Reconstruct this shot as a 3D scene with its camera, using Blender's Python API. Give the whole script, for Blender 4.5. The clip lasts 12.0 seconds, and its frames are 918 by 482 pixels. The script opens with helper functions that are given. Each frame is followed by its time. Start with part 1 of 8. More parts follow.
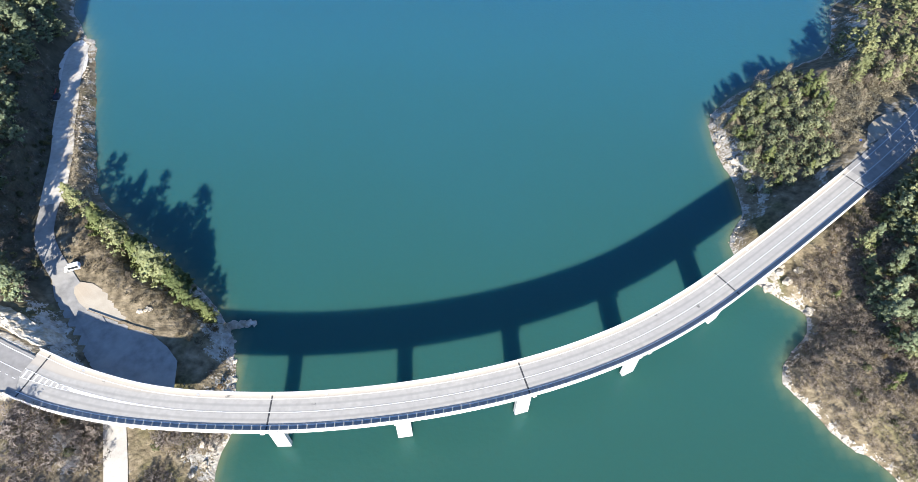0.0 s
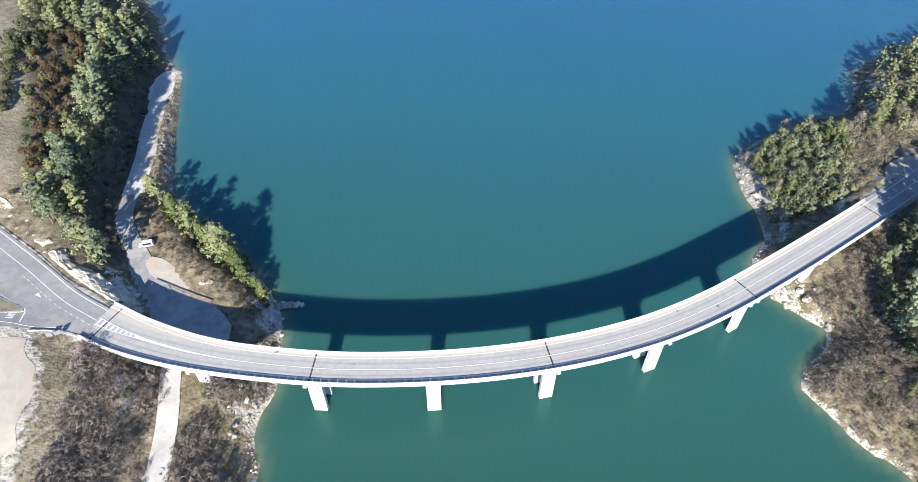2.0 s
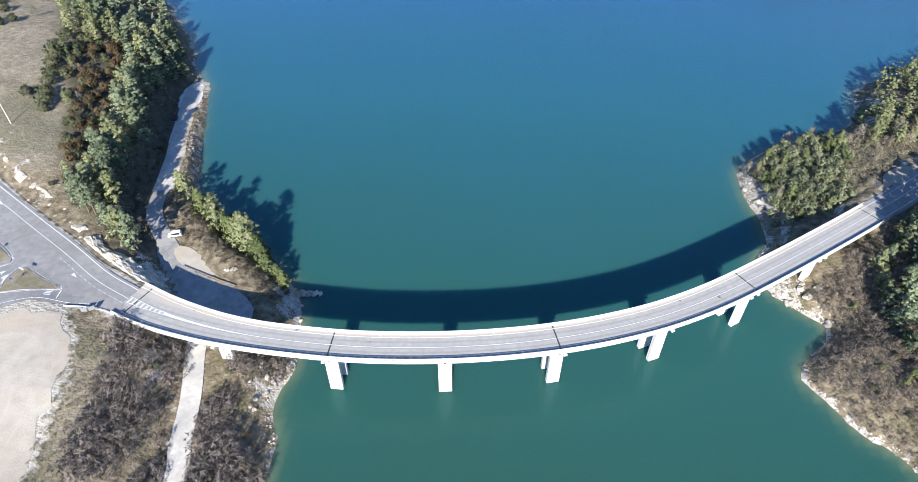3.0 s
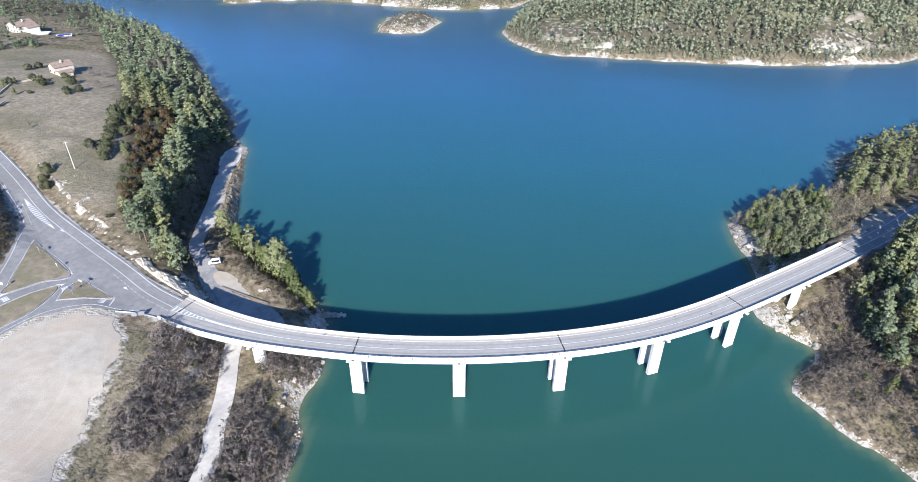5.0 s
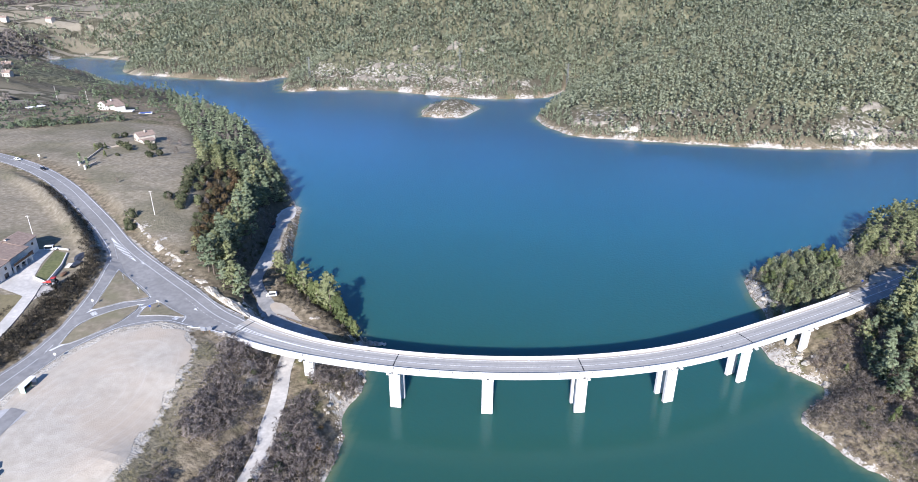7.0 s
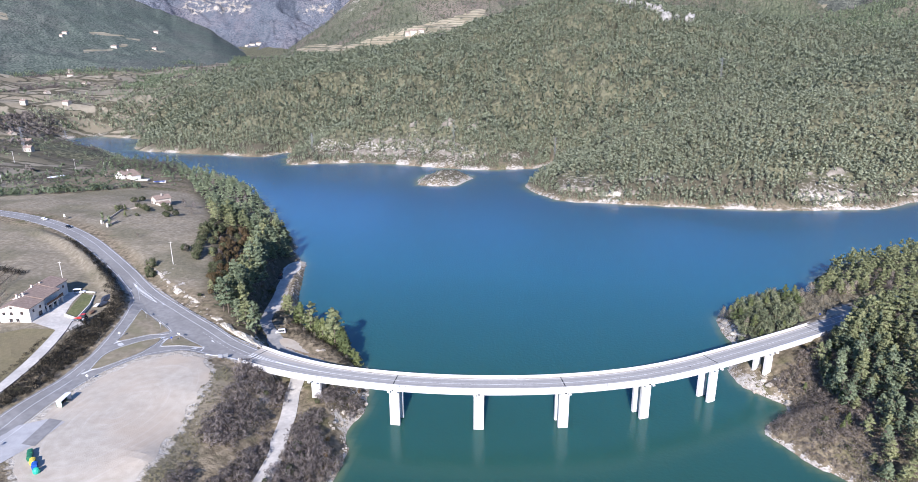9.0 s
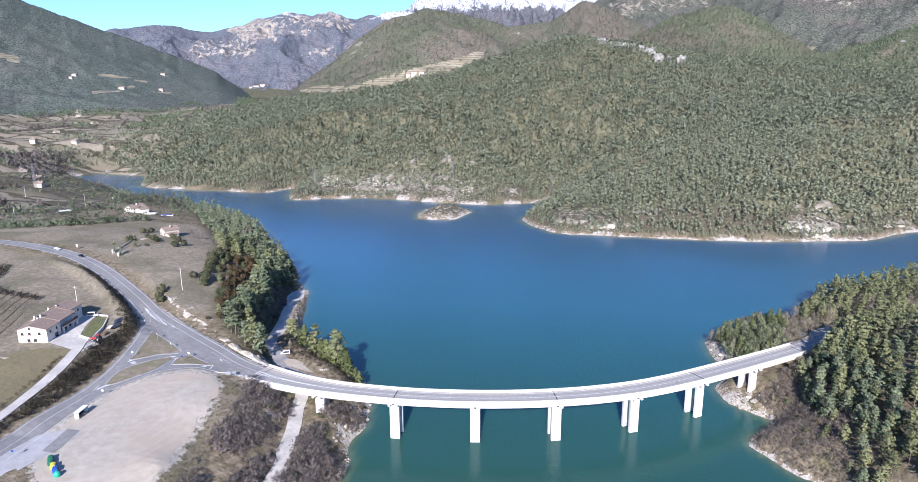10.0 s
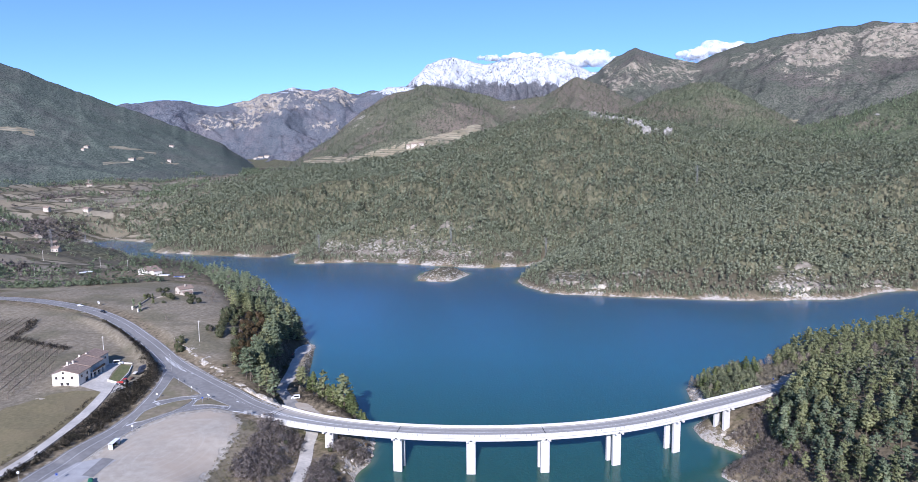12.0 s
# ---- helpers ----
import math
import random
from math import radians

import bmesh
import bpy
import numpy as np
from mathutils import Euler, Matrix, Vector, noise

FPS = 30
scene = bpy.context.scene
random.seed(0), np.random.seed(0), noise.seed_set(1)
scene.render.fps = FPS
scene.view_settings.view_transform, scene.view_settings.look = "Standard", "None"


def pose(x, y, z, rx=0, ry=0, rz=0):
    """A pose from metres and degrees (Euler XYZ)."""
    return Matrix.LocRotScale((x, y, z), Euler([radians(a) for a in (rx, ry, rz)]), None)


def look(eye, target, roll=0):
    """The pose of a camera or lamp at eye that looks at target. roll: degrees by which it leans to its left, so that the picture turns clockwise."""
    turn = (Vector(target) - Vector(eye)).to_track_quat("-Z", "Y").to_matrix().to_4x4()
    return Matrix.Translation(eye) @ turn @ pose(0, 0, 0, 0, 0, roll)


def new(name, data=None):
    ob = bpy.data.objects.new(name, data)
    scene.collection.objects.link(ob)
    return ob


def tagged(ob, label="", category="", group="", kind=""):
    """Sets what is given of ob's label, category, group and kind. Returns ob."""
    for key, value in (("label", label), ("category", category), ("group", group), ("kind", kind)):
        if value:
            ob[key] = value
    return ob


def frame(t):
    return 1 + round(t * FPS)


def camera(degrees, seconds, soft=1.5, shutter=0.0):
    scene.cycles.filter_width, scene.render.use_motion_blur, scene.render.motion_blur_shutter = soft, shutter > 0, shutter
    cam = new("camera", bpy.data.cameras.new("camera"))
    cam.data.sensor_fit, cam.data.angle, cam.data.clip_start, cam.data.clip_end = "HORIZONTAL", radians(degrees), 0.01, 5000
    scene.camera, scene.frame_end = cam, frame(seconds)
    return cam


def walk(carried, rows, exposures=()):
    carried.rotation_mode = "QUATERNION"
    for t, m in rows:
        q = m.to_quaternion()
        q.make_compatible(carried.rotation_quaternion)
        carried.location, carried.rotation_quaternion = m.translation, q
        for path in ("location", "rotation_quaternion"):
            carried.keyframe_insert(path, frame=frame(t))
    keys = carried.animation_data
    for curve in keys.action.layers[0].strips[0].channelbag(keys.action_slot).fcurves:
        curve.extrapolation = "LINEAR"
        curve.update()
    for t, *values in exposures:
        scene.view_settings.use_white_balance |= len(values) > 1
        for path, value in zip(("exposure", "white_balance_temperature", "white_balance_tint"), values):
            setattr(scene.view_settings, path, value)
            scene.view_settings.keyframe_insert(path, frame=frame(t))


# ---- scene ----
cam = camera(73.5, 12.0, soft=0.8)
PATH = [
    (0, (0.128, -1.781, 150.513), (0.129, -0.576, 148.916), -0.1),
    (0.5, (-0.262, -8.675, 149.32), (-0.281, -7.415, 147.767), 0.0),
    (1, (-0.499, -15.93, 147.984), (-0.562, -14.617, 146.477), 0.1),
    (1.5, (-0.39, -23.148, 146.502), (-0.481, -21.786, 145.04), 0.0),
    (2, (-0.339, -30.681, 144.971), (-0.449, -29.269, 143.558), 0.0),
    (2.5, (-0.05, -37.855, 143.515), (-0.181, -36.4, 142.149), 0.1),
    (3, (0.261, -45.436, 142.203), (0.111, -43.953, 140.869), 0.1),
    (5, (1.981, -75.603, 135.078), (1.779, -73.926, 134.006), 0.2),
    (5.5, (3.092, -82.692, 133.868), (2.859, -80.981, 132.86), 0.1),
    (6, (3.974, -90.265, 132.542), (3.702, -88.52, 131.603), 0.1),
    (6.5, (5.096, -97.524, 131.184), (4.791, -95.75, 130.311), 0.1),
    (7, (6.483, -105.149, 130.184), (6.152, -103.351, 129.373), 0.1),
    (9, (12.889, -134.426, 124.781), (12.556, -132.539, 124.209), -0.2),
    (9.5, (14.788, -141.484, 123.636), (14.451, -139.581, 123.121), -0.2),
    (10, (16.574, -149.095, 122.445), (16.236, -147.176, 121.994), -0.3),
    (10.5, (18.042, -156.381, 121.556), (17.704, -154.449, 121.165), -0.3),
    (11, (19.612, -164.041, 121.151), (19.274, -162.101, 120.804), -0.3),
    (11.5, (21.175, -171.239, 121.048), (20.836, -169.291, 120.747), -0.4),
    (12, (22.471, -178.828, 120.909), (22.132, -176.87, 120.677), -0.4),
]
walk(cam, [(t, look(eye, target, roll)) for t, eye, target, roll in PATH],
     exposures=[(0, 1.45, 6330, 11), (3, 1.22, 6000, 12), (6.5, 1.05, 5760, 16), (9.5, 0.96, 5740, 20), (10.8, 0.84, 5700, 21), (12, 0.62, 5520, 22)])

# ---- world and sun: low winter sun from the south (-y) ----
SUN_UP = 29.2
world = bpy.data.worlds.new("sky")
scene.world = world
world.use_nodes = True
wn = world.node_tree.nodes
sky = wn.new("ShaderNodeTexSky")
sky.sky_type = "NISHITA"
sky.sun_disc = False
sky.sun_elevation = radians(SUN_UP)
sky.sun_rotation = radians(177.7)
sky.altitude = 2000
sky.air_density, sky.dust_density, sky.ozone_density = 1.0, 0.0, 6.0
wn["Background"].inputs["Strength"].default_value = 0.118
world.node_tree.links.new(sky.outputs[0], wn["Background"].inputs["Color"])
sun = new("sun", bpy.data.lights.new("sun", "SUN"))
sun.data.energy, sun.data.angle, sun.data.color = 5.0, radians(0.8), (1.0, 0.94, 0.835)
sun.matrix_world = look((16, -400 * math.cos(radians(SUN_UP)), 400 * math.sin(radians(SUN_UP))), (0, 0, 0))

# ---- materials ----
def mat(name, low, high, scale=1.0, rough=0.9, bump=0.3, bump_scale=None, mid=None, big=0.0, big_colour=None, big_amount=0.5, metal=0.0, island=0.0, obj=0.0, detail=6.0, spec=0.3):
    """Two-scale noise material: low and high are linear base colours, scale in features a metre; big: size in features a metre of stains."""
    m = bpy.data.materials.new(name)
    m.use_nodes = True
    n, ln = m.node_tree.nodes, m.node_tree.links
    bsdf = n["Principled BSDF"]
    bsdf.inputs["Roughness"].default_value = rough
    bsdf.inputs["Metallic"].default_value = metal
    bsdf.inputs["Specular IOR Level"].default_value = spec
    geo = n.new("ShaderNodeNewGeometry")
    nz = n.new("ShaderNodeTexNoise")
    nz.inputs["Scale"].default_value, nz.inputs["Detail"].default_value = scale, detail
    ln.new(geo.outputs["Position"], nz.inputs["Vector"])
    ramp = n.new("ShaderNodeValToRGB")
    e = ramp.color_ramp.elements
    e[0].position, e[0].color = 0.3, (*low, 1)
    e[1].position, e[1].color = 0.7, (*high, 1)
    if mid:
        k = e.new(0.5)
        k.color = (*mid, 1)
    ln.new(nz.outputs["Fac"], ramp.inputs["Fac"])
    out = ramp.outputs["Color"]
    if big:
        nb = n.new("ShaderNodeTexNoise")
        nb.inputs["Scale"].default_value, nb.inputs["Detail"].default_value = big, 5
        ln.new(geo.outputs["Position"], nb.inputs["Vector"])
        rb = n.new("ShaderNodeMapRange")
        rb.inputs["From Min"].default_value, rb.inputs["From Max"].default_value = 0.45, 0.65
        rb.inputs["To Max"].default_value = big_amount
        ln.new(nb.outputs["Fac"], rb.inputs["Value"])
        mix = n.new("ShaderNodeMix")
        mix.data_type = "RGBA"
        ln.new(rb.outputs[0], mix.inputs["Factor"])
        ln.new(out, mix.inputs["A"])
        mix.inputs["B"].default_value = (*big_colour, 1)
        out = mix.outputs["Result"]
    for amount, source in ((island, geo.outputs["Random Per Island"]), (obj, None)):
        if amount:
            if source is None:
                source = n.new("ShaderNodeObjectInfo").outputs["Random"]
            hs = n.new("ShaderNodeHueSaturation")
            mr = n.new("ShaderNodeMapRange")
            mr.inputs["To Min"].default_value, mr.inputs["To Max"].default_value = 1 - amount, 1 + amount
            ln.new(source, mr.inputs["Value"])
            ln.new(mr.outputs[0], hs.inputs["Value"])
            mh = n.new("ShaderNodeMapRange")
            mh.inputs["To Min"].default_value, mh.inputs["To Max"].default_value = 0.5 + 0.05 * amount, 0.5 - 0.05 * amount
            ln.new(source, mh.inputs["Value"])
            ln.new(mh.outputs[0], hs.inputs["Hue"])
            ln.new(out, hs.inputs["Color"])
            out = hs.outputs["Color"]
    ln.new(out, bsdf.inputs["Base Color"])
    if bump:
        nb2 = n.new("ShaderNodeTexNoise")
        nb2.inputs["Scale"].default_value, nb2.inputs["Detail"].default_value = bump_scale or scale * 2, 6
        ln.new(geo.outputs["Position"], nb2.inputs["Vector"])
        b = n.new("ShaderNodeBump")
        b.inputs["Strength"].default_value, b.inputs["Distance"].default_value = bump, 0.5 / (bump_scale or scale * 2)
        ln.new(nb2.outputs["Fac"], b.inputs["Height"])
        ln.new(b.outputs[0], bsdf.inputs["Normal"])
    return m


M = {}
M["asphalt"] = mat("asphalt", (0.2, 0.193, 0.181), (0.27, 0.26, 0.244), 0.6, 0.85, 0.15, 8, big=0.06, big_colour=(0.17, 0.163, 0.152), big_amount=0.5, spec=0.15)
M["deck_asphalt"] = mat("deck_asphalt", (0.29, 0.278, 0.252), (0.36, 0.345, 0.313), 0.8, 0.85, 0.12, 8, big=0.1, big_colour=(0.29, 0.28, 0.262), big_amount=0.4, spec=0.15)
M["paint"] = mat("road_paint", (0.52, 0.52, 0.5), (0.72, 0.72, 0.7), 1.5, 0.7, 0.1)
M["concrete"] = mat("white_concrete", (0.52, 0.505, 0.475), (0.66, 0.645, 0.61), 0.5, 0.85, 0.15, 4, big=0.25, big_colour=(0.43, 0.41, 0.37), big_amount=0.4)
M["gravel"] = mat("pale_gravel", (0.39, 0.335, 0.265), (0.52, 0.46, 0.38), 0.25, 0.95, 0.35, 3, big=0.045, big_colour=(0.5, 0.4, 0.3), big_amount=0.55)
M["track"] = mat("concrete_track", (0.42, 0.39, 0.34), (0.57, 0.535, 0.47), 0.7, 0.9, 0.3, 3, big=0.1, big_colour=(0.33, 0.31, 0.28), big_amount=0.6)
M["meadow"] = mat("dry_meadow", (0.17, 0.142, 0.095), (0.28, 0.232, 0.16), 0.5, 0.95, 0.5, 2, mid=(0.22, 0.185, 0.125), big=0.12, big_colour=(0.16, 0.15, 0.08), big_amount=0.6)
M["field"] = mat("mown_field", (0.145, 0.128, 0.066), (0.215, 0.178, 0.095), 0.7, 0.95, 0.5, 2, big=0.06, big_colour=(0.2, 0.16, 0.09), big_amount=0.5)
M["lawn"] = mat("green_lawn", (0.085, 0.095, 0.035), (0.15, 0.15, 0.065), 1.0, 0.95, 0.5, 4)
M["grey_track"] = mat("grey_track", (0.2, 0.195, 0.185), (0.31, 0.3, 0.28), 0.5, 0.9, 0.3, 3, big=0.12, big_colour=(0.36, 0.345, 0.315), big_amount=0.6)
M["dust"] = mat("turnout_dust", (0.19, 0.165, 0.125), (0.31, 0.275, 0.215), 0.5, 0.95, 0.4, 3, big=0.15, big_colour=(0.36, 0.32, 0.25), big_amount=0.5)


def terrain_material():
    """Scrub, litter and pale limestone by slope, with a bleached band at the water's edge."""
    m = bpy.data.materials.new("scrubland")
    m.use_nodes = True
    n, ln = m.node_tree.nodes, m.node_tree.links
    bsdf = n["Principled BSDF"]
    bsdf.inputs["Roughness"].default_value = 0.95
    bsdf.inputs["Specular IOR Level"].default_value = 0.15
    geo = n.new("ShaderNodeNewGeometry")

    def noise_of(scale, detail=6):
        k = n.new("ShaderNodeTexNoise")
        k.inputs["Scale"].default_value, k.inputs["Detail"].default_value = scale, detail
        ln.new(geo.outputs["Position"], k.inputs["Vector"])
        return k.outputs["Fac"]

    def ramp_of(fac, *stops):
        r = n.new("ShaderNodeValToRGB")
        e = r.color_ramp.elements
        while len(e) < len(stops):
            e.new(0.5)
        for k, (p, c) in zip(e, stops):
            k.position, k.color = p, (*c, 1)
        ln.new(fac, r.inputs["Fac"])
        return r.outputs["Color"]

    def mix_of(fac, a, b):
        k = n.new("ShaderNodeMix")
        k.data_type = "RGBA"
        ln.new(fac, k.inputs["Factor"])
        ln.new(a, k.inputs["A"])
        ln.new(b, k.inputs["B"])
        return k.outputs["Result"]

    def range_of(v, a, b, c=0.0, d=1.0):
        k = n.new("ShaderNodeMapRange")
        k.interpolation_type = "SMOOTHSTEP"
        for key, val in zip(("From Min", "From Max", "To Min", "To Max"), (a, b, c, d)):
            k.inputs[key].default_value = val
        ln.new(v, k.inputs["Value"])
        return k.outputs[0]

    def maths(op, a, b):
        k = n.new("ShaderNodeMath")
        k.operation = op
        for i, v in enumerate((a, b)):
            if isinstance(v, float):
                k.inputs[i].default_value = v
            else:
                ln.new(v, k.inputs[i])
        return k.outputs[0]

    scrub = ramp_of(noise_of(0.45), (0.3, (0.085, 0.068, 0.044)), (0.5, (0.18, 0.146, 0.094)), (0.7, (0.29, 0.236, 0.158)))
    green = ramp_of(noise_of(0.7), (0.35, (0.06, 0.058, 0.028)), (0.65, (0.165, 0.148, 0.075)))
    base = mix_of(range_of(noise_of(0.06), 0.52, 0.7), scrub, green)
    grass = ramp_of(noise_of(0.5), (0.3, (0.165, 0.14, 0.095)), (0.55, (0.24, 0.205, 0.145)), (0.75, (0.32, 0.275, 0.2)))
    damp = ramp_of(noise_of(0.6), (0.3, (0.1, 0.092, 0.055)), (0.7, (0.19, 0.17, 0.11)))
    grass = mix_of(range_of(noise_of(0.028), 0.46, 0.62, 0.0, 0.75), grass, damp)
    at = n.new("ShaderNodeAttribute")
    at.attribute_name = "meadow"
    base = mix_of(at.outputs["Fac"], base, grass)
    # long narrow field parcels with dark hedge banks on the valley floor
    turn = n.new("ShaderNodeMapping")
    turn.inputs["Rotation"].default_value = (0, 0, radians(24))
    turn.inputs["Scale"].default_value = (1 / 95.0, 1 / 30.0, 0.0)
    ln.new(geo.outputs["Position"], turn.inputs["Vector"])
    lots, banks = n.new("ShaderNodeTexVoronoi"), n.new("ShaderNodeTexVoronoi")
    banks.feature = "DISTANCE_TO_EDGE"
    for k in (lots, banks):
        k.inputs["Scale"].default_value = 1.0
        ln.new(turn.outputs[0], k.inputs["Vector"])
    pick = n.new("ShaderNodeSeparateColor")
    ln.new(lots.outputs["Color"], pick.inputs[0])
    parcel = ramp_of(pick.outputs[0], (0.1, (0.16, 0.142, 0.095)), (0.35, (0.25, 0.213, 0.148)), (0.6, (0.19, 0.17, 0.128)), (0.85, (0.28, 0.245, 0.175)))
    parcel = mix_of(range_of(noise_of(0.12), 0.4, 0.65, 0.0, 0.35), parcel, scrub)
    hedge = range_of(maths("ADD", banks.outputs["Distance"], maths("MULTIPLY", maths("SUBTRACT", noise_of(0.09), 0.5), 0.25)), 0.03, 0.1, 1.0, 0.0)
    parcel = mix_of(hedge, parcel, ramp_of(noise_of(0.3), (0.3, (0.045, 0.045, 0.026)), (0.7, (0.105, 0.092, 0.06))))
    vl = n.new("ShaderNodeAttribute")
    vl.attribute_name = "valley"
    base = mix_of(vl.outputs["Fac"], base, parcel)
    grit = n.new("ShaderNodeAttribute")
    grit.attribute_name = "grit"
    stones = ramp_of(noise_of(0.5, 8), (0.3, (0.3, 0.265, 0.205)), (0.7, (0.47, 0.43, 0.36)))
    loose = maths("ADD", grit.outputs["Fac"], maths("MULTIPLY", maths("SUBTRACT", noise_of(0.45, 9), 0.5), 1.1))
    base = mix_of(range_of(loose, 0.4, 0.62), base, stones)
    wood = n.new("ShaderNodeAttribute")
    wood.attribute_name = "wood"
    litter = ramp_of(noise_of(0.3), (0.3, (0.05, 0.046, 0.03)), (0.7, (0.11, 0.098, 0.066)))
    base = mix_of(wood.outputs["Fac"], base, litter)
    crowns = n.new("ShaderNodeTexVoronoi")
    crowns.inputs["Scale"].default_value = 0.28
    ln.new(geo.outputs["Position"], crowns.inputs["Vector"])
    kind = n.new("ShaderNodeSeparateColor")
    ln.new(crowns.outputs["Color"], kind.inputs[0])
    under = ramp_of(kind.outputs[0], (0.1, (0.055, 0.055, 0.034)), (0.5, (0.1, 0.097, 0.056)), (0.9, (0.16, 0.15, 0.09)))
    cover = n.new("ShaderNodeAttribute")
    cover.attribute_name = "cover"
    base = mix_of(range_of(maths("ADD", cover.outputs["Fac"], maths("MULTIPLY", maths("SUBTRACT", noise_of(0.05, 7), 0.5), 0.9)), 0.4, 0.6), base, under)
    rock = ramp_of(noise_of(0.8, 8), (0.25, (0.24, 0.21, 0.17)), (0.5, (0.4, 0.365, 0.31)), (0.75, (0.54, 0.51, 0.45)))
    rk = n.new("ShaderNodeAttribute")
    rk.attribute_name = "rock"
    mottled = maths("ADD", rk.outputs["Fac"], maths("ADD", maths("MULTIPLY", maths("SUBTRACT", noise_of(0.3, 8), 0.5), 1.5), maths("MULTIPLY", maths("SUBTRACT", noise_of(1.7, 6), 0.5), 1.3)))
    base = mix_of(range_of(mottled, 0.42, 0.58), base, rock)
    ln.new(base, bsdf.inputs["Base Color"])
    b = n.new("ShaderNodeBump")
    b.inputs["Strength"].default_value, b.inputs["Distance"].default_value = 0.8, 0.5
    ln.new(noise_of(1.2, 8), b.inputs["Height"])
    ln.new(b.outputs[0], bsdf.inputs["Normal"])
    return m


def water_material():
    m = bpy.data.materials.new("lake_water")
    m.use_nodes = True
    n, ln = m.node_tree.nodes, m.node_tree.links
    bsdf = n["Principled BSDF"]
    at = n.new("ShaderNodeAttribute")
    at.attribute_name = "shallow"
    geo = n.new("ShaderNodeNewGeometry")
    big = n.new("ShaderNodeTexNoise")
    big.inputs["Scale"].default_value, big.inputs["Detail"].default_value = 0.012, 4
    ln.new(geo.outputs["Position"], big.inputs["Vector"])
    # green by the road embankments; bluer sky reflection painted in out in the basin
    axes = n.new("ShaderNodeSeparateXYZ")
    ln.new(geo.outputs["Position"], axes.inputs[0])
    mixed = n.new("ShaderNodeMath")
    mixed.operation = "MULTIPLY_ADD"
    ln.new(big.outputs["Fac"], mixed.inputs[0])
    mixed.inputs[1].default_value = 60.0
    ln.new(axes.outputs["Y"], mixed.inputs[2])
    # northward distance sets how much of the painted sky blue shows
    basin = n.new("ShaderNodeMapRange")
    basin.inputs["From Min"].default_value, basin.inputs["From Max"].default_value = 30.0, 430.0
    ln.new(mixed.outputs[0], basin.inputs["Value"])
    sky_blend = n.new("ShaderNodeValToRGB")
    e = sky_blend.color_ramp.elements
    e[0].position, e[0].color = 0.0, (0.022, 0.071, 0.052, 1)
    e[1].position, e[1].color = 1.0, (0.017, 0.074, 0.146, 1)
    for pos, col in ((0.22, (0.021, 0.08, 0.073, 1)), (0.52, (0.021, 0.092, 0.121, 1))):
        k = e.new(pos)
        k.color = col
    ln.new(basin.outputs[0], sky_blend.inputs["Fac"])
    near = n.new("ShaderNodeValToRGB")
    e = near.color_ramp.elements
    e[0].position, e[0].color = 0.0, (0, 0, 0, 1)
    e[1].position, e[1].color = 1.0, (1, 1, 1, 1)
    ln.new(at.outputs["Fac"], near.inputs["Fac"])
    mix = n.new("ShaderNodeMix")
    mix.data_type = "RGBA"
    ln.new(near.outputs["Color"], mix.inputs["Factor"])
    ln.new(sky_blend.outputs["Color"], mix.inputs["A"])
    mix.inputs["B"].default_value = (0.13, 0.17, 0.105, 1)
    ln.new(mix.outputs["Result"], bsdf.inputs["Base Color"])
    # cloudy water: light spreads some metres under the surface
    bsdf.subsurface_method = "BURLEY"
    bsdf.inputs["Subsurface Weight"].default_value = 0.85
    bsdf.inputs["Subsurface Radius"].default_value = (0.5, 1.2, 1.6)
    bsdf.inputs["Subsurface Scale"].default_value = 3.0
    bsdf.inputs["Roughness"].default_value = 0.13
    bsdf.inputs["IOR"].default_value = 1.33
    bsdf.inputs["Specular IOR Level"].default_value = 0.38
    bsdf.inputs["Specular Tint"].default_value = (0.55, 0.8, 1.0, 1)
    wave = n.new("ShaderNodeTexNoise")
    wave.inputs["Scale"].default_value, wave.inputs["Detail"].default_value = 0.7, 6
    ln.new(geo.outputs["Position"], wave.inputs["Vector"])
    b = n.new("ShaderNodeBump")
    b.inputs["Strength"].default_value, b.inputs["Distance"].default_value = 0.35, 0.3
    ln.new(wave.outputs["Fac"], b.inputs["Height"])
    ln.new(b.outputs[0], bsdf.inputs["Normal"])
    return m


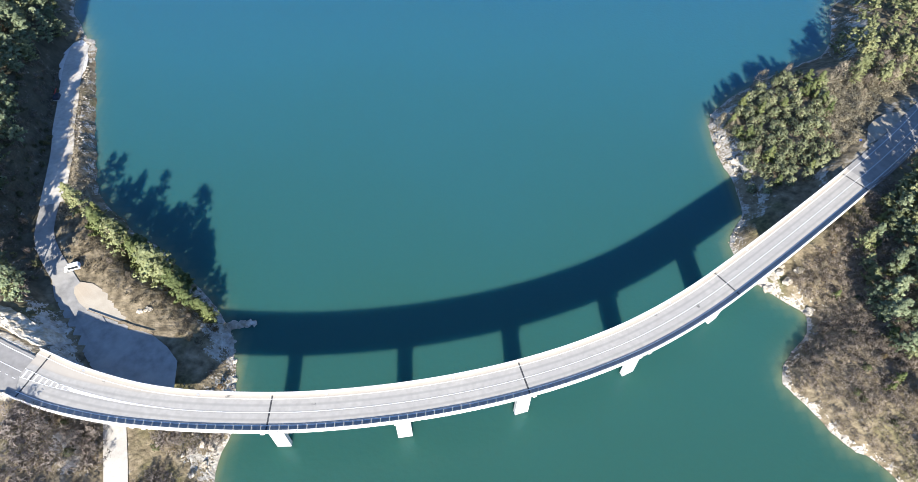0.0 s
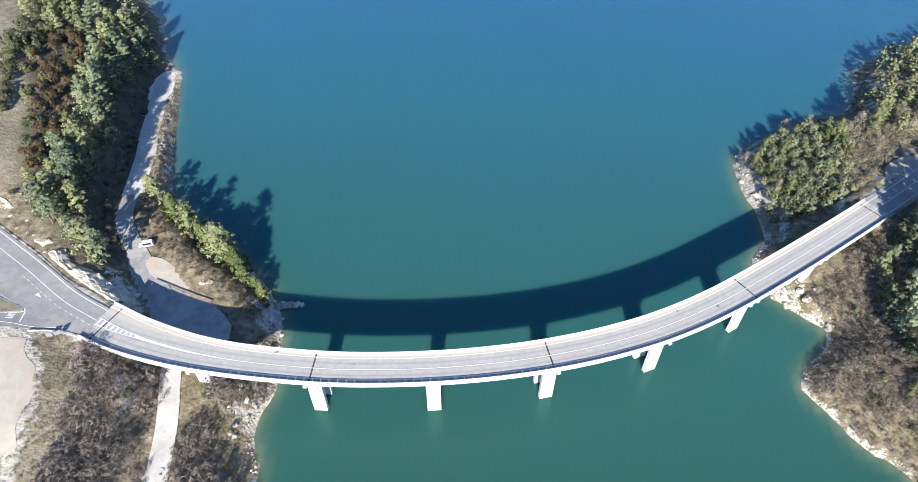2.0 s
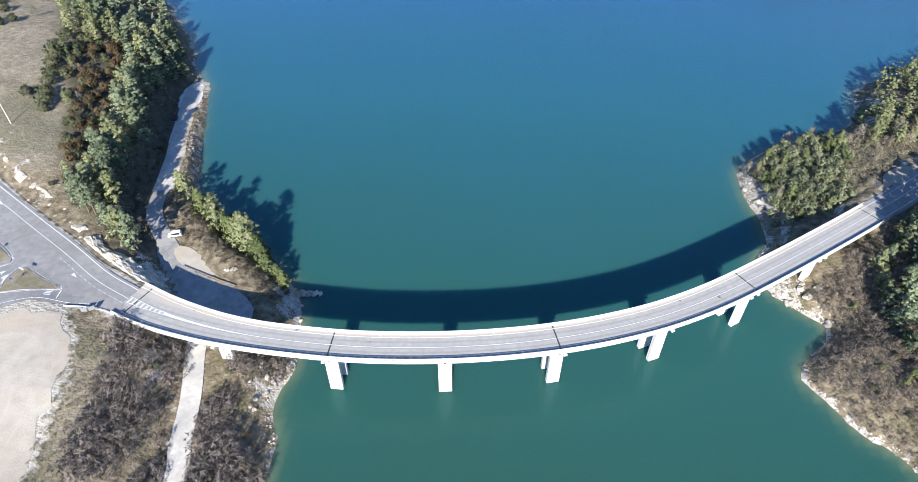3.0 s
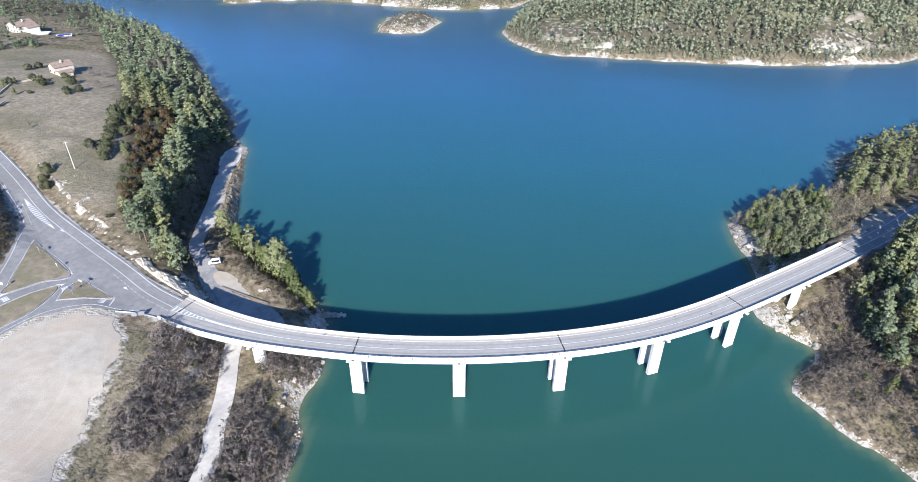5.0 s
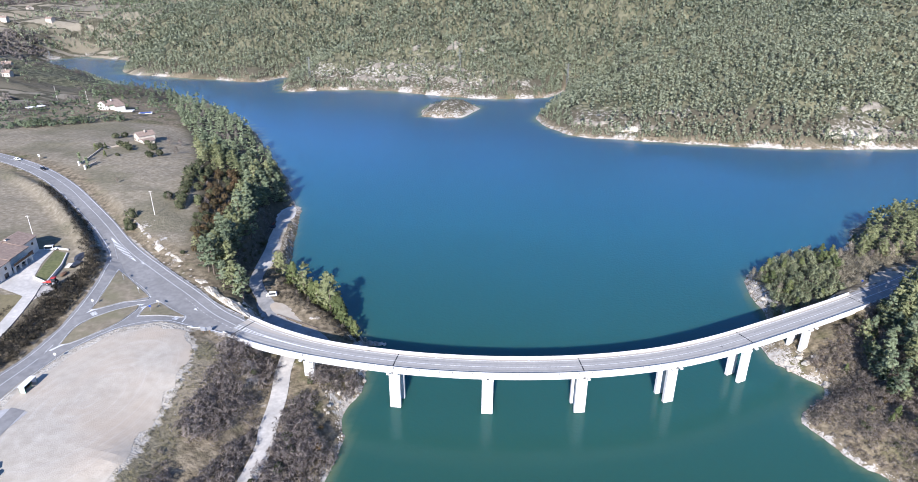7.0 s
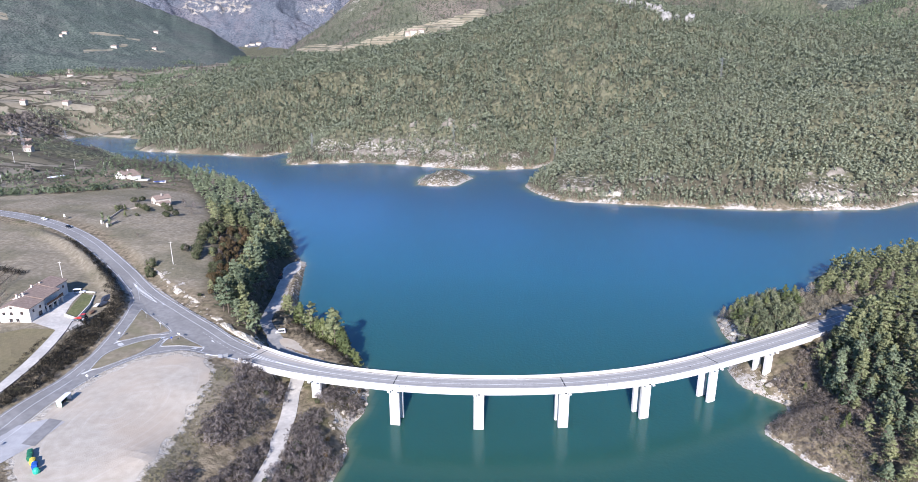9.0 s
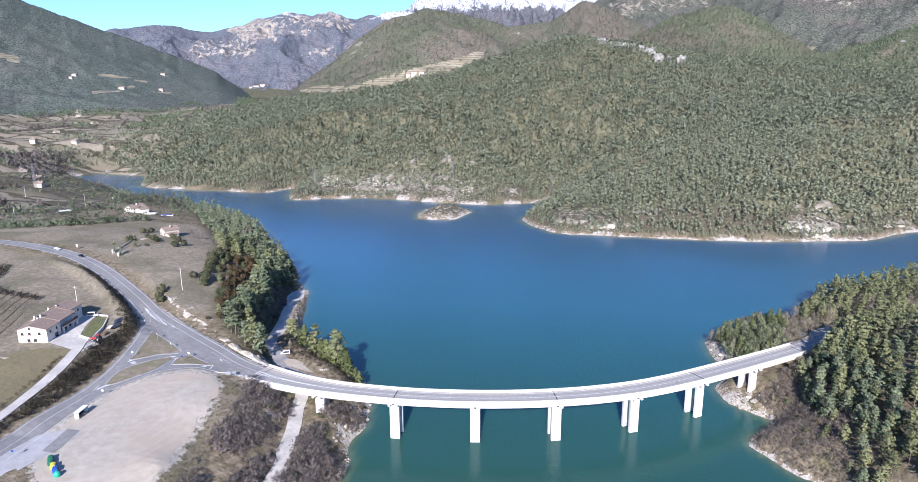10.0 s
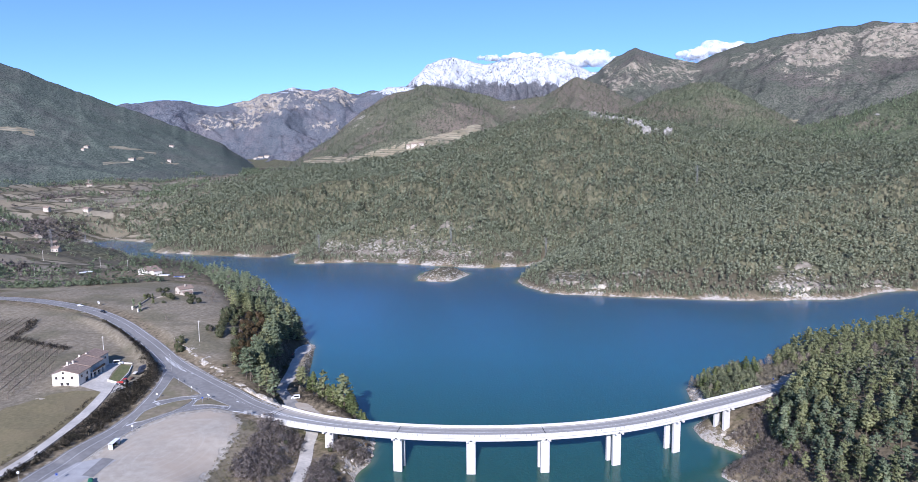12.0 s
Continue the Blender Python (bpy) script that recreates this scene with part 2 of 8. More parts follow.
def worn_lanes(m):
    """Dusty shoulder and faint wheel lanes along the deck, with small dark tar patches."""
    n, ln = m.node_tree.nodes, m.node_tree.links
    bsdf = n["Principled BSDF"]
    base = bsdf.inputs["Base Color"].links[0].from_socket
    geo = next(k for k in n if k.type == "NEW_GEOMETRY")
    off = n.new("ShaderNodeAttribute")
    off.attribute_name = "across"

    def over(lo, hi, fac_in, colour, amount):
        blend = n.new("ShaderNodeMix")
        blend.data_type = "RGBA"
        r = n.new("ShaderNodeMapRange")
        for key, v in (("From Min", lo), ("From Max", hi), ("To Max", amount)):
            r.inputs[key].default_value = v
        ln.new(fac_in, r.inputs["Value"])
        ln.new(r.outputs[0], blend.inputs["Factor"])
        ln.new(base, blend.inputs["A"])
        blend.inputs["B"].default_value = (*colour, 1)
        return blend.outputs["Result"]

    wave = n.new("ShaderNodeMath")
    wave.operation = "MULTIPLY"
    wave.inputs[1].default_value = 3.7
    ln.new(off.outputs["Fac"], wave.inputs[0])
    lanes = n.new("ShaderNodeMath")
    lanes.operation = "COSINE"
    ln.new(wave.outputs[0], lanes.inputs[0])
    base = over(0.0, 1.0, lanes.outputs[0], (0.2, 0.193, 0.182), 0.45)
    base = over(2.9, 3.5, off.outputs["Fac"], (0.4, 0.355, 0.29), 0.7)
    patch = n.new("ShaderNodeTexNoise")
    patch.inputs["Scale"].default_value, patch.inputs["Detail"].default_value = 0.35, 8
    ln.new(geo.outputs["Position"], patch.inputs["Vector"])
    base = over(0.7, 0.74, patch.outputs["Fac"], (0.09, 0.088, 0.085), 0.8)
    ln.new(base, bsdf.inputs["Base Color"])


worn_lanes(M["deck_asphalt"])
M["terrain"] = terrain_material()
M["water"] = water_material()


def wheel_marks(m, centre):
    """Curved wheel marks round the middle of the gravel ground."""
    n, ln = m.node_tree.nodes, m.node_tree.links
    bsdf = n["Principled BSDF"]
    base = bsdf.inputs["Base Color"].links[0].from_socket
    geo = next(k for k in n if k.type == "NEW_GEOMETRY")
    mp = n.new("ShaderNodeMapping")
    mp.inputs["Location"].default_value = (-centre[0] * 1.9, -centre[1], 0)
    mp.inputs["Scale"].default_value = (1.9, 1.0, 0)
    ln.new(geo.outputs["Position"], mp.inputs["Vector"])
    flat = n.new("ShaderNodeSeparateXYZ")
    ln.new(mp.outputs[0], flat.inputs[0])
    far = n.new("ShaderNodeVectorMath")
    far.operation = "LENGTH"
    ln.new(mp.outputs[0], far.inputs[0])
    turn = n.new("ShaderNodeMath")
    turn.operation = "ARCTAN2"
    ln.new(flat.outputs["Y"], turn.inputs[0])
    ln.new(flat.outputs["X"], turn.inputs[1])
    polar = n.new("ShaderNodeCombineXYZ")
    ln.new(far.outputs["Value"], polar.inputs[0])
    ln.new(turn.outputs[0], polar.inputs[1])
    w = n.new("ShaderNodeTexNoise")
    w.inputs["Scale"].default_value, w.inputs["Detail"].default_value, w.inputs["Roughness"].default_value = 0.4, 6, 0.7
    ln.new(polar.outputs[0], w.inputs["Vector"])
    nz = n.new("ShaderNodeTexNoise")
    nz.inputs["Scale"].default_value = 0.07
    ln.new(geo.outputs["Position"], nz.inputs["Vector"])
    r = n.new("ShaderNodeMapRange")
    r.inputs["From Min"].default_value, r.inputs["From Max"].default_value = 0.28, 0.5
    ln.new(nz.outputs["Fac"], r.inputs["Value"])
    r2 = n.new("ShaderNodeMapRange")
    r2.inputs["From Min"].default_value, r2.inputs["From Max"].default_value, r2.inputs["To Max"].default_value = 0.5, 0.85, 0.32
    ln.new(w.outputs["Fac"], r2.inputs["Value"])
    mul = n.new("ShaderNodeMath")
    mul.operation = "MULTIPLY"
    ln.new(r.outputs[0], mul.inputs[0])
    ln.new(r2.outputs[0], mul.inputs[1])
    mix = n.new("ShaderNodeMix")
    mix.data_type = "RGBA"
    ln.new(mul.outputs[0], mix.inputs["Factor"])
    ln.new(base, mix.inputs["A"])
    mix.inputs["B"].default_value = (0.64, 0.61, 0.565, 1)
    ln.new(mix.outputs["Result"], bsdf.inputs["Base Color"])


M["apron"] = mat("worn_concrete", (0.33, 0.325, 0.315), (0.42, 0.41, 0.395), 0.4, 0.9, 0.3, 3, big=0.08, big_colour=(0.3, 0.28, 0.25), big_amount=0.5)
M["lot_gravel"] = mat("lot_gravel", (0.345, 0.305, 0.24), (0.435, 0.39, 0.315), 0.35, 0.95, 0.35, 3, big=0.035, big_colour=(0.41, 0.335, 0.245), big_amount=0.7)
wheel_marks(M["lot_gravel"], (-122, 14))

# ---- helpers for shapes ----
def part(name, bm, material, parent=None, label="", smooth=False):
    """Links a bmesh as one mesh object, under a thing where one is given."""
    me = bpy.data.meshes.new(name)
    bmesh.ops.recalc_face_normals(bm, faces=bm.faces)
    bm.to_mesh(me)
    bm.free()
    for mm in material if isinstance(material, (list, tuple)) else [material]:
        me.materials.append(mm)
    if smooth:
        me.polygons.foreach_set("use_smooth", [True] * len(me.polygons))
    ob = new(name, me)
    if parent:
        ob.parent = parent
    if label:
        tagged(ob, label)
    return ob


def thing(name, label, category, at=(0, 0, 0), turn=0.0, group="", kind=""):
    ob = new(name)
    ob.empty_display_size = 0.3
    ob.matrix_world = pose(*at, 0, 0, turn)
    return tagged(ob, label, category, group, kind)


def mesh_from(name, verts, faces, material, smooth=False):
    """An object from numpy arrays of corners and of faces that all have as many corners."""
    verts, faces = np.asarray(verts, np.float32), np.asarray(faces, np.int32)
    me = bpy.data.meshes.new(name)
    k = faces.shape[1]
    me.vertices.add(len(verts))
    me.vertices.foreach_set("co", verts.ravel())
    me.loops.add(faces.size)
    me.loops.foreach_set("vertex_index", faces.ravel())
    me.polygons.add(len(faces))
    me.polygons.foreach_set("loop_start", np.arange(0, faces.size, k, dtype=np.int32))
    me.polygons.foreach_set("use_smooth", np.full(len(faces), smooth))
    me.update(calc_edges=True)
    me.validate()
    for mm in material if isinstance(material, (list, tuple)) else [material]:
        me.materials.append(mm)
    return new(name, me)


def add_box(bm, size, at=(0, 0, 0), turn=0.0, mi=0):
    r = bmesh.ops.create_cube(bm, size=1, matrix=pose(*at, 0, 0, turn) @ Matrix.Diagonal((*size, 1)))
    for f in {f for v in r["verts"] for f in v.link_faces}:
        f.material_index = mi
    return r["verts"]


def spline(points, step=2.0):
    """A smooth run through the points, resampled at even steps of ground length."""
    p = np.array(points, float)
    q = np.vstack([2 * p[0] - p[1], p, 2 * p[-1] - p[-2]])
    out = []
    for i in range(1, len(q) - 2):
        for t in np.linspace(0, 1, 12, endpoint=False):
            a, b, c, d = q[i - 1:i + 3]
            out.append(0.5 * (2 * b + (c - a) * t + (2 * a - 5 * b + 4 * c - d) * t * t + (3 * b - a - 3 * c + d) * t ** 3))
    out = np.array(out + [p[-1]])
    s = np.r_[0, np.cumsum(np.hypot(*np.diff(out[:, :2], axis=0).T))]
    g = np.linspace(0, s[-1], max(2, int(s[-1] / step) + 1))
    return np.stack([np.interp(g, s, out[:, k]) for k in range(out.shape[1])], 1)


def normals_of(p):
    d = np.gradient(p[:, :2], axis=0)
    d /= np.hypot(d[:, 0], d[:, 1])[:, None]
    return np.stack([-d[:, 1], d[:, 0]], 1)


def inside(poly, x, y):
    res = np.zeros(x.shape, bool)
    p = np.array(poly, float)
    for (ax, ay), (bx, by) in zip(p, np.roll(p, -1, axis=0)):
        c = (ay > y) != (by > y)
        res ^= c & (x < (bx - ax) * (y - ay) / (by - ay + 1e-12) + ax)
    return res


def distance_to(line, x, y, closed=False, value=False):
    """Distance from places to a line of points; with value also the line's third number at the nearest place."""
    p = np.array(line, float)
    best, val = np.full(x.shape, 1e9), np.zeros(x.shape)
    q = np.roll(p, -1, axis=0) if closed else p[1:]
    for a, b in zip(p, q):
        dx, dy = b[0] - a[0], b[1] - a[1]
        t = np.clip(((x - a[0]) * dx + (y - a[1]) * dy) / (dx * dx + dy * dy + 1e-12), 0, 1)
        d = np.hypot(x - a[0] - t * dx, y - a[1] - t * dy)
        k = d < best
        best = np.where(k, d, best)
        if value:
            val = np.where(k, a[2] + t * (b[2] - a[2]), val)
    return (best, val) if value else best


def fbm(x, y, scale, octaves=4, seed=0.0):
    """Smooth value noise in -1..1, the same at every build."""
    tot, amp, norm = np.zeros(np.shape(x)), 1.0, 0.0
    for o in range(octaves):
        u, v = np.asarray(x) * scale + 17.3 * o + seed, np.asarray(y) * scale - 9.1 * o + 3.7 * seed
        iu, iv = np.floor(u), np.floor(v)
        fu, fv = u - iu, v - iv
        fu, fv = fu * fu * (3 - 2 * fu), fv * fv * (3 - 2 * fv)
        h = lambda a, b: np.modf(np.abs(np.sin(a * 127.1 + b * 311.7) * 43758.5453))[0]
        top = h(iu, iv) * (1 - fu) + h(iu + 1, iv) * fu
        low = h(iu, iv + 1) * (1 - fu) + h(iu + 1, iv + 1) * fu
        tot += amp * (2 * (top * (1 - fv) + low * fv) - 1)
        norm += amp
        amp *= 0.5
        scale *= 2.03
    return tot / norm


def smooth01(v, a, b):
    t = np.clip((v - a) / (b - a), 0, 1)
    return t * t * (3 - 2 * t)


# ---- the plan: shores, roads and heights, in metres over the lake ----
WEST_SHORE = [(-50, -420), (-50, -120), (-54, 21), (-56, 31), (-58, 43), (-57, 54), (-58, 64), (-61, 75), (-65, 84), (-71, 91), (-80, 99), (-90, 108), (-102, 118), (-114, 128), (-122, 140),
              (-129, 156), (-136, 175), (-145, 203), (-151, 214), (-158, 226), (-166, 240), (-180, 264), (-202, 294), (-230, 334), (-262, 378), (-295, 412), (-325, 438), (-350, 452)]
NORTH_SHORE = [(-385, 470), (-421, 512), (-478, 520), (-558, 575), (-624, 619), (-690, 640), (-770, 700), (-785, 780), (-707, 772), (-652, 742), (-592, 650), (-525, 634), (-429, 621), (-385, 617),
               (-362, 659), (-340, 600), (-319, 565), (-279, 580), (-214, 590), (-99, 565), (-25, 584), (-5, 627), (-14, 550), (-24, 497), (-27, 472), (7, 421), (59, 412), (133, 408)]
EAST_SHORE = [(181, 409), (240, 419), (281, 430), (329, 468), (363, 479), (450, 500), (520, 460), (490, 390), (380, 345), (250, 290), (205, 268), (165, 243), (153, 217), (142, 202), (115, 187), (99, 175),
              (90, 166), (89, 150), (90, 136), (90, 124), (84, 110), (85, 98), (93, 90), (98, 86), (96, 79), (87, 70), (86, 64), (90, 56), (95, 49), (102, 44), (110, 28), (116, 5), (120, -120), (120, -420)]
LAKE = [tuple(p) for p in spline(WEST_SHORE + NORTH_SHORE + EAST_SHORE, 5.0)]
ISLET = [(-134, 468), (-116, 464), (-97, 469), (-92, 485), (-86, 512), (-100, 530), (-122, 534), (-141, 519), (-140, 490)]

BRIDGE_LINE = [(-103, 60.3), (-91.7, 56.4), (-77.3, 53.3), (-63.7, 51.7), (-50.3, 51.0), (-37.2, 51.0), (-24.1, 51.9), (-11, 53.5), (2.3, 55.9), (15.7, 59.2), (30.1, 63.9), (45.2, 70.4), (61.7, 79.9), (80.5, 93.2), (101.7, 109.2), (119.6, 123.1)]
MAIN_WEST = [(-103, 60.3, 16.6), (-115, 65.8, 17.0), (-130, 75, 17.8), (-151.5, 87.5, 19.0), (-177, 103, 20.8), (-201, 121.5, 22.8), (-226, 139.5, 25.0), (-248, 154.5, 26.8), (-270, 167, 28.2),
             (-290, 176, 29.2), (-315, 185, 29.8), (-348, 193.5, 30), (-381, 197, 30), (-440, 196, 30), (-560, 180, 30), (-700, 165, 32)]
MAIN_EAST = [(119.6, 123.1, 16.0), (129, 130.6, 15.8), (142, 141.5, 15.6), (160, 157, 15.8), (185, 172, 16.5), (215, 180, 18), (260, 182, 21)]
LOW_ROAD = [(-66, -60, 6), (-71, 10, 6.5), (-74.5, 25, 6.5), (-77.5, 38, 6.6), (-82.2, 52, 7), (-84.5, 62, 8.3), (-93, 75, 8.9), (-107.5, 91, 8.9), (-115.5, 100, 8.9), (-121.2, 109, 8.6), (-126.0, 125, 7.0), (-132.0, 145.5, 5.6), (-136.6, 157.6, 4.8), (-140.6, 170, 3.8), (-145.3, 184, 2.8), (-150, 199, 1.5), (-152.2, 210, 0.5)]
FARM_LANE = [(-158, -60, 20.8), (-161, -14, 21.3), (-163.5, 5, 21.5), (-170.5, 32, 21.9), (-178.5, 54, 22.6), (-184, 66, 23)]
JUNCTION = [(-104, 66), (-117, 71), (-131, 80), (-153, 92.5), (-176, 108.5), (-206, 121), (-203, 117), (-179, 96), (-170.8, 83), (-162.5, 62.5), (-157.5, 44), (-155.2, 26), (-155.5, 6), (-153.5, -14), (-147, -60),
            (-137, -60), (-144.5, -12), (-147, 17), (-146.8, 33.5), (-139.2, 49), (-128, 56.3), (-117.5, 56.4), (-109, 57), (-102, 55.5)]
LOT = [(-118, 53), (-109.5, 45), (-105, 32), (-101.5, 15), (-98.5, -3), (-99, -18), (-108, -24), (-122, -22), (-137, -10), (-143.5, 3), (-144, 20), (-143.5, 35), (-138, 46.5), (-128, 53)]

WEST_HEIGHTS = [(-110, 58, 16.6), (-145, 70, 18.3), (-150, 30, 18.3), (-153, 0, 18.7), (-150, -40, 19), (-120, 20, 18), (-120, -20, 18), (-104, 30, 18), (-100, -4, 17.8), (-104, 46, 17.2), (-98, -60, 17), (-183, 133, 24.3), (-207, 146, 26.3),
                (-158, 112, 21.5), (-144, 100, 19.5), (-131, 84, 18), (-118, 77, 16), (-190, 175, 26), (-220, 213, 27), (-258, 243, 27), (-255, 204, 28.2), (-320, 300, 25), (-362, 335, 24.5), (-300, 250, 27.5), (-420, 330, 24)]
WEST_HEIGHTS += [(-200, 58, 23.1), (-175, 60, 22.9), (-166, 30, 21.6), (-159, 0, 20.9), (-182, 5, 22.2), (-215, 40, 24), (-230, 95, 25.5), (-330, 147, 27.5), (-204, 84, 23.6), (-182, 90, 23.2), (-168, 72, 21), (-161, 45, 19.8), (-260, 0, 26), (-400, 60, 30)]
SLOPE_HEIGHTS = [(-112, 83, 14.5), (-128, 98, 17.5), (-136, 113, 17.5), (-143, 135, 17.5), (-152, 165, 15.5), (-160, 190, 12), (-178, 195, 20), (-196, 225, 20), (-168, 150, 21.5), (-222, 262, 19), (-262, 320, 18), (-310, 385, 13), (-380, 430, 12),
                 (-91, 45, 13.5), (-94, 22, 14), (-90, 0, 12), (-86, -40, 11), (-68, 45, 8.0), (-64, 25, 5.5), (-84, 88, 9.8), (-72, 74, 8.3), (-98, 104, 9.3), (-112, 119, 7.5), (-66, 82, 5.5), (-500, 470, 18), (-600, 480, 30), (-560, 540, 12)]
EAST_HEIGHTS = [(98, 100, 4.5), (108, 106, 11.5), (118, 112, 13.5), (104, 85, 6), (110, 66, 9), (105, 47, 5.5), (120, 90, 14.5), (132, 80, 20), (150, 100, 26), (130, 40, 17), (160, 0, 27), (200, 95, 38), (260, 110, 52), (185, 50, 38), (330, 60, 75), (240, -60, 55),
                (104, 140, 8.5), (118, 150, 12), (140, 152, 15), (130, 170, 11), (160, 195, 12), (185, 230, 12), (230, 270, 12), (200, 190, 19), (270, 215, 30), (360, 280, 30), (420, 150, 70), (170, 140, 22), (190, 135, 32)]
NORTH_HEIGHTS = [(-460, 650, 34), (-415, 680, 60), (-315, 763, 84), (-189, 850, 111), (-107, 1014, 153), (13, 1221, 244), (135, 1167, 217), (209, 1108, 189), (313, 986, 134), (424, 899, 116), (496, 869, 125), (-177, 625, 36), (-102, 615, 40), (47, 581, 42), (183, 584, 57),
                 (291, 532, 62), (430, 624, 90), (-341, 640, 42), (-26, 660, 46), (137, 764, 93), (-533, 690, 60), (-600, 690, 30), (251, 437, 19), (256, 461, 36), (58, 453, 14), (187, 425, 18), (100, 430, 14), (330, 520, 40), (20, 470, 16)]
FAR_HEIGHTS = [(-592, 440, 32), (-822, 640, 34), (-860, 780, 30), (-1000, 900, 50), (-1133, 1068, 66), (-1354, 1538, 96), (-1642, 1408, 110), (-1304, 2287, 125), (-631, 1171, 112), (-448, 1140, 118), (-336, 1226, 150), (-209, 1303, 190), (-800, 300, 45), (-1200, 400, 110), (700, 700, 130), (1100, 900, 210),
               (900, 200, 150), (1500, 300, 260), (-1500, -300, 160), (300, -500, 70), (1200, -800, 200), (-300, -500, 40), (-1200, -1200, 150), (0, 1600, 200), (600, 1500, 190), (-700, 1900, 130), (0, 3500, 250), (3500, 2000, 350), (-3500, 1500, 300), (3500, -2000, 300), (-3500, -2000, 250), (0, -3500, 200)]
CONTROL = np.array(WEST_HEIGHTS + SLOPE_HEIGHTS + EAST_HEIGHTS + NORTH_HEIGHTS + FAR_HEIGHTS + MAIN_WEST[1:-1] + LOW_ROAD + FARM_LANE[1:] + MAIN_EAST[1:], float)
GAPS = np.hypot(CONTROL[:, None, 0] - CONTROL[None, :, 0], CONTROL[:, None, 1] - CONTROL[None, :, 1])
WEIGHTS = np.linalg.solve(GAPS - 0.6 * np.eye(len(CONTROL)), CONTROL[:, 2] - 20.0)
RUNS = [(spline(MAIN_WEST, 6), 5.6), (spline(MAIN_EAST, 6), 5.4), (spline(LOW_ROAD, 6), 3.5), (spline(FARM_LANE, 6), 2.6)]


BEND_EDGE = [(-170, 72, 0.6), (-177, 85, 1.8), (-191, 100, 3.4), (-208, 113, 3.6), (-232, 131, 3.4), (-256, 147, 2.6), (-290, 163, 1.0)]


def shore_gap(x, y):
    """Metres from the water's edge, positive on land, with a ragged edge."""
    d = distance_to(LAKE, x, y, closed=True)
    d = np.where(inside(LAKE, x, y), -d, d)
    e = distance_to(ISLET, x, y, closed=True)
    d = np.maximum(d, np.where(inside(ISLET, x, y), e, -e))
    return d + fbm(x, y, 0.09, 3) * np.clip(1.2 + 0.004 * y, 1.2, 5)


def road_level(x, y):
    """The smooth level of the paved ground round the junction."""
    z = np.full(np.shape(x), 20.0)
    for (cx, cy, _), w in zip(CONTROL, WEIGHTS):
        z += w * np.hypot(x - cx, y - cy)
    d, v = distance_to(RUNS[0][0], np.asarray(x), np.asarray(y), value=True)
    k = smooth01(d, 5.6, 14)
    return v * (1 - k) + z * k


def height(x, y, gap=None):
    """The ground's height; the lake's bed lies below 0."""
    shape = np.shape(x)
    x, y = np.asarray(x, float).ravel(), np.asarray(y, float).ravel()
    gap = shore_gap(x, y) if gap is None else np.asarray(gap).ravel()
    z = np.full(x.shape, 20.0)
    for (cx, cy, _), w in zip(CONTROL, WEIGHTS):
        z += w * np.hypot(x - cx, y - cy)
    far = smooth01(np.hypot(x, y - 100), 350, 1100)
    z += fbm(x, y, 0.02, 4, 5.0) * (0.8 + 14 * far) + fbm(x, y, 0.12, 3, 2.0) * (0.5 + 1.0 * far)
    islet = inside(ISLET, x, y)
    z = np.where(islet, 2.5 + 0.45 * distance_to(ISLET, x, y, closed=True), z)
    steep = 0.95 - 0.5 * smooth01(y, 330, 420)
    cap = 0.25 + np.where(gap < 2, 0.5 * gap, 1.0 + steep * (gap - 2)) * (1 + 0.35 * fbm(x, y, 0.05, 2, 8.0))
    z = np.minimum(z, cap)
    z = np.maximum(z, 0.25)
    z = np.where(gap < 0, np.maximum(-9, 0.55 * gap), z)
    near = np.hypot(x + 20, y - 60) < 800
    if near.any():
        xn, yn, zn = x[near], y[near], z[near]
        for run, half in RUNS:
            d, v = distance_to(run, xn, yn, value=True)
            k = smooth01(d, half + 2.2, half + 6)
            zn = np.where(d < half + 6, (v - 0.2) * (1 - k) + zn * k, zn)
        for poly in (JUNCTION, LOT):
            d = distance_to(poly, xn, yn, closed=True)
            d = np.where(inside(poly, xn, yn), -d, d)
            k = 1 - smooth01(d, 2.6, 7.0)
            zn = zn * (1 - k) + (road_level(xn, yn) - (0.06 if poly is LOT else 0.2)) * k
        # steep field edge above the bend, on the road's south side
        d, v = distance_to(BEND_EDGE, xn, yn, value=True)
        zn = np.maximum(zn, np.where(d < 4.0, zn + v * (1 - smooth01(d, 0.6, 4.0)), zn))
        z = z.copy()
        z[near] = zn
    return z.reshape(shape)


def ladder(fine_low, fine_high, step, low, high, rate):
    out = list(np.arange(fine_low, fine_high + 0.1, step))
    s = step
    while out[-1] < high:
        s *= rate
        out.append(out[-1] + min(s, 90))
    s = step
    while out[0] > low:
        s *= rate
        out.insert(0, out[0] - min(s, 90))
    return np.array(out)


def sheet(name, xs, ys, zf, material, keep=None):
    X, Y = np.meshgrid(xs, ys)
    Z = zf(X, Y)
    n, m = X.shape
    i = np.arange(n * m).reshape(n, m)
    q = np.stack([i[:-1, :-1], i[:-1, 1:], i[1:, 1:], i[1:, :-1]], -1).reshape(-1, 4)
    if keep is not None:
        q = q[keep(X, Y).ravel()[q].any(1)]
    return mesh_from(name, np.stack([X, Y, Z], -1).reshape(-1, 3), q, material, True), X, Y, Z


def attribute(ob, name, values):
    a = ob.data.attributes.new(name, "FLOAT", "POINT")
    a.data.foreach_set("value", np.asarray(values, np.float32).ravel())


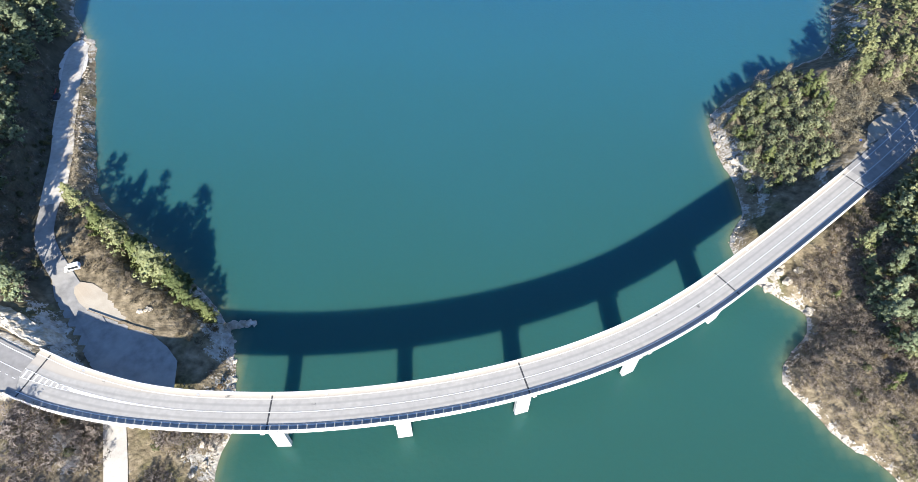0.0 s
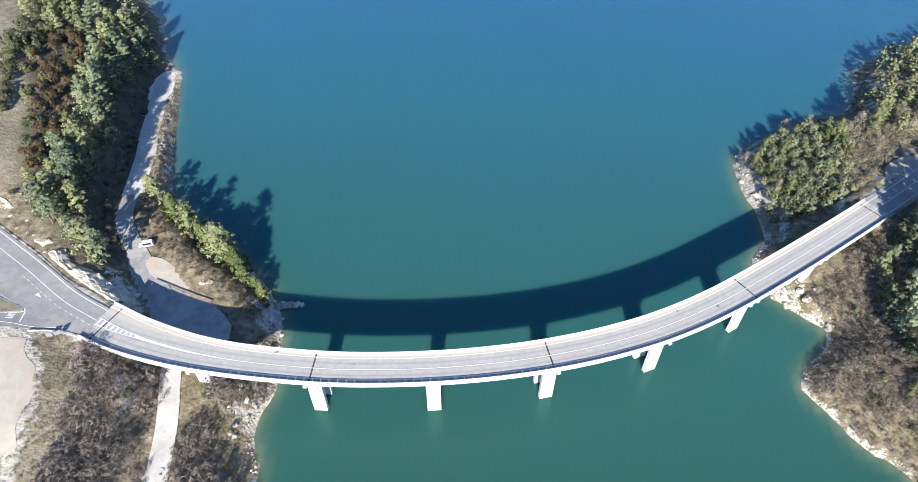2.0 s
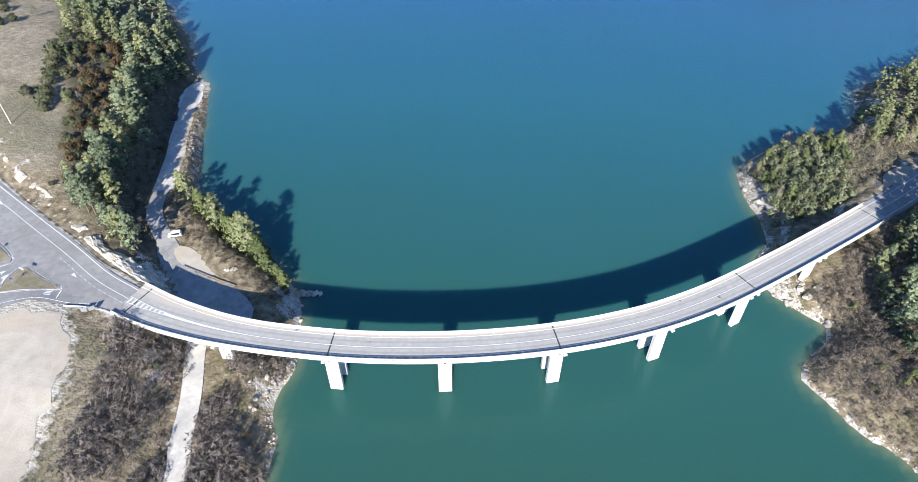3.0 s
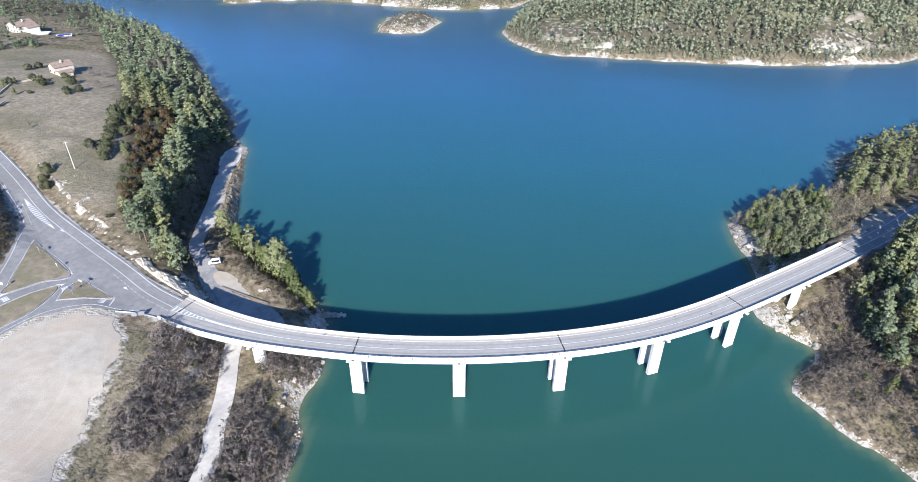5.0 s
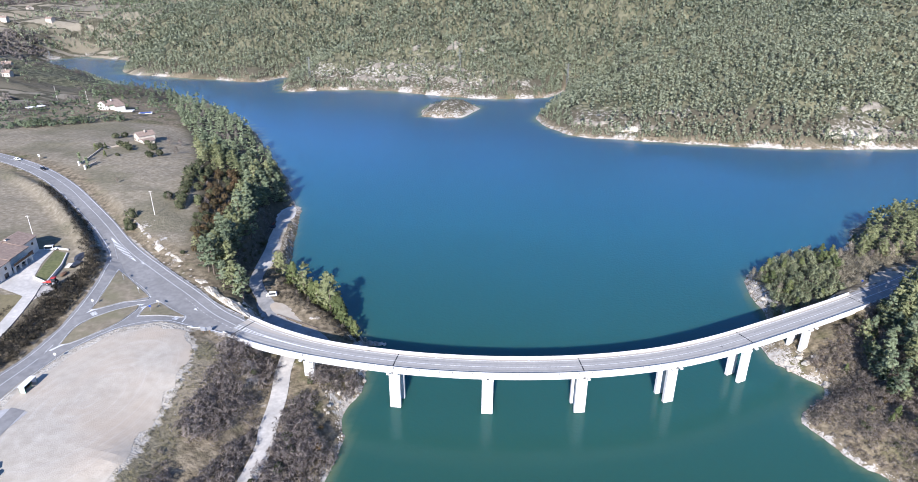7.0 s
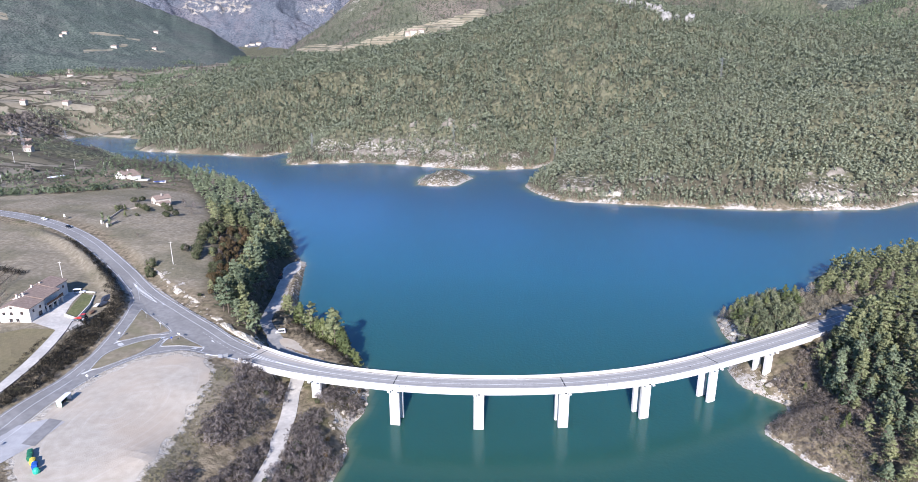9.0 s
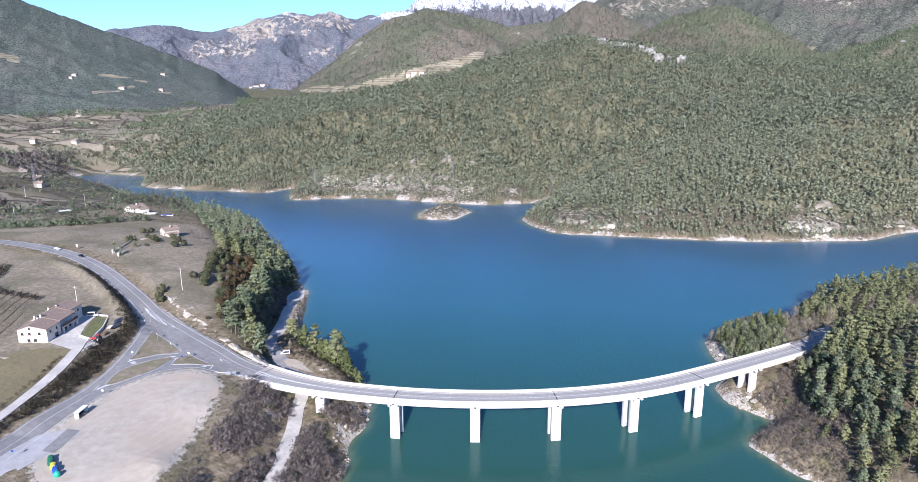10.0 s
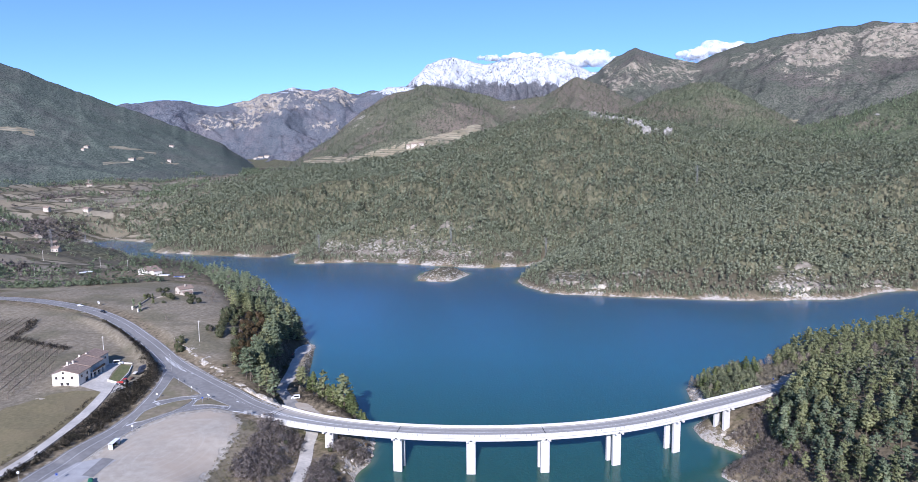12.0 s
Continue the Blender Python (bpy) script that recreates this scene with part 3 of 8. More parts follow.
MEADOW = [(-150, 108), (-176, 116), (-205, 136), (-232, 158), (-256, 175), (-290, 190), (-320, 200), (-400, 210), (-420, 260), (-360, 255), (-320, 300), (-262, 300), (-235, 250), (-205, 212), (-182, 172), (-164, 140)]
FARMLAND = [(-159, -60), (-161, 0), (-172, 38), (-178, 92), (-202, 112), (-226, 130), (-262, 154), (-300, 170), (-390, 186), (-600, 170), (-600, -100)]
WEST_WOOD = [(-112, 80), (-136, 96), (-150, 110), (-166, 140), (-184, 172), (-206, 210), (-240, 255), (-290, 318), (-350, 400), (-350, 450), (-300, 405), (-240, 335), (-185, 262), (-158, 218), (-148, 190), (-132, 140), (-114, 100)]
XS = ladder(-300, 235, 2.5, -4800, 4800, 1.045)
YS = ladder(-55, 300, 2.5, -4800, 4800, 1.032)
ground, GX, GY, GZ = sheet("ground", XS, YS, height, M["terrain"])
tagged(ground, "scrubby limestone valley ground with dry grass and bare rock", "ground", kind="structure")
GAP = shore_gap(GX, GY)
SLOPE = np.hypot(np.gradient(GZ, XS, axis=1), np.gradient(GZ, YS, axis=0))
ROCK_SPOTS = [(-105, 73, 5), (-150, 100, 4), (-165, 112, 4), (-180, 124, 4), (-62, 78, 4), (248, 448, 30), (225, 432, 12), (28, 450, 34), (100, 452, 16), (90, 100, 6), (60, 425, 12), (330, 480, 16), (-110, 592, 36), (-180, 618, 46), (-245, 620, 36), (-295, 612, 22), (-48, 598, 16), (160, 412, 12)]
rock = 0.75 * smooth01(SLOPE, 0.6, 1.3) * (1 - 0.8 * smooth01(GY, 330, 420)) * (1 - 0.85 * smooth01(-GX, 92, 104) * smooth01(GY, 78, 92)) * (1 - 0.8 * smooth01(-GX, 40, 50) * (1 - smooth01(GY, 36, 42))) + 0.75 * np.exp(-np.clip(GAP, 0, None) / np.clip(0.004 * np.hypot(GX, GY + 100), 1.2, 3)) * (GAP > -3) * (1 - 0.55 * smooth01(-GX, 95, 105) * (1 - smooth01(GY, 195, 215)))
for x, y, r in ROCK_SPOTS:
    rock += (0.55 if y < 400 else 0.36) * np.exp(-((GX - x) ** 2 + (GY - y) ** 2) / r ** 2)



def mask(poly, soft):
    d = distance_to(poly, GX, GY, closed=True)
    d = np.where(inside(poly, GX, GY), d, -d)
    return smooth01(d, -soft, soft)


HILL_TERRACES = [(22.5 + r * math.sin(radians(a)), -179 + r * math.cos(radians(a))) for a, r in ((-20.8, 1320), (-17.5, 1345), (-14.5, 1375), (-11.5, 1410), (-8.3, 1450), (-8.0, 1520), (-11.5, 1500), (-14.5, 1475), (-17.5, 1455), (-20.8, 1420))]
rock += 0.32 * mask(ISLET, 5)
attribute(ground, "rock", np.clip(rock + 0.35 * mask(HILL_TERRACES, 20), 0, 1.2))
LOT_SLOPE = [(-110, 50), (-100, 48), (-92, 30), (-90, 0), (-88, -50), (-100, -50), (-100, 0), (-106, 30)]
attribute(ground, "meadow", np.clip(0.75 * mask(LOT_SLOPE, 3) + mask(MEADOW, 4) + mask(FARMLAND, 3) + mask(HILL_TERRACES, 14), 0, 1))
attribute(ground, "valley", (1 - smooth01(GX + 0.35 * (GY - 300), -440, -370)) * smooth01(GY, 215, 245) * (GY < 2400))


def rim(poly, wide):
    """1 inside an outline, falling to 0 at some metres outside it."""
    d = distance_to(poly, GX, GY, closed=True)
    return np.where(inside(poly, GX, GY), 1.0, 1 - smooth01(d, 0, wide))


verge = distance_to(RUNS[0][0], GX, GY)
low_side = distance_to(RUNS[2][0], GX, GY)
attribute(ground, "grit", np.clip(0.8 * rim(LOT, 5.0) + 0.5 * rim(JUNCTION, 3.0) + 0.45 * (1 - smooth01(verge, 5.0, 8.5)) + 0.42 * (1 - smooth01(low_side, 3.0, 5.0)) + 0.5 * rim([(119, 128.6), (127, 135.5), (133, 143), (138, 151), (145, 157.5), (153, 158), (145, 150), (137, 141.5)], 7.0), 0, 1))
north_wood = smooth01(GY, 400, 430) * (GX > -640) * (GAP > 6)
east_wood = smooth01(GX, 100, 125) * (GY < 400)
attribute(ground, "cover", np.clip(0.85 * smooth01(GY, 430, 470) * (GX > -700) * smooth01(GAP, 14, 40) - 0.5 * mask(HILL_TERRACES, 10) + 0.75 * smooth01(GY, 1650, 1950), 0, 1))
attribute(ground, "wood", np.clip(mask(WEST_WOOD, 5) + 0.85 * north_wood + 0.35 * east_wood, 0, 1))

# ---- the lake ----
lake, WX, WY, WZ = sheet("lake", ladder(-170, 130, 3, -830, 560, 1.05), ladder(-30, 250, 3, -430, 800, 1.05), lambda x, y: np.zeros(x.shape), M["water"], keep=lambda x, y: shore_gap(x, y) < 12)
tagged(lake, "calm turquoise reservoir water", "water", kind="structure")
wg = shore_gap(WX, WY)
attribute(lake, "shallow", np.exp(np.clip(wg, -60, 0) / (1.2 + 0.003 * np.clip(WY, 0, None))))

# ---- the bridge ----
DECK_Z = 16.55


def run3(points, z):
    return [(x, y, z) for x, y in points]


deck_run = spline(run3(BRIDGE_LINE, DECK_Z), 1.0)
deck_len = np.r_[0, np.cumsum(np.hypot(*np.diff(deck_run[:, :2], axis=0).T))]
deck_norm = normals_of(deck_run)
DECK_END = deck_len[-1]


def deck_at(s, off=0.0, up=0.0):
    """A place on the bridge: s metres from the west end, off metres to the north side, and the way of the deck there."""
    x, y = np.interp(s, deck_len, deck_run[:, 0]), np.interp(s, deck_len, deck_run[:, 1])
    nx, ny = np.interp(s, deck_len, deck_norm[:, 0]), np.interp(s, deck_len, deck_norm[:, 1])
    z = DECK_Z + up - 0.55 * smooth01(np.asarray(s, float), DECK_END - 70, DECK_END)
    return x + nx * off, y + ny * off, z, math.degrees(math.atan2(-float(np.mean(nx)), float(np.mean(ny))))


def half_north(s):
    return 4.6 + 2.6 * (1 - smooth01(s, -5, 44))


def half_south(s):
    return 4.6 + 0.6 * (1 - smooth01(s, 0, 55))


def sweep(bm, s0, s1, section, step=2.0, mi=0):
    """Sweeps a closed section of (off, up) along the deck; section may be a function of s."""
    ss = np.linspace(s0, s1, max(2, int((s1 - s0) / step) + 1))
    rings = []
    for s in ss:
        sec = section(s) if callable(section) else section
        rings.append([bm.verts.new(deck_at(s, o, u)[:3]) for o, u in sec])
    k = len(rings[0])
    for a, b in zip(rings, rings[1:]):
        for i in range(k):
            bm.faces.new((a[i], a[(i + 1) % k], b[(i + 1) % k], b[i])).material_index = mi
    for r in (rings[0], rings[-1]):
        bm.faces.new(r).material_index = mi


bridge = thing("bridge", "curved white concrete road bridge on twin piers", "bridge", (0, 0, 0))
s3 = deck_len[np.argmin(np.hypot(deck_run[:, 0] - 15.3, deck_run[:, 1] - 59.1))]
PIERS = [s3 + (29.4 if k < 0 else 30.3) * k for k in (-3, -2, -1, 0, 1, 2, 3)]
bm = bmesh.new()
sweep(bm, 0, DECK_END, lambda s: [(half_north(s), -0.02), (half_north(s), -0.5), (half_north(s) - 0.9, -0.75), (half_north(s) - 1.0, -2.1), (-half_south(s) + 1.0, -2.1), (-half_south(s) + 0.9, -0.75), (-half_south(s), -0.5), (-half_south(s), -0.02)])
part("deck_girder", bm, M["concrete"], bridge)
bm = bmesh.new()
sweep(bm, 0, DECK_END, lambda s: [(half_north(s) - 0.35, 0.03), (half_north(s) - 0.35, -0.01), (-half_south(s) + 0.35, -0.01), (-half_south(s) + 0.35, 0.03)])
roadway = part("roadway", bm, M["deck_asphalt"], bridge, "pale grey worn asphalt")
ring_s = np.linspace(0, DECK_END, len(roadway.data.vertices) // 4)
attribute(roadway, "across", np.stack([half_north(ring_s) - 0.35] * 2 + [0.35 - half_south(ring_s)] * 2, 1))
M["steel"] = mat("galvanised_steel", (0.42, 0.43, 0.44), (0.55, 0.56, 0.57), 1.0, 0.45, 0.1, metal=0.7)
M["dark_joint"] = mat("rubber_joint", (0.03, 0.03, 0.032), (0.06, 0.06, 0.062), 2.0, 0.9, 0.1)
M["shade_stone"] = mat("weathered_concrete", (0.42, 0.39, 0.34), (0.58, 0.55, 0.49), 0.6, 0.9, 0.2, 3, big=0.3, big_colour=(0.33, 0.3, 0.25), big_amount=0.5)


def panel_mesh(length):
    """A parapet panel with a sloped inner foot and a chamfered top."""
    bm = bmesh.new()
    sec = [(-0.17, 0), (0.2, 0), (0.2, 0.12), (0.1, 0.34), (0.07, 0.88), (0.04, 0.91), (-0.14, 0.91), (-0.17, 0.88)]
    ends = [[bm.verts.new((x, y, z)) for y, z in sec] for x in (-length / 2, length / 2)]
    for i in range(8):
        bm.faces.new((ends[0][i], ends[0][(i + 1) % 8], ends[1][(i + 1) % 8], ends[1][i]))
    bm.faces.new(ends[0][::-1])
    bm.faces.new(ends[1])
    bmesh.ops.recalc_face_normals(bm, faces=bm.faces)
    me = bpy.data.meshes.new("parapet_panel")
    bm.to_mesh(me)
    bm.free()
    me.materials.append(M["concrete"])
    return me


PANEL = panel_mesh(1.86)
bm = bmesh.new()
add_box(bm, (0.1, 0.08, 0.2))
RAIL_POST = bpy.data.meshes.new("rail_post")
bm.to_mesh(RAIL_POST)
bm.free()
RAIL_POST.materials.append(M["concrete"])
for side in (1, -1):
    half = half_north if side > 0 else half_south
    for s in np.arange(1.2, DECK_END - 0.5, 2.0):
        x, y, z, turn = deck_at(s, side * (half(s) - 0.18), 0.0)
        ob = new("parapet_panel", PANEL)
        ob.matrix_world = pose(x, y, float(z), 0, 0, turn + (0 if side < 0 else 180))
        ob.parent = bridge
    bm = bmesh.new()
    sweep(bm, 0.3, DECK_END - 0.3, lambda s: [(side * (half(s) - 0.23), 0.99), (side * (half(s) - 0.11), 0.99), (side * (half(s) - 0.11), 1.08), (side * (half(s) - 0.23), 1.08)])
    rail = part("handrail", bm, M["concrete"], bridge, "white steel top rail")
    for s in np.arange(2.2, DECK_END - 0.5, 2.0):
        x, y, z, turn = deck_at(s, side * (half(s) - 0.17), 0.93)
        ob = new("rail_post", RAIL_POST)
        ob.matrix_world = pose(x, y, float(z), 0, 0, turn)
        ob.parent = rail
    bm = bmesh.new()
    sweep(bm, 0, DECK_END, lambda s: [(side * (half(s) + 0.05), 0.06), (side * (half(s) + 0.05), -0.3), (side * (half(s) - 0.02), -0.3), (side * (half(s) - 0.02), 0.06)])
    part("fascia", bm, M["concrete"], bridge)

for s in (3.2, s3 - 58.8, s3, s3 + 60.6, DECK_END - 3):
    bm = bmesh.new()
    sweep(bm, s - 0.2, s + 0.2, [(half_north(s) - 0.5, 0.045), (half_north(s) - 0.5, 0.0), (-half_south(s) + 0.5, 0.0), (-half_south(s) + 0.5, 0.045)], 0.4)
    part("expansion_joint", bm, M["dark_joint"], bridge, "dark rubber expansion joint")
for s in np.arange(14, DECK_END - 6, 30.0):
    x, y, z, turn = deck_at(s, half_north(s) - 0.75, 0.04)
    bm = bmesh.new()
    add_box(bm, (0.7, 0.45, 0.02), (x, y, float(z)), turn)
    part("drain_grate", bm, M["steel"], bridge)

LAND_PIERS = (PIERS[0], PIERS[-1])
for s in PIERS:
    x0, y0, z0, turn = deck_at(s)
    pier = None
    for k, (lo, hi) in enumerate(((-2.05, -0.75), (2.75, 4.0))):
        bm = bmesh.new()
        wide = 3.6 if not (s == PIERS[0] and k == 1) else 1.6
        mid = (lo + hi) / 2
        px, py, _, _ = deck_at(s, mid)
        foot = float(height(np.array([px]), np.array([py]))[0]) - 1.5
        foot = min(foot, 6.0) if s in LAND_PIERS else -6.0
        top = float(z0) - 2.35
        vs = add_box(bm, (wide, hi - lo, top - foot), (px, py, (top + foot) / 2), turn)
        bmesh.ops.bevel(bm, geom=[e for e in bm.edges if abs(e.verts[0].co.z - e.verts[1].co.z) > 2], offset=0.12, segments=1, affect="EDGES")
        col = part("pier_column", bm, M["concrete"], bridge)
        for along in (-1.2, 1.2):
            bm = bmesh.new()
            bx, by, _, _ = deck_at(s + along * wide / 3.6, mid)
            add_box(bm, (0.8, 0.8, 0.3), (bx, by, top + 0.12), turn)
            part("bearing_block", bm, M["shade_stone"], col)
    for along in (-1.0, 1.0):
        bm = bmesh.new()
        bx, by, _, _ = deck_at(s + along * 1.35, -half_south(s) + 0.9)
        add_box(bm, (0.9, 1.0, 0.6), (bx, by, float(z0) - 2.3), turn)
        bmesh.ops.bevel(bm, geom=bm.edges[:], offset=0.05, segments=1, affect="EDGES")
        part("cap_corbel", bm, M["concrete"], bridge)
    bm = bmesh.new()
    bx, by, _, _ = deck_at(s, -half_south(s) + 0.98)
    add_box(bm, (0.7, 0.1, 0.5), (bx, by, float(z0) - 1.95), turn)
    part("joint_recess", bm, M["dark_joint"], bridge)

for s, face in ((0.4, -1), (DECK_END - 0.4, 1)):
    bm = bmesh.new()
    x, y, z, turn = deck_at(s + face * 1.2)
    add_box(bm, (3.2, 10.4, 6.5), (x, y, float(z) - 5.4), turn)
    ab = tagged(part("abutment", bm, M["shade_stone"], bridge), "weathered concrete abutment in the bank")


# ---- markings on the deck ----
def strip(bm, s0, s1, off, width, up=0.07, step=3.0, off2=None):
    f = lambda s: off + ((off2 - off) * (s - s0) / (s1 - s0) if off2 is not None else 0)
    sweep(bm, s0, s1, lambda s: [(f(s) + width / 2, up), (f(s) + width / 2, up - 0.02), (f(s) - width / 2, up - 0.02), (f(s) - width / 2, up)], step)


bm = bmesh.new()
sweep(bm, 0, DECK_END, lambda s: [(half_north(s) - 1.32, 0.06), (half_north(s) - 1.32, 0.04), (half_north(s) - 1.47, 0.04), (half_north(s) - 1.47, 0.06)], 2)
part("edge_line", bm, M["paint"], bridge)
bm = bmesh.new()
sweep(bm, 0, DECK_END, lambda s: [(-half_south(s) + 1.68, 0.06), (-half_south(s) + 1.68, 0.04), (-half_south(s) + 1.5, 0.04), (-half_south(s) + 1.5, 0.06)], 2)
part("edge_line", bm, M["paint"], bridge)
bm = bmesh.new()
strip(bm, 40, DECK_END, 0.0, 0.14)
part("centre_line", bm, M["paint"], bridge)
bm = bmesh.new()
for off_a, off_b, width in ((1.7, 1.05, 0.14), (-0.5, 0.3, 0.14)):
    strip(bm, 0, 14, off_a, width, off2=off_b)
for k, s in enumerate(np.arange(0.8, 13.0, 1.55)):
    t = s / 14
    a, b = -0.5 + 0.8 * t, 1.7 - 0.65 * t
    strip(bm, s, s + 0.45, (a + b) / 2, max(b - a, 0.3), step=0.4)
sweep(bm, 13.2, 40, lambda s: [(1.05 - 1.0 * (s - 13) / 27, 0.07), (1.05 - 1.0 * (s - 13) / 27, 0.05), (0.25 - 0.32 * (s - 13) / 27, 0.05), (0.25 - 0.32 * (s - 13) / 27, 0.07)], 3)
part("hatched_marking", bm, M["paint"], bridge)

# ---- roads, junction and yards ----
def ribbon(name, run, lo, hi, up, material, label, step=3.0, s0=0.0, s1=1e9, thick=0.0):
    """A paved strip along a run, from offset lo to hi (left of the way is positive)."""
    p = spline(run, step)
    L = np.r_[0, np.cumsum(np.hypot(*np.diff(p[:, :2], axis=0).T))]
    n = normals_of(p)
    k = (L >= s0) & (L <= s1)
    p, n, L = p[k], n[k], L[k]
    lo = lo(L) if callable(lo) else np.full(len(p), lo)
    hi = hi(L) if callable(hi) else np.full(len(p), hi)
    a = np.c_[p[:, :2] + n * lo[:, None], p[:, 2] + up]
    b = np.c_[p[:, :2] + n * hi[:, None], p[:, 2] + up]
    v = np.stack([a, b], 1).reshape(-1, 3)
    i = np.arange(len(p) - 1) * 2
    f = np.stack([i, i + 2, i + 3, i + 1], 1)
    ob = mesh_from(name, v, f, material, True)
    return tagged(ob, label, "road", kind="structure") if label else ob


def dashes(name, run, off, width, on, gap, up, s0=0.0, s1=1e9):
    p = spline(run, 1.0)
    L = np.r_[0, np.cumsum(np.hypot(*np.diff(p[:, :2], axis=0).T))]
    n = normals_of(p)
    bm = bmesh.new()
    s = s0
    while s + on < min(s1, L[-1]):
        ring = []
        for q in np.linspace(s, s + on, 2 if on < 3 else 4):
            c = [np.interp(q, L, p[:, j]) for j in range(3)]
            m = [np.interp(q, L, n[:, j]) for j in range(2)]
            ring.append([bm.verts.new((c[0] + m[0] * (off + w), c[1] + m[1] * (off + w), c[2] + up)) for w in (-width / 2, width / 2)])
        for u, w in zip(ring, ring[1:]):
            bm.faces.new((u[0], w[0], w[1], u[1]))
        s += on + gap
    ob = part(name, bm, M["paint"])
    return tagged(ob, "white painted lane marking on asphalt", "road marking", kind="structure")


def drape(name, poly, up, material, label, level=road_level, step=4.0, category="ground", edge=0.0, jag=0.0, z=None):
    """A thin layer in the outline poly laid over the ground; edge: thickness of its rim."""
    bm = bmesh.new()
    pts = []
    for a, b in zip(poly, list(poly[1:]) + [poly[0]]):
        n = max(1, int(math.dist(a, b) / 3)) if jag else 1
        for k in range(n):
            x, y = a[0] + (b[0] - a[0]) * k / n, a[1] + (b[1] - a[1]) * k / n
            if jag:
                x, y = x + jag * float(fbm(np.array([x]), np.array([y]), 0.25, 2, 1.0)[0]), y + jag * float(fbm(np.array([x]), np.array([y]), 0.25, 2, 4.0)[0])
            pts.append((x, y))
    bm.faces.new([bm.verts.new((x, y, 0)) for x, y in pts])
    xs, ys = [p[0] for p in pts], [p[1] for p in pts]
    for lo, hi, axis in ((min(xs), max(xs), 0), (min(ys), max(ys), 1)):
        for c in np.arange(lo + step, hi, step):
            co, no = [0, 0, 0], [0, 0, 0]
            co[axis], no[axis] = c, 1
            bmesh.ops.bisect_plane(bm, geom=bm.verts[:] + bm.edges[:] + bm.faces[:], plane_co=co, plane_no=no)
    bmesh.ops.triangulate(bm, faces=[f for f in bm.faces if len(f.verts) > 4])
    bm.verts.ensure_lookup_table()
    x, y = np.array([v.co.x for v in bm.verts]), np.array([v.co.y for v in bm.verts])
    zz = level(x, y) if z is None else np.full(len(x), z)
    for v, h in zip(bm.verts, zz):
        v.co.z = float(h) + up
    if edge:
        r = bmesh.ops.extrude_face_region(bm, geom=bm.faces[:])
        for v in r["geom"]:
            if isinstance(v, bmesh.types.BMVert):
                v.co.z -= edge
    for f in bm.faces:
        if f.normal.z < 0 and not edge:
            f.normal_flip()
    ob = part(name, bm, material)
    return tagged(ob, label, category, kind="structure")


ribbon("road_main", MAIN_WEST, -5.0, 5.0, 0.06, M["asphalt"], "grey asphalt main road climbing round a bend")
ribbon("road_east", MAIN_EAST, -4.8, 4.8, 0.06, M["asphalt"], "grey asphalt road entering the pine wood")
drape("road_junction", JUNCTION, 0.03, M["asphalt"], "grey asphalt road junction with grass islands", category="road")
drape("gravel_lot", LOT, 0.06, M["lot_gravel"], "pale gravel parking ground with wheel marks", level=height, step=2.5, category="ground", jag=2.2)
drape("lot_apron", [(-147, -8), (-146.6, 2), (-141, 6.5), (-134.4, 6.5), (-134.2, -6.4), (-137, -20), (-141, -30), (-145, -30)], 0.06, M["apron"], "worn concrete apron beside the road", category="pavement")
drape("asphalt_patch", [(-135.7, 6.8), (-140.4, 7.1), (-137.7, -5.9), (-133.2, -6.2)], 0.09, M["asphalt"], "patched strip of old asphalt", category="pavement")
for poly in ([(-166.2, 85.6), (-143.2, 71.2), (-149, 65), (-155.3, 57), (-157, 62), (-161.5, 74)], [(-150.6, 36.5), (-152.8, 46), (-151.6, 52), (-147.5, 59.5), (-142.4, 64.6), (-141.2, 60.9), (-141.6, 52), (-145, 44), (-148.2, 38.2)], [(-137.6, 57.8), (-139, 63), (-137.3, 68.4), (-131, 65.4), (-122.9, 62.2), (-127, 60.8), (-132, 59.6)]):
    isl = drape("traffic_island", poly, 0.2, M["meadow"], "dry grass traffic island with a pale kerb", edge=0.3, category="traffic island")
    bm = bmesh.new()
    c = np.mean(poly, 0)
    P = spline(poly + poly[:1], 1.0)
    for a, b in zip(P, P[1:]):
        mx, my = (a + b) / 2
        h = float(road_level(np.array([mx]), np.array([my]))[0])
        add_box(bm, (math.dist(a, b) + 0.02, 0.16, 0.3), (mx, my, h + 0.07), math.degrees(math.atan2(b[1] - a[1], b[0] - a[0])))
    kerb = part("kerb", bm, M["grey_track"], isl, "pale concrete kerb")
    bm = bmesh.new()
    for a, b in zip(P, P[1:]):
        mx, my = (a + b) / 2
        ox, oy = mx - c[0], my - c[1]
        ln = math.hypot(ox, oy)
        mx, my = mx + ox / ln * 0.55, my + oy / ln * 0.55
        h = float(road_level(np.array([mx]), np.array([my]))[0])
        add_box(bm, (math.dist(a, b) * 1.1, 0.11, 0.02), (mx, my, h + 0.085), math.degrees(math.atan2(b[1] - a[1], b[0] - a[0])))
    part("edge_line", bm, M["paint"], isl)

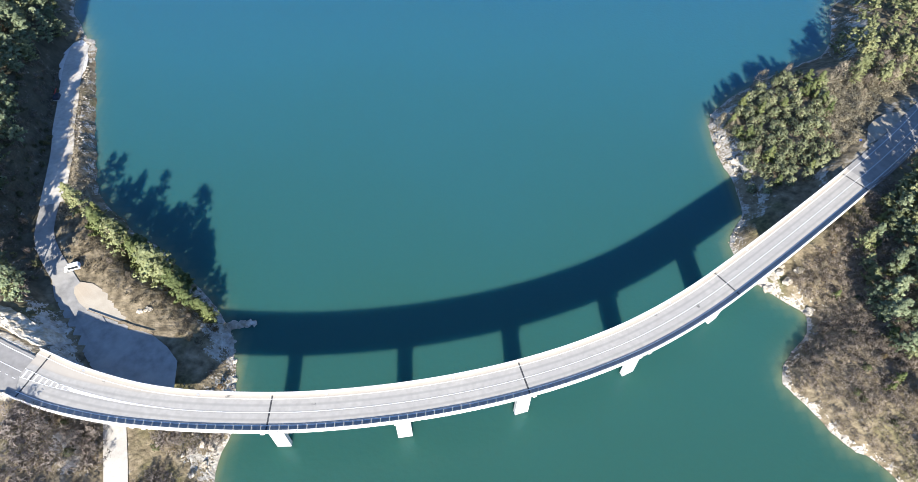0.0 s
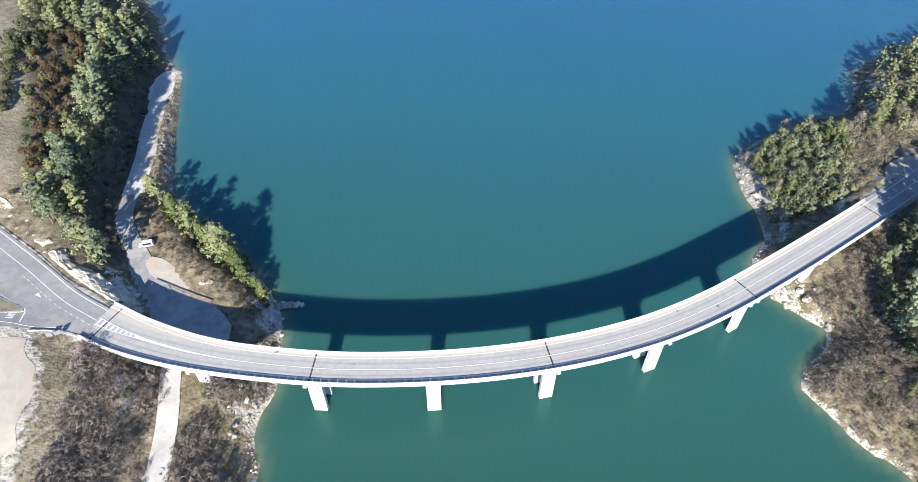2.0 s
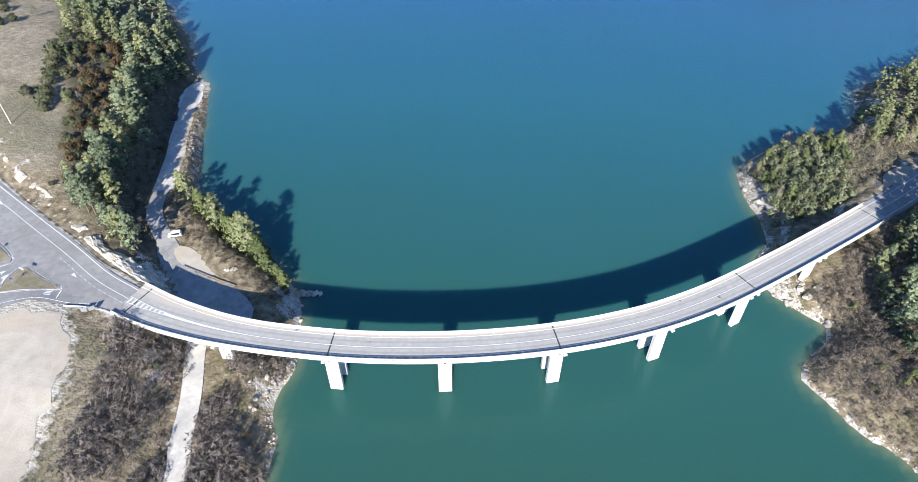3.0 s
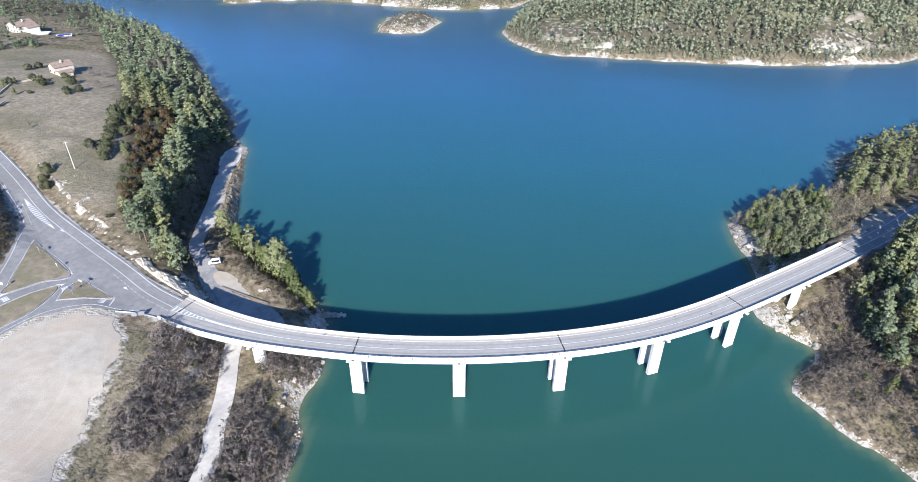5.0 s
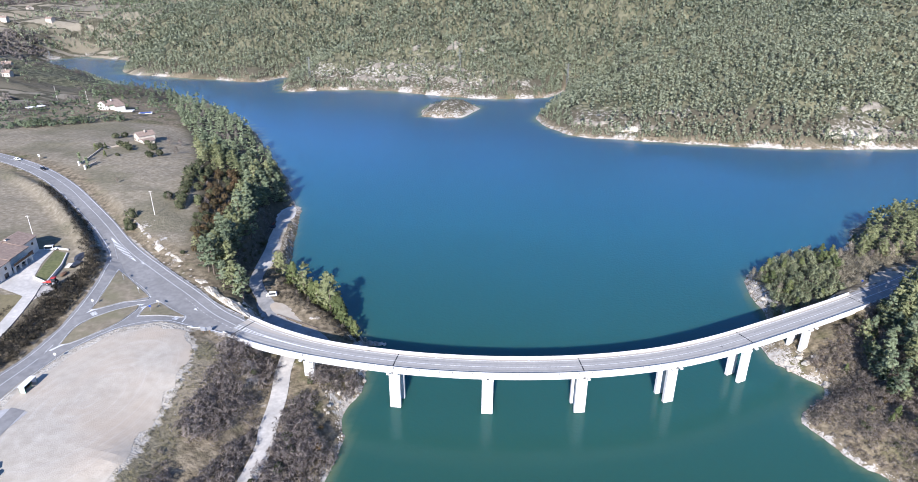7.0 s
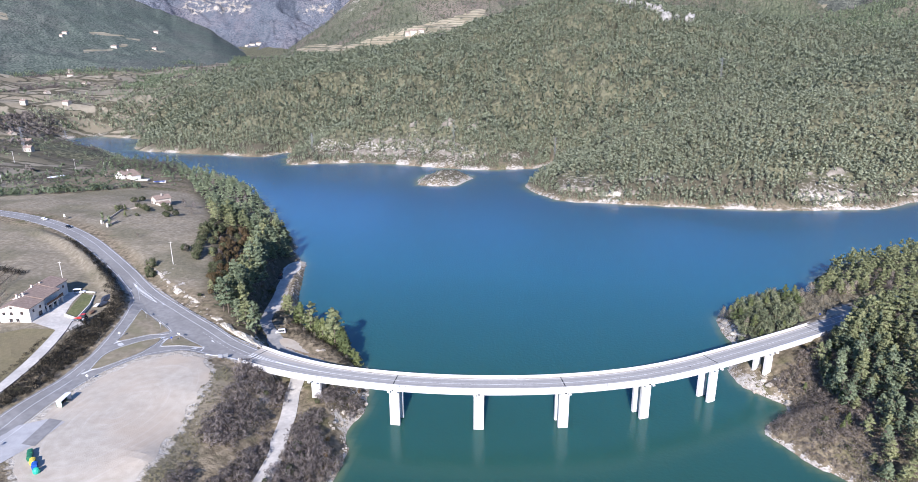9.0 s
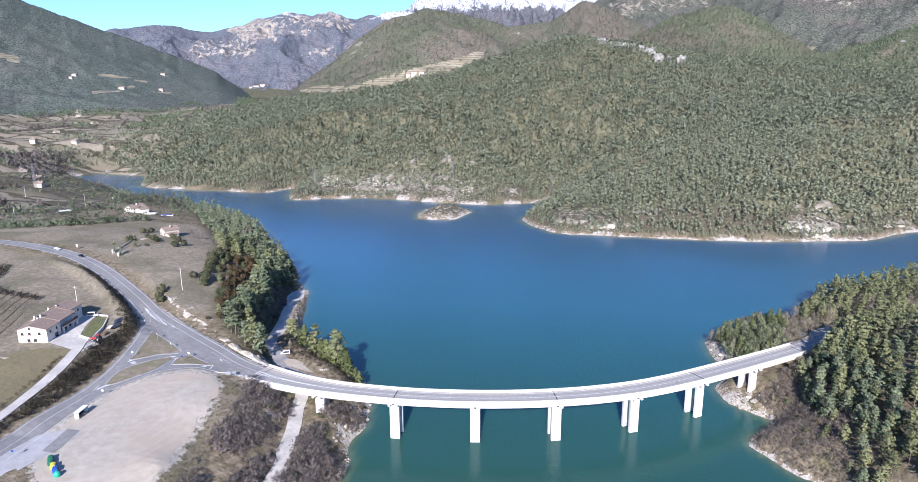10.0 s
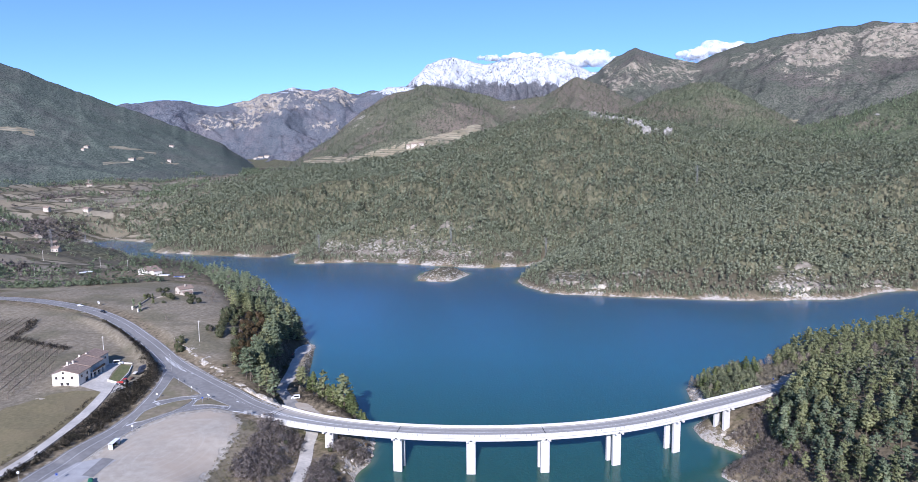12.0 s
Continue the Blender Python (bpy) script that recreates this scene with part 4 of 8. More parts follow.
ribbon("marking_main_north", MAIN_WEST, -4.35, -4.15, 0.1, M["paint"], "white edge line")
ribbon("marking_main_south", MAIN_WEST, 4.15, 4.35, 0.1, M["paint"], "white edge line", s0=88)
ribbon("marking_main_centre", MAIN_WEST, -0.75, -0.6, 0.1, M["paint"], "white centre line", s0=0, s1=700)
dashes("marking_lane", MAIN_WEST, 1.2, 0.12, 1.0, 1.2, 0.1, 0, 30)
ribbon("marking_east_north", MAIN_EAST, 3.2, 3.35, 0.1, M["paint"], "white edge line")
ribbon("marking_east_south", MAIN_EAST, -3.35, -3.2, 0.1, M["paint"], "white edge line")
ribbon("marking_east_centre", MAIN_EAST, -0.07, 0.07, 0.1, M["paint"], "white centre line")
# hatched gore on the main road above the junction
bm = bmesh.new()
gp = spline(MAIN_WEST, 1.0)
gl = np.r_[0, np.cumsum(np.hypot(*np.diff(gp[:, :2], axis=0).T))]
gn = normals_of(gp)


def on_main(s, off, up=0.1):
    c = [np.interp(s, gl, gp[:, j]) for j in range(3)]
    m = [np.interp(s, gl, gn[:, j]) for j in range(2)]
    return (c[0] + m[0] * off, c[1] + m[1] * off, c[2] + up)


def gore(s, t):
    w = 1.0 * math.sin(math.pi * t) + 0.12
    return on_main(s, 0.9 - w), on_main(s, 0.9 + w)


for t in np.arange(0.12, 0.8, 0.055):
    s = 71 + 28 * t
    a, b = gore(s, t)
    c, d = gore(s + 0.7, t)
    bm.faces.new([bm.verts.new(p) for p in (a, b, d, c)])
for t0, t1 in ((0.0, 0.12), (0.82, 1.0)):
    a, b = gore(71 + 28 * t0, t0)
    c, d = gore(71 + 28 * t1, t1)
    bm.faces.new([bm.verts.new(p) for p in (a, b, d, c)])
# give-way triangle, stop lines and arrows
for s, off in ((66, -0.3), (18.5, 2.2)):
    bm.faces.new([bm.verts.new(on_main(s + u, off + v)) for u, v in ((0, 0), (2.2, -0.5), (2.2, 0.5))])
tagged(part("hatched_marking", bm, M["paint"]), "white hatched road marking on asphalt", "road marking", kind="structure")
SW_OUTER = [(-203, 118.5), (-179, 97.2), (-170, 83), (-161.6, 62.5), (-156.6, 44), (-154.3, 26), (-154.6, 6), (-152.6, -14), (-146, -60)]
SW_INNER = [(-109, 58), (-117.5, 57.2), (-128, 57), (-139, 50), (-146, 34), (-146.2, 17), (-143.7, -12)]
SW_MID = [(-152.5, 36), (-151, 24), (-150.5, 5), (-148, -14), (-141, -60)]


def paint_line(pts, width=0.16, up=0.09):
    p = spline(pts, 2.0)
    n = normals_of(p)
    z = road_level(p[:, 0], p[:, 1]) + up
    v = np.stack([np.c_[p - n * width / 2, z], np.c_[p + n * width / 2, z]], 1).reshape(-1, 3)
    i = np.arange(len(p) - 1) * 2
    return tagged(mesh_from("edge_line", v, np.stack([i, i + 2, i + 3, i + 1], 1), M["paint"]), "white painted road line", "road marking", kind="structure")


for pts in (SW_OUTER, SW_INNER, SW_MID):
    paint_line(pts)
paint_line([(-151.3, 33), (-150, 36.5), (-149.0, 38.5)], 0.9)
paint_line([(-121.5, 58.2), (-122.2, 61.6)], 0.35)
paint_line([(-139.5, 62.5), (-137.5, 58.5)], 0.35)



def painted(faces):
    """Flat painted patches laid on the paved ground."""
    bm = bmesh.new()
    for pts in faces:
        z = road_level(np.array([p[0] for p in pts], float), np.array([p[1] for p in pts], float)) + 0.1
        bm.faces.new([bm.verts.new((p[0], p[1], float(h))) for p, h in zip(pts, z)])
    return tagged(part("painted_marking", bm, M["paint"]), "white painted road marking", "road marking", kind="structure")


def lane_word(cx, cy, turn):
    """A worn word on the lane as four plain bars."""
    c, d = math.cos(radians(turn)), math.sin(radians(turn))
    out = []
    for k in (-1.5, -0.5, 0.5, 1.5):
        box = [(k * 0.62 + a, b) for a, b in ((-0.2, -0.9), (0.2, -0.9), (0.2, 0.9), (-0.2, 0.9))]
        out.append([(cx + u * c - v * d, cy + u * d + v * c) for u, v in box])
    return painted(out)


for cx, cy, turn in ((-124.9, 60.0, 95), (-139.3, 63.3, 150), (-152.9, 55.0, 150)):
    lane_word(cx, cy, turn)
painted([[(-166.9, 86.5), (-164.0, 84.6), (-165.6, 83.2)], [(-155.6, 54.2), (-155.4, 58.2), (-153.9, 58.2)], [(-141.0, 66.0), (-143.6, 64.9), (-142.2, 63.2)], [(-142.0, 71.2), (-145.0, 72.6), (-145.2, 70.8)], [(-122.2, 62.0), (-125.0, 63.4), (-125.2, 61.8)]])

LOW_SIDE = (lambda L: np.interp(L, [0, 190, 265, 278], [-2.6, -2.7, -4.6, -3.2]), lambda L: np.interp(L, [0, 262, 278], [2.6, 2.7, 2.0]))
ribbon("low_road", LOW_ROAD, *LOW_SIDE, 0.05, M["track"], "pale worn concrete track under the bridge", s1=124)
ribbon("low_road_yard", LOW_ROAD, *LOW_SIDE, 0.05, M["grey_track"], "grey worn asphalt track past the lower yard", s0=121, s1=199)
ribbon("slipway", LOW_ROAD, -4.0, 3.2, 0.05, M["track"], "pale worn track running down into the lake", s0=196)
drape("slipway_apron", [(-155.5, 212.5), (-152.5, 214.5), (-149.5, 212), (-146.5, 205), (-143.6, 196), (-141.6, 184), (-146, 183), (-150.5, 187), (-153.5, 194), (-156.5, 204)], 0.12, M["concrete"], "white concrete slipway apron at the water", level=lambda x, y: np.maximum(height(x, y), 0.1), step=1.5, jag=0.8, category="pavement")
drape("lower_yard", [(-86.5, 61), (-69.5, 59.5), (-70.8, 67.5), (-74.5, 71.5), (-79.4, 75), (-89, 78.6), (-98.4, 81.8), (-101.7, 85), (-104.2, 89.5), (-106.5, 93.3), (-111, 99), (-117, 104.5), (-121.8, 103.2), (-113.9, 95.5), (-109.3, 86.5), (-103.1, 78.9), (-97.7, 72.4), (-92, 66)], 0.02, M["grey_track"], "worn asphalt yard below the bridge", z=8.75, category="pavement")
drape("gravel_apron", [(-104.7, 89.5), (-103.8, 91), (-100.5, 90.8), (-94, 86.8), (-88.3, 82.4), (-87.6, 79.3), (-89.2, 78.8), (-98.4, 82), (-101.7, 84.2), (-104.2, 87.7)], 0.06, M["lot_gravel"], "pale gravel apron behind a low fence", z=8.95, jag=0.5)
drape("turnout", [(120, 130.5), (126, 136.5), (130, 142), (134.5, 148), (140, 151.5), (147, 152.5), (142, 147.5), (136, 142)], 0.03, M["dust"], "dusty gravel turnout beside the road", z=15.55, jag=1.6)
ribbon("farm_lane", FARM_LANE, -2.2, 2.2, 0.06, M["track"], "pale concrete farm lane")


def soft_level(x, y):
    return height(x, y) + 0.1


drape("farm_yard", [(-176.5, 54.5), (-174.6, 63.6), (-181, 66), (-189, 69), (-196, 82), (-200.5, 93), (-205.5, 90), (-208.5, 84), (-199, 60.5), (-191, 58.5), (-184, 57)], 0.06, M["track"], "pale concrete farmyard", level=soft_level, category="pavement")
drape("mown_field", [(-165.5, -30), (-167, 0), (-168.5, 14), (-174.5, 36), (-178.3, 52), (-183, 57), (-193.5, 54.5), (-199, 47), (-204, 30), (-200, -30)], 0.05, M["field"], "mown green-brown field on a low terrace", level=soft_level)
drape("kitchen_garden", [(-180.5, 66), (-188.5, 69), (-199, 91), (-192, 89.5), (-186, 80)], 0.12, M["lawn"], "green kitchen garden plot", level=soft_level)

# ---- trees and scrub ----
def leaf_mat(name, low, high, island=0.22, obj=0.25):
    """Leaves and twigs: some of the light comes through from behind."""
    m = mat(name, low, high, 0.8, 0.75, 0, island=island, obj=obj, spec=0.2)
    n, ln = m.node_tree.nodes, m.node_tree.links
    bsdf = n["Principled BSDF"]
    thin, both = n.new("ShaderNodeBsdfTranslucent"), n.new("ShaderNodeMixShader")
    both.inputs[0].default_value = 0.3
    ln.new(bsdf.inputs["Base Color"].links[0].from_socket, thin.inputs["Color"])
    ln.new(bsdf.outputs[0], both.inputs[1])
    ln.new(thin.outputs[0], both.inputs[2])
    ln.new(both.outputs[0], n["Material Output"].inputs["Surface"])
    return m


M["pine"] = leaf_mat("pine_needles", (0.172, 0.192, 0.088), (0.322, 0.336, 0.172))
M["young_pine"] = leaf_mat("bright_pine_needles", (0.105, 0.132, 0.047), (0.208, 0.236, 0.1))
M["dark_pine"] = leaf_mat("grey_green_needles", (0.142, 0.176, 0.102), (0.275, 0.318, 0.188))
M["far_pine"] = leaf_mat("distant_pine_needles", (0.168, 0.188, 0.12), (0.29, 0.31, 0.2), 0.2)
M["hill_pine"] = leaf_mat("olive_pine_needles", (0.152, 0.17, 0.09), (0.295, 0.315, 0.18))
M["holm"] = leaf_mat("dark_evergreen_leaves", (0.07, 0.08, 0.04), (0.145, 0.155, 0.08))
M["rusty"] = leaf_mat("rusty_oak_leaves", (0.09, 0.068, 0.034), (0.185, 0.13, 0.064))
M["twigs"] = leaf_mat("bare_grey_twigs", (0.18, 0.15, 0.122), (0.32, 0.272, 0.222), 0.25, 0.2)
M["pale_twigs"] = leaf_mat("pale_straw_twigs", (0.3, 0.26, 0.185), (0.45, 0.395, 0.285), 0.25, 0.2)
# dark brown scrub, toned down further to carry the shade of the road hedges
M["scrub"] = leaf_mat("shaded_low_scrub", (0.036, 0.032, 0.024), (0.085, 0.072, 0.05), 0.4, 0.2)
M["dark_twigs"] = leaf_mat("dark_brown_twigs", (0.118, 0.103, 0.09), (0.25, 0.217, 0.186), 0.3, 0.2)
M["tuft"] = leaf_mat("dry_green_tufts", (0.13, 0.125, 0.06), (0.25, 0.225, 0.12), 0.3, 0.1)
M["bark"] = mat("bark", (0.1, 0.075, 0.055), (0.2, 0.16, 0.125), 2.0, 0.9, 0.4, 6)
RNG = np.random.default_rng(5)


def flakes(centres, radii, per, size, rng, flat=1.0, thin=1.0):
    """Many small three-cornered leaves scattered round the centres."""
    n = len(centres) * per
    c = np.repeat(np.asarray(centres), per, axis=0)
    r = np.repeat(np.asarray(radii), per)
    d = rng.normal(size=(n, 3))
    d /= np.linalg.norm(d, axis=1)[:, None]
    base = c + d * (r * rng.uniform(0.2, 1.05, n))[:, None] * np.array([1, 1, flat])
    face = d * 0.8 + rng.normal(size=(n, 3)) * 0.45 + np.array([0, 0, 0.3])
    side = np.cross(face, rng.normal(size=(n, 3)))
    side /= np.linalg.norm(side, axis=1)[:, None] + 1e-9
    out = np.cross(face, side)
    out /= np.linalg.norm(out, axis=1)[:, None] + 1e-9
    s = (size * rng.uniform(0.7, 1.35, n))[:, None]
    return np.stack([base - side * s * 0.5 * thin - out * s * 0.3, base + side * s * 0.5 * thin - out * s * 0.3, base + out * s * 0.75], 1).reshape(-1, 3)


def pine_crown(rng, h, r, tufts=84, per=11, size=0.5, bare=0.2, blunt=0.55):
    """Leaf corners of a pine's crown: whorls of tufts that narrow to the top, with gaps."""
    cen, rad = [], []
    lean = rng.normal(0, 0.02, 2)
    for k in range(tufts // 3):
        t = rng.uniform(0, 1) ** 0.9
        t2 = float(np.clip(np.round(t * 8 + rng.normal(0, 0.15)) / 8 if rng.random() < 0.75 else t, 0, 1))
        z = h * (bare + (1 - bare) * t2) + rng.normal(0, 0.12)
        reach = r * (1 - t2) ** blunt * rng.uniform(0.7, 1.12) + 0.15
        a = rng.uniform(0, 2 * math.pi)
        for along in (0.38, 0.68, 0.96):
            q = reach * along + rng.normal(0, 0.08)
            cen.append((q * math.cos(a) + lean[0] * z + rng.normal(0, 0.1), q * math.sin(a) + lean[1] * z + rng.normal(0, 0.1), z - 0.1 * reach + 0.16 * q))
            rad.append(rng.uniform(0.75, 1.1) * (0.34 + 0.09 * r) * (1.15 - 0.4 * along))
    cen.append((lean[0] * h, lean[1] * h, h * 0.98))
    rad.append(0.3)
    return flakes(np.array(cen), np.array(rad), per, size, rng, 0.7)


def round_crown(rng, h, r, tufts=60, per=14, size=0.4, low=0.25):
    u = rng.normal(size=(tufts, 3))
    u /= np.linalg.norm(u, axis=1)[:, None]
    cen = u * (rng.uniform(0.4, 1, tufts) ** 0.6)[:, None] * np.array([r, r, h * (1 - low) / 2]) * rng.uniform(0.75, 1.1, (tufts, 1)) + np.array([0, 0, h * (1 + low) / 2])
    return flakes(cen, rng.uniform(0.35, 0.7, tufts) * (0.5 + 0.15 * r), per, size, rng)


def bare_crown(rng, h, r, twigs=520):
    """Thin twigs that fan out from the limbs."""
    a = rng.uniform(0, 2 * math.pi, twigs)
    t = rng.uniform(0.22, 1, twigs)
    reach = r * rng.uniform(0.1, 1, twigs) ** 0.6 * np.sin(math.pi * (0.2 + 0.72 * t))
    end = np.stack([reach * np.cos(a), reach * np.sin(a), h * t + 0.06 * h * rng.normal(size=twigs)], 1)
    start = end * np.array([0.72, 0.72, 0.86]) + rng.normal(0, 0.16, (twigs, 3))
    side = np.cross(end - start, rng.normal(size=(twigs, 3)))
    side /= np.linalg.norm(side, axis=1)[:, None] + 1e-9
    w = rng.uniform(0.035, 0.08, twigs)[:, None]
    return np.stack([start - side * w, start + side * w, end], 1).reshape(-1, 3)


def rounded(corners, lift=0.35, own=0.5):
    """Turns the leaves outwards and gives each corner a normal of the whole crown's round form."""
    c = np.asarray(corners, float).reshape(-1, 3, 3)
    face = np.cross(c[:, 1] - c[:, 0], c[:, 2] - c[:, 0])
    face /= np.linalg.norm(face, axis=1)[:, None] + 1e-9
    mid = c.mean(1)
    top, wide = mid[:, 2].max() + 1e-6, np.hypot(mid[:, 0], mid[:, 1]).max() + 1e-6
    out = np.stack([mid[:, 0] / wide, mid[:, 1] / wide, 1.1 * (mid[:, 2] / top - lift)], 1)
    out /= np.linalg.norm(out, axis=1)[:, None] + 1e-9
    flip = (face * out).sum(1) < 0
    c[flip] = c[flip][:, ::-1]
    face[flip] *= -1
    nor = out + own * face + np.array([0, 0, 0.12])
    nor /= np.linalg.norm(nor, axis=1)[:, None] + 1e-9
    return c.reshape(-1, 3), np.repeat(nor, 3, axis=0)


def tri_mesh(name, corners, material, normals=None):
    me = bpy.data.meshes.new(name)
    n = len(corners)
    me.vertices.add(n)
    me.vertices.foreach_set("co", np.asarray(corners, np.float32).ravel())
    me.loops.add(n)
    me.loops.foreach_set("vertex_index", np.arange(n, dtype=np.int32))
    me.polygons.add(n // 3)
    me.polygons.foreach_set("loop_start", np.arange(0, n, 3, dtype=np.int32))
    if normals is not None:
        a = me.attributes.new("custom_normal", "FLOAT_VECTOR", "POINT")
        a.data.foreach_set("vector", np.asarray(normals, np.float32).ravel())
    me.update(calc_edges=True)
    me.materials.append(material)
    return me


def trunk_mesh(rng, h, r0, limbs=7, reach=1.2, top=0.92):
    """A tapered, slightly bent trunk with limbs."""
    bm = bmesh.new()

    def limb(a, b, ra, rb, n=6):
        a, b = Vector(a), Vector(b)
        q = (b - a).to_track_quat("Z", "Y").to_matrix()
        lo = [bm.verts.new(a + q @ Vector((ra * math.cos(k * 2 * math.pi / n), ra * math.sin(k * 2 * math.pi / n), 0))) for k in range(n)]
        hi = [bm.verts.new(b + q @ Vector((rb * math.cos(k * 2 * math.pi / n), rb * math.sin(k * 2 * math.pi / n), 0))) for k in range(n)]
        for k in range(n):
            bm.faces.new((lo[k], lo[(k + 1) % n], hi[(k + 1) % n], hi[k]))
        bm.faces.new(hi)

    bend = rng.normal(0, 0.02 * h, 2)
    m = (bend[0], bend[1], h * 0.45)
    limb((0, 0, -0.6), m, r0, r0 * 0.65)
    limb(m, (bend[0] * 0.6, bend[1] * 0.6, h * top), r0 * 0.65, r0 * 0.12)
    for k in range(limbs):
        t = 0.3 + 0.6 * (k + rng.uniform(0, 0.7)) / limbs
        a = rng.uniform(0, 2 * math.pi)
        s = (bend[0] * 0.8, bend[1] * 0.8, h * t)
        L = reach * (1.1 - t)
        limb(s, (s[0] + L * math.cos(a), s[1] + L * math.sin(a), s[2] + L * 0.45), r0 * 0.3, r0 * 0.06, 4)
    me = bpy.data.meshes.new("trunk")
    bmesh.ops.recalc_face_normals(bm, faces=bm.faces)
    bm.to_mesh(me)
    bm.free()
    me.materials.append(M["bark"])
    return me


KINDS = {}


def tree_kind(key, crown_fn, h, r, material, trunk_r, count=4, **kw):
    """Some crowns and trunks of one kind, of unit use: (height, crown corners, crown mesh, trunk mesh)."""
    KINDS[key] = []
    for k in range(count):
        rng = np.random.default_rng(sum(map(ord, key)) * 31 + k)
        hh, rr = h * rng.uniform(0.88, 1.12), r * rng.uniform(0.88, 1.12)
        c = crown_fn(rng, hh, rr, **kw)
        c, nor = rounded(c)
        KINDS[key].append((hh, c, tri_mesh("crown", c, material, nor), trunk_mesh(rng, hh, trunk_r, reach=rr)))


tree_kind("pine", pine_crown, 10.0, 2.8, M["pine"], 0.17, 5, blunt=0.52, size=0.36, per=13, tufts=150)
tree_kind("young_pine", pine_crown, 7.0, 2.4, M["young_pine"], 0.13, 4, bare=0.06, blunt=0.85, size=0.36, per=13, tufts=135)
tree_kind("dark_pine", pine_crown, 11.0, 3.0, M["dark_pine"], 0.18, 5, blunt=0.52, size=0.37, per=13, tufts=150)
tree_kind("knoll_pine", round_crown, 5.2, 2.2, M["hill_pine"], 0.12, 4, tufts=64, per=16, size=0.33, low=0.08)
tree_kind("rusty_oak", round_crown, 5.0, 1.9, M["rusty"], 0.12, 3, per=16, size=0.3)
tree_kind("evergreen_bush", round_crown, 2.6, 1.6, M["holm"], 0.08, 3, tufts=56, per=16, size=0.26, low=0.05)
tree_kind("bare_tree", bare_crown, 7.0, 2.6, M["twigs"], 0.13, 4)
tree_kind("pale_bare_tree", bare_crown, 8.0, 2.8, M["pale_twigs"], 0.14, 3, twigs=600)


def brush_crown(rng, h, r, tufts=24, per=9):
    """A tangled leafless shrub: short fine twigs pointing every way."""
    u = rng.normal(size=(tufts, 3))
    u /= np.linalg.norm(u, axis=1)[:, None]
    cen = u * (rng.uniform(0.2, 1, tufts) ** 0.5)[:, None] * np.array([r, r, h * 0.5]) + np.array([0, 0, h * 0.45])
    return flakes(cen, rng.uniform(0.3, 0.6, tufts), per, 0.46, rng, thin=0.2)


tree_kind("bare_shrub", brush_crown, 2.3, 1.6, M["twigs"], 0.05, 5)
tree_kind("cypress", pine_crown, 6.5, 0.75, M["dark_pine"], 0.1, 2, tufts=70, bare=0.03, blunt=0.45)

LABELS = {"knoll_pine": ("bushy olive-green young pine with a rounded crown", "tree", "young_pine_tree"), "pine": ("green Scots pine with a ragged open crown", "tree", "pine_tree"), "young_pine": ("bright green young pine in full sun", "tree", "young_pine_tree"), "dark_pine": ("tall grey-green pine with a dense crown", "tree", "tall_pine_tree"),
          "rusty_oak": ("small oak with rust-brown winter leaves", "tree", "oak_tree"), "evergreen_bush": ("rounded dark evergreen bush on dry grass", "bush", "evergreen_bush"), "bare_tree": ("leafless grey tree on the bank", "tree", "bare_tree"),
          "pale_bare_tree": ("leafless pale straw-coloured tree beside the turnout", "tree", "bare_poplar_tree"), "bare_shrub": ("leafless brown shrub on the slope", "shrub", "bare_shrub"), "cypress": ("slim dark cypress by the meadow wall", "tree", "cypress_tree")}


def plant(key, x, y, size=1.0, z=None, group=""):
    hh, c, crown, trunk = KINDS[key][int(RNG.integers(len(KINDS[key])))]
    label, cat, name = LABELS[key]
    z = float(height(np.array([x]), np.array([y]))[0]) if z is None else z
    ob = thing(name, label, cat, (x, y, z), float(RNG.uniform(0, 360)), group)
    k = size * float(RNG.uniform(0.85, 1.15))
    ob.scale = (k, k, k * float(RNG.uniform(0.92, 1.1)))
    for nm, me in (("trunk", trunk), ("crown", crown)):
        p = new(nm, me)
        p.parent = ob
    return ob


def scatter(poly, gap, rng, jitter=0.42):
    p = np.array(poly, float)
    x, y = np.meshgrid(np.arange(p[:, 0].min(), p[:, 0].max(), gap), np.arange(p[:, 1].min(), p[:, 1].max(), gap))
    x, y = x + rng.uniform(-jitter, jitter, x.shape) * gap, y + rng.uniform(-jitter, jitter, y.shape) * gap
    x[::2] += gap / 2
    k = inside(poly, x, y)
    return x[k], y[k]


def clear_of_roads(x, y, margin=1.5, deck=6.0):
    k = shore_gap(x, y) > 0.8
    for run, half in RUNS:
        k &= distance_to(run, x, y) > half - 0.6 + margin
    k &= ~((distance_to(deck_run[::4], x, y) < deck) & (x > -100))
    for poly in (JUNCTION, LOT):
        k &= ~inside(poly, x, y)
    return k


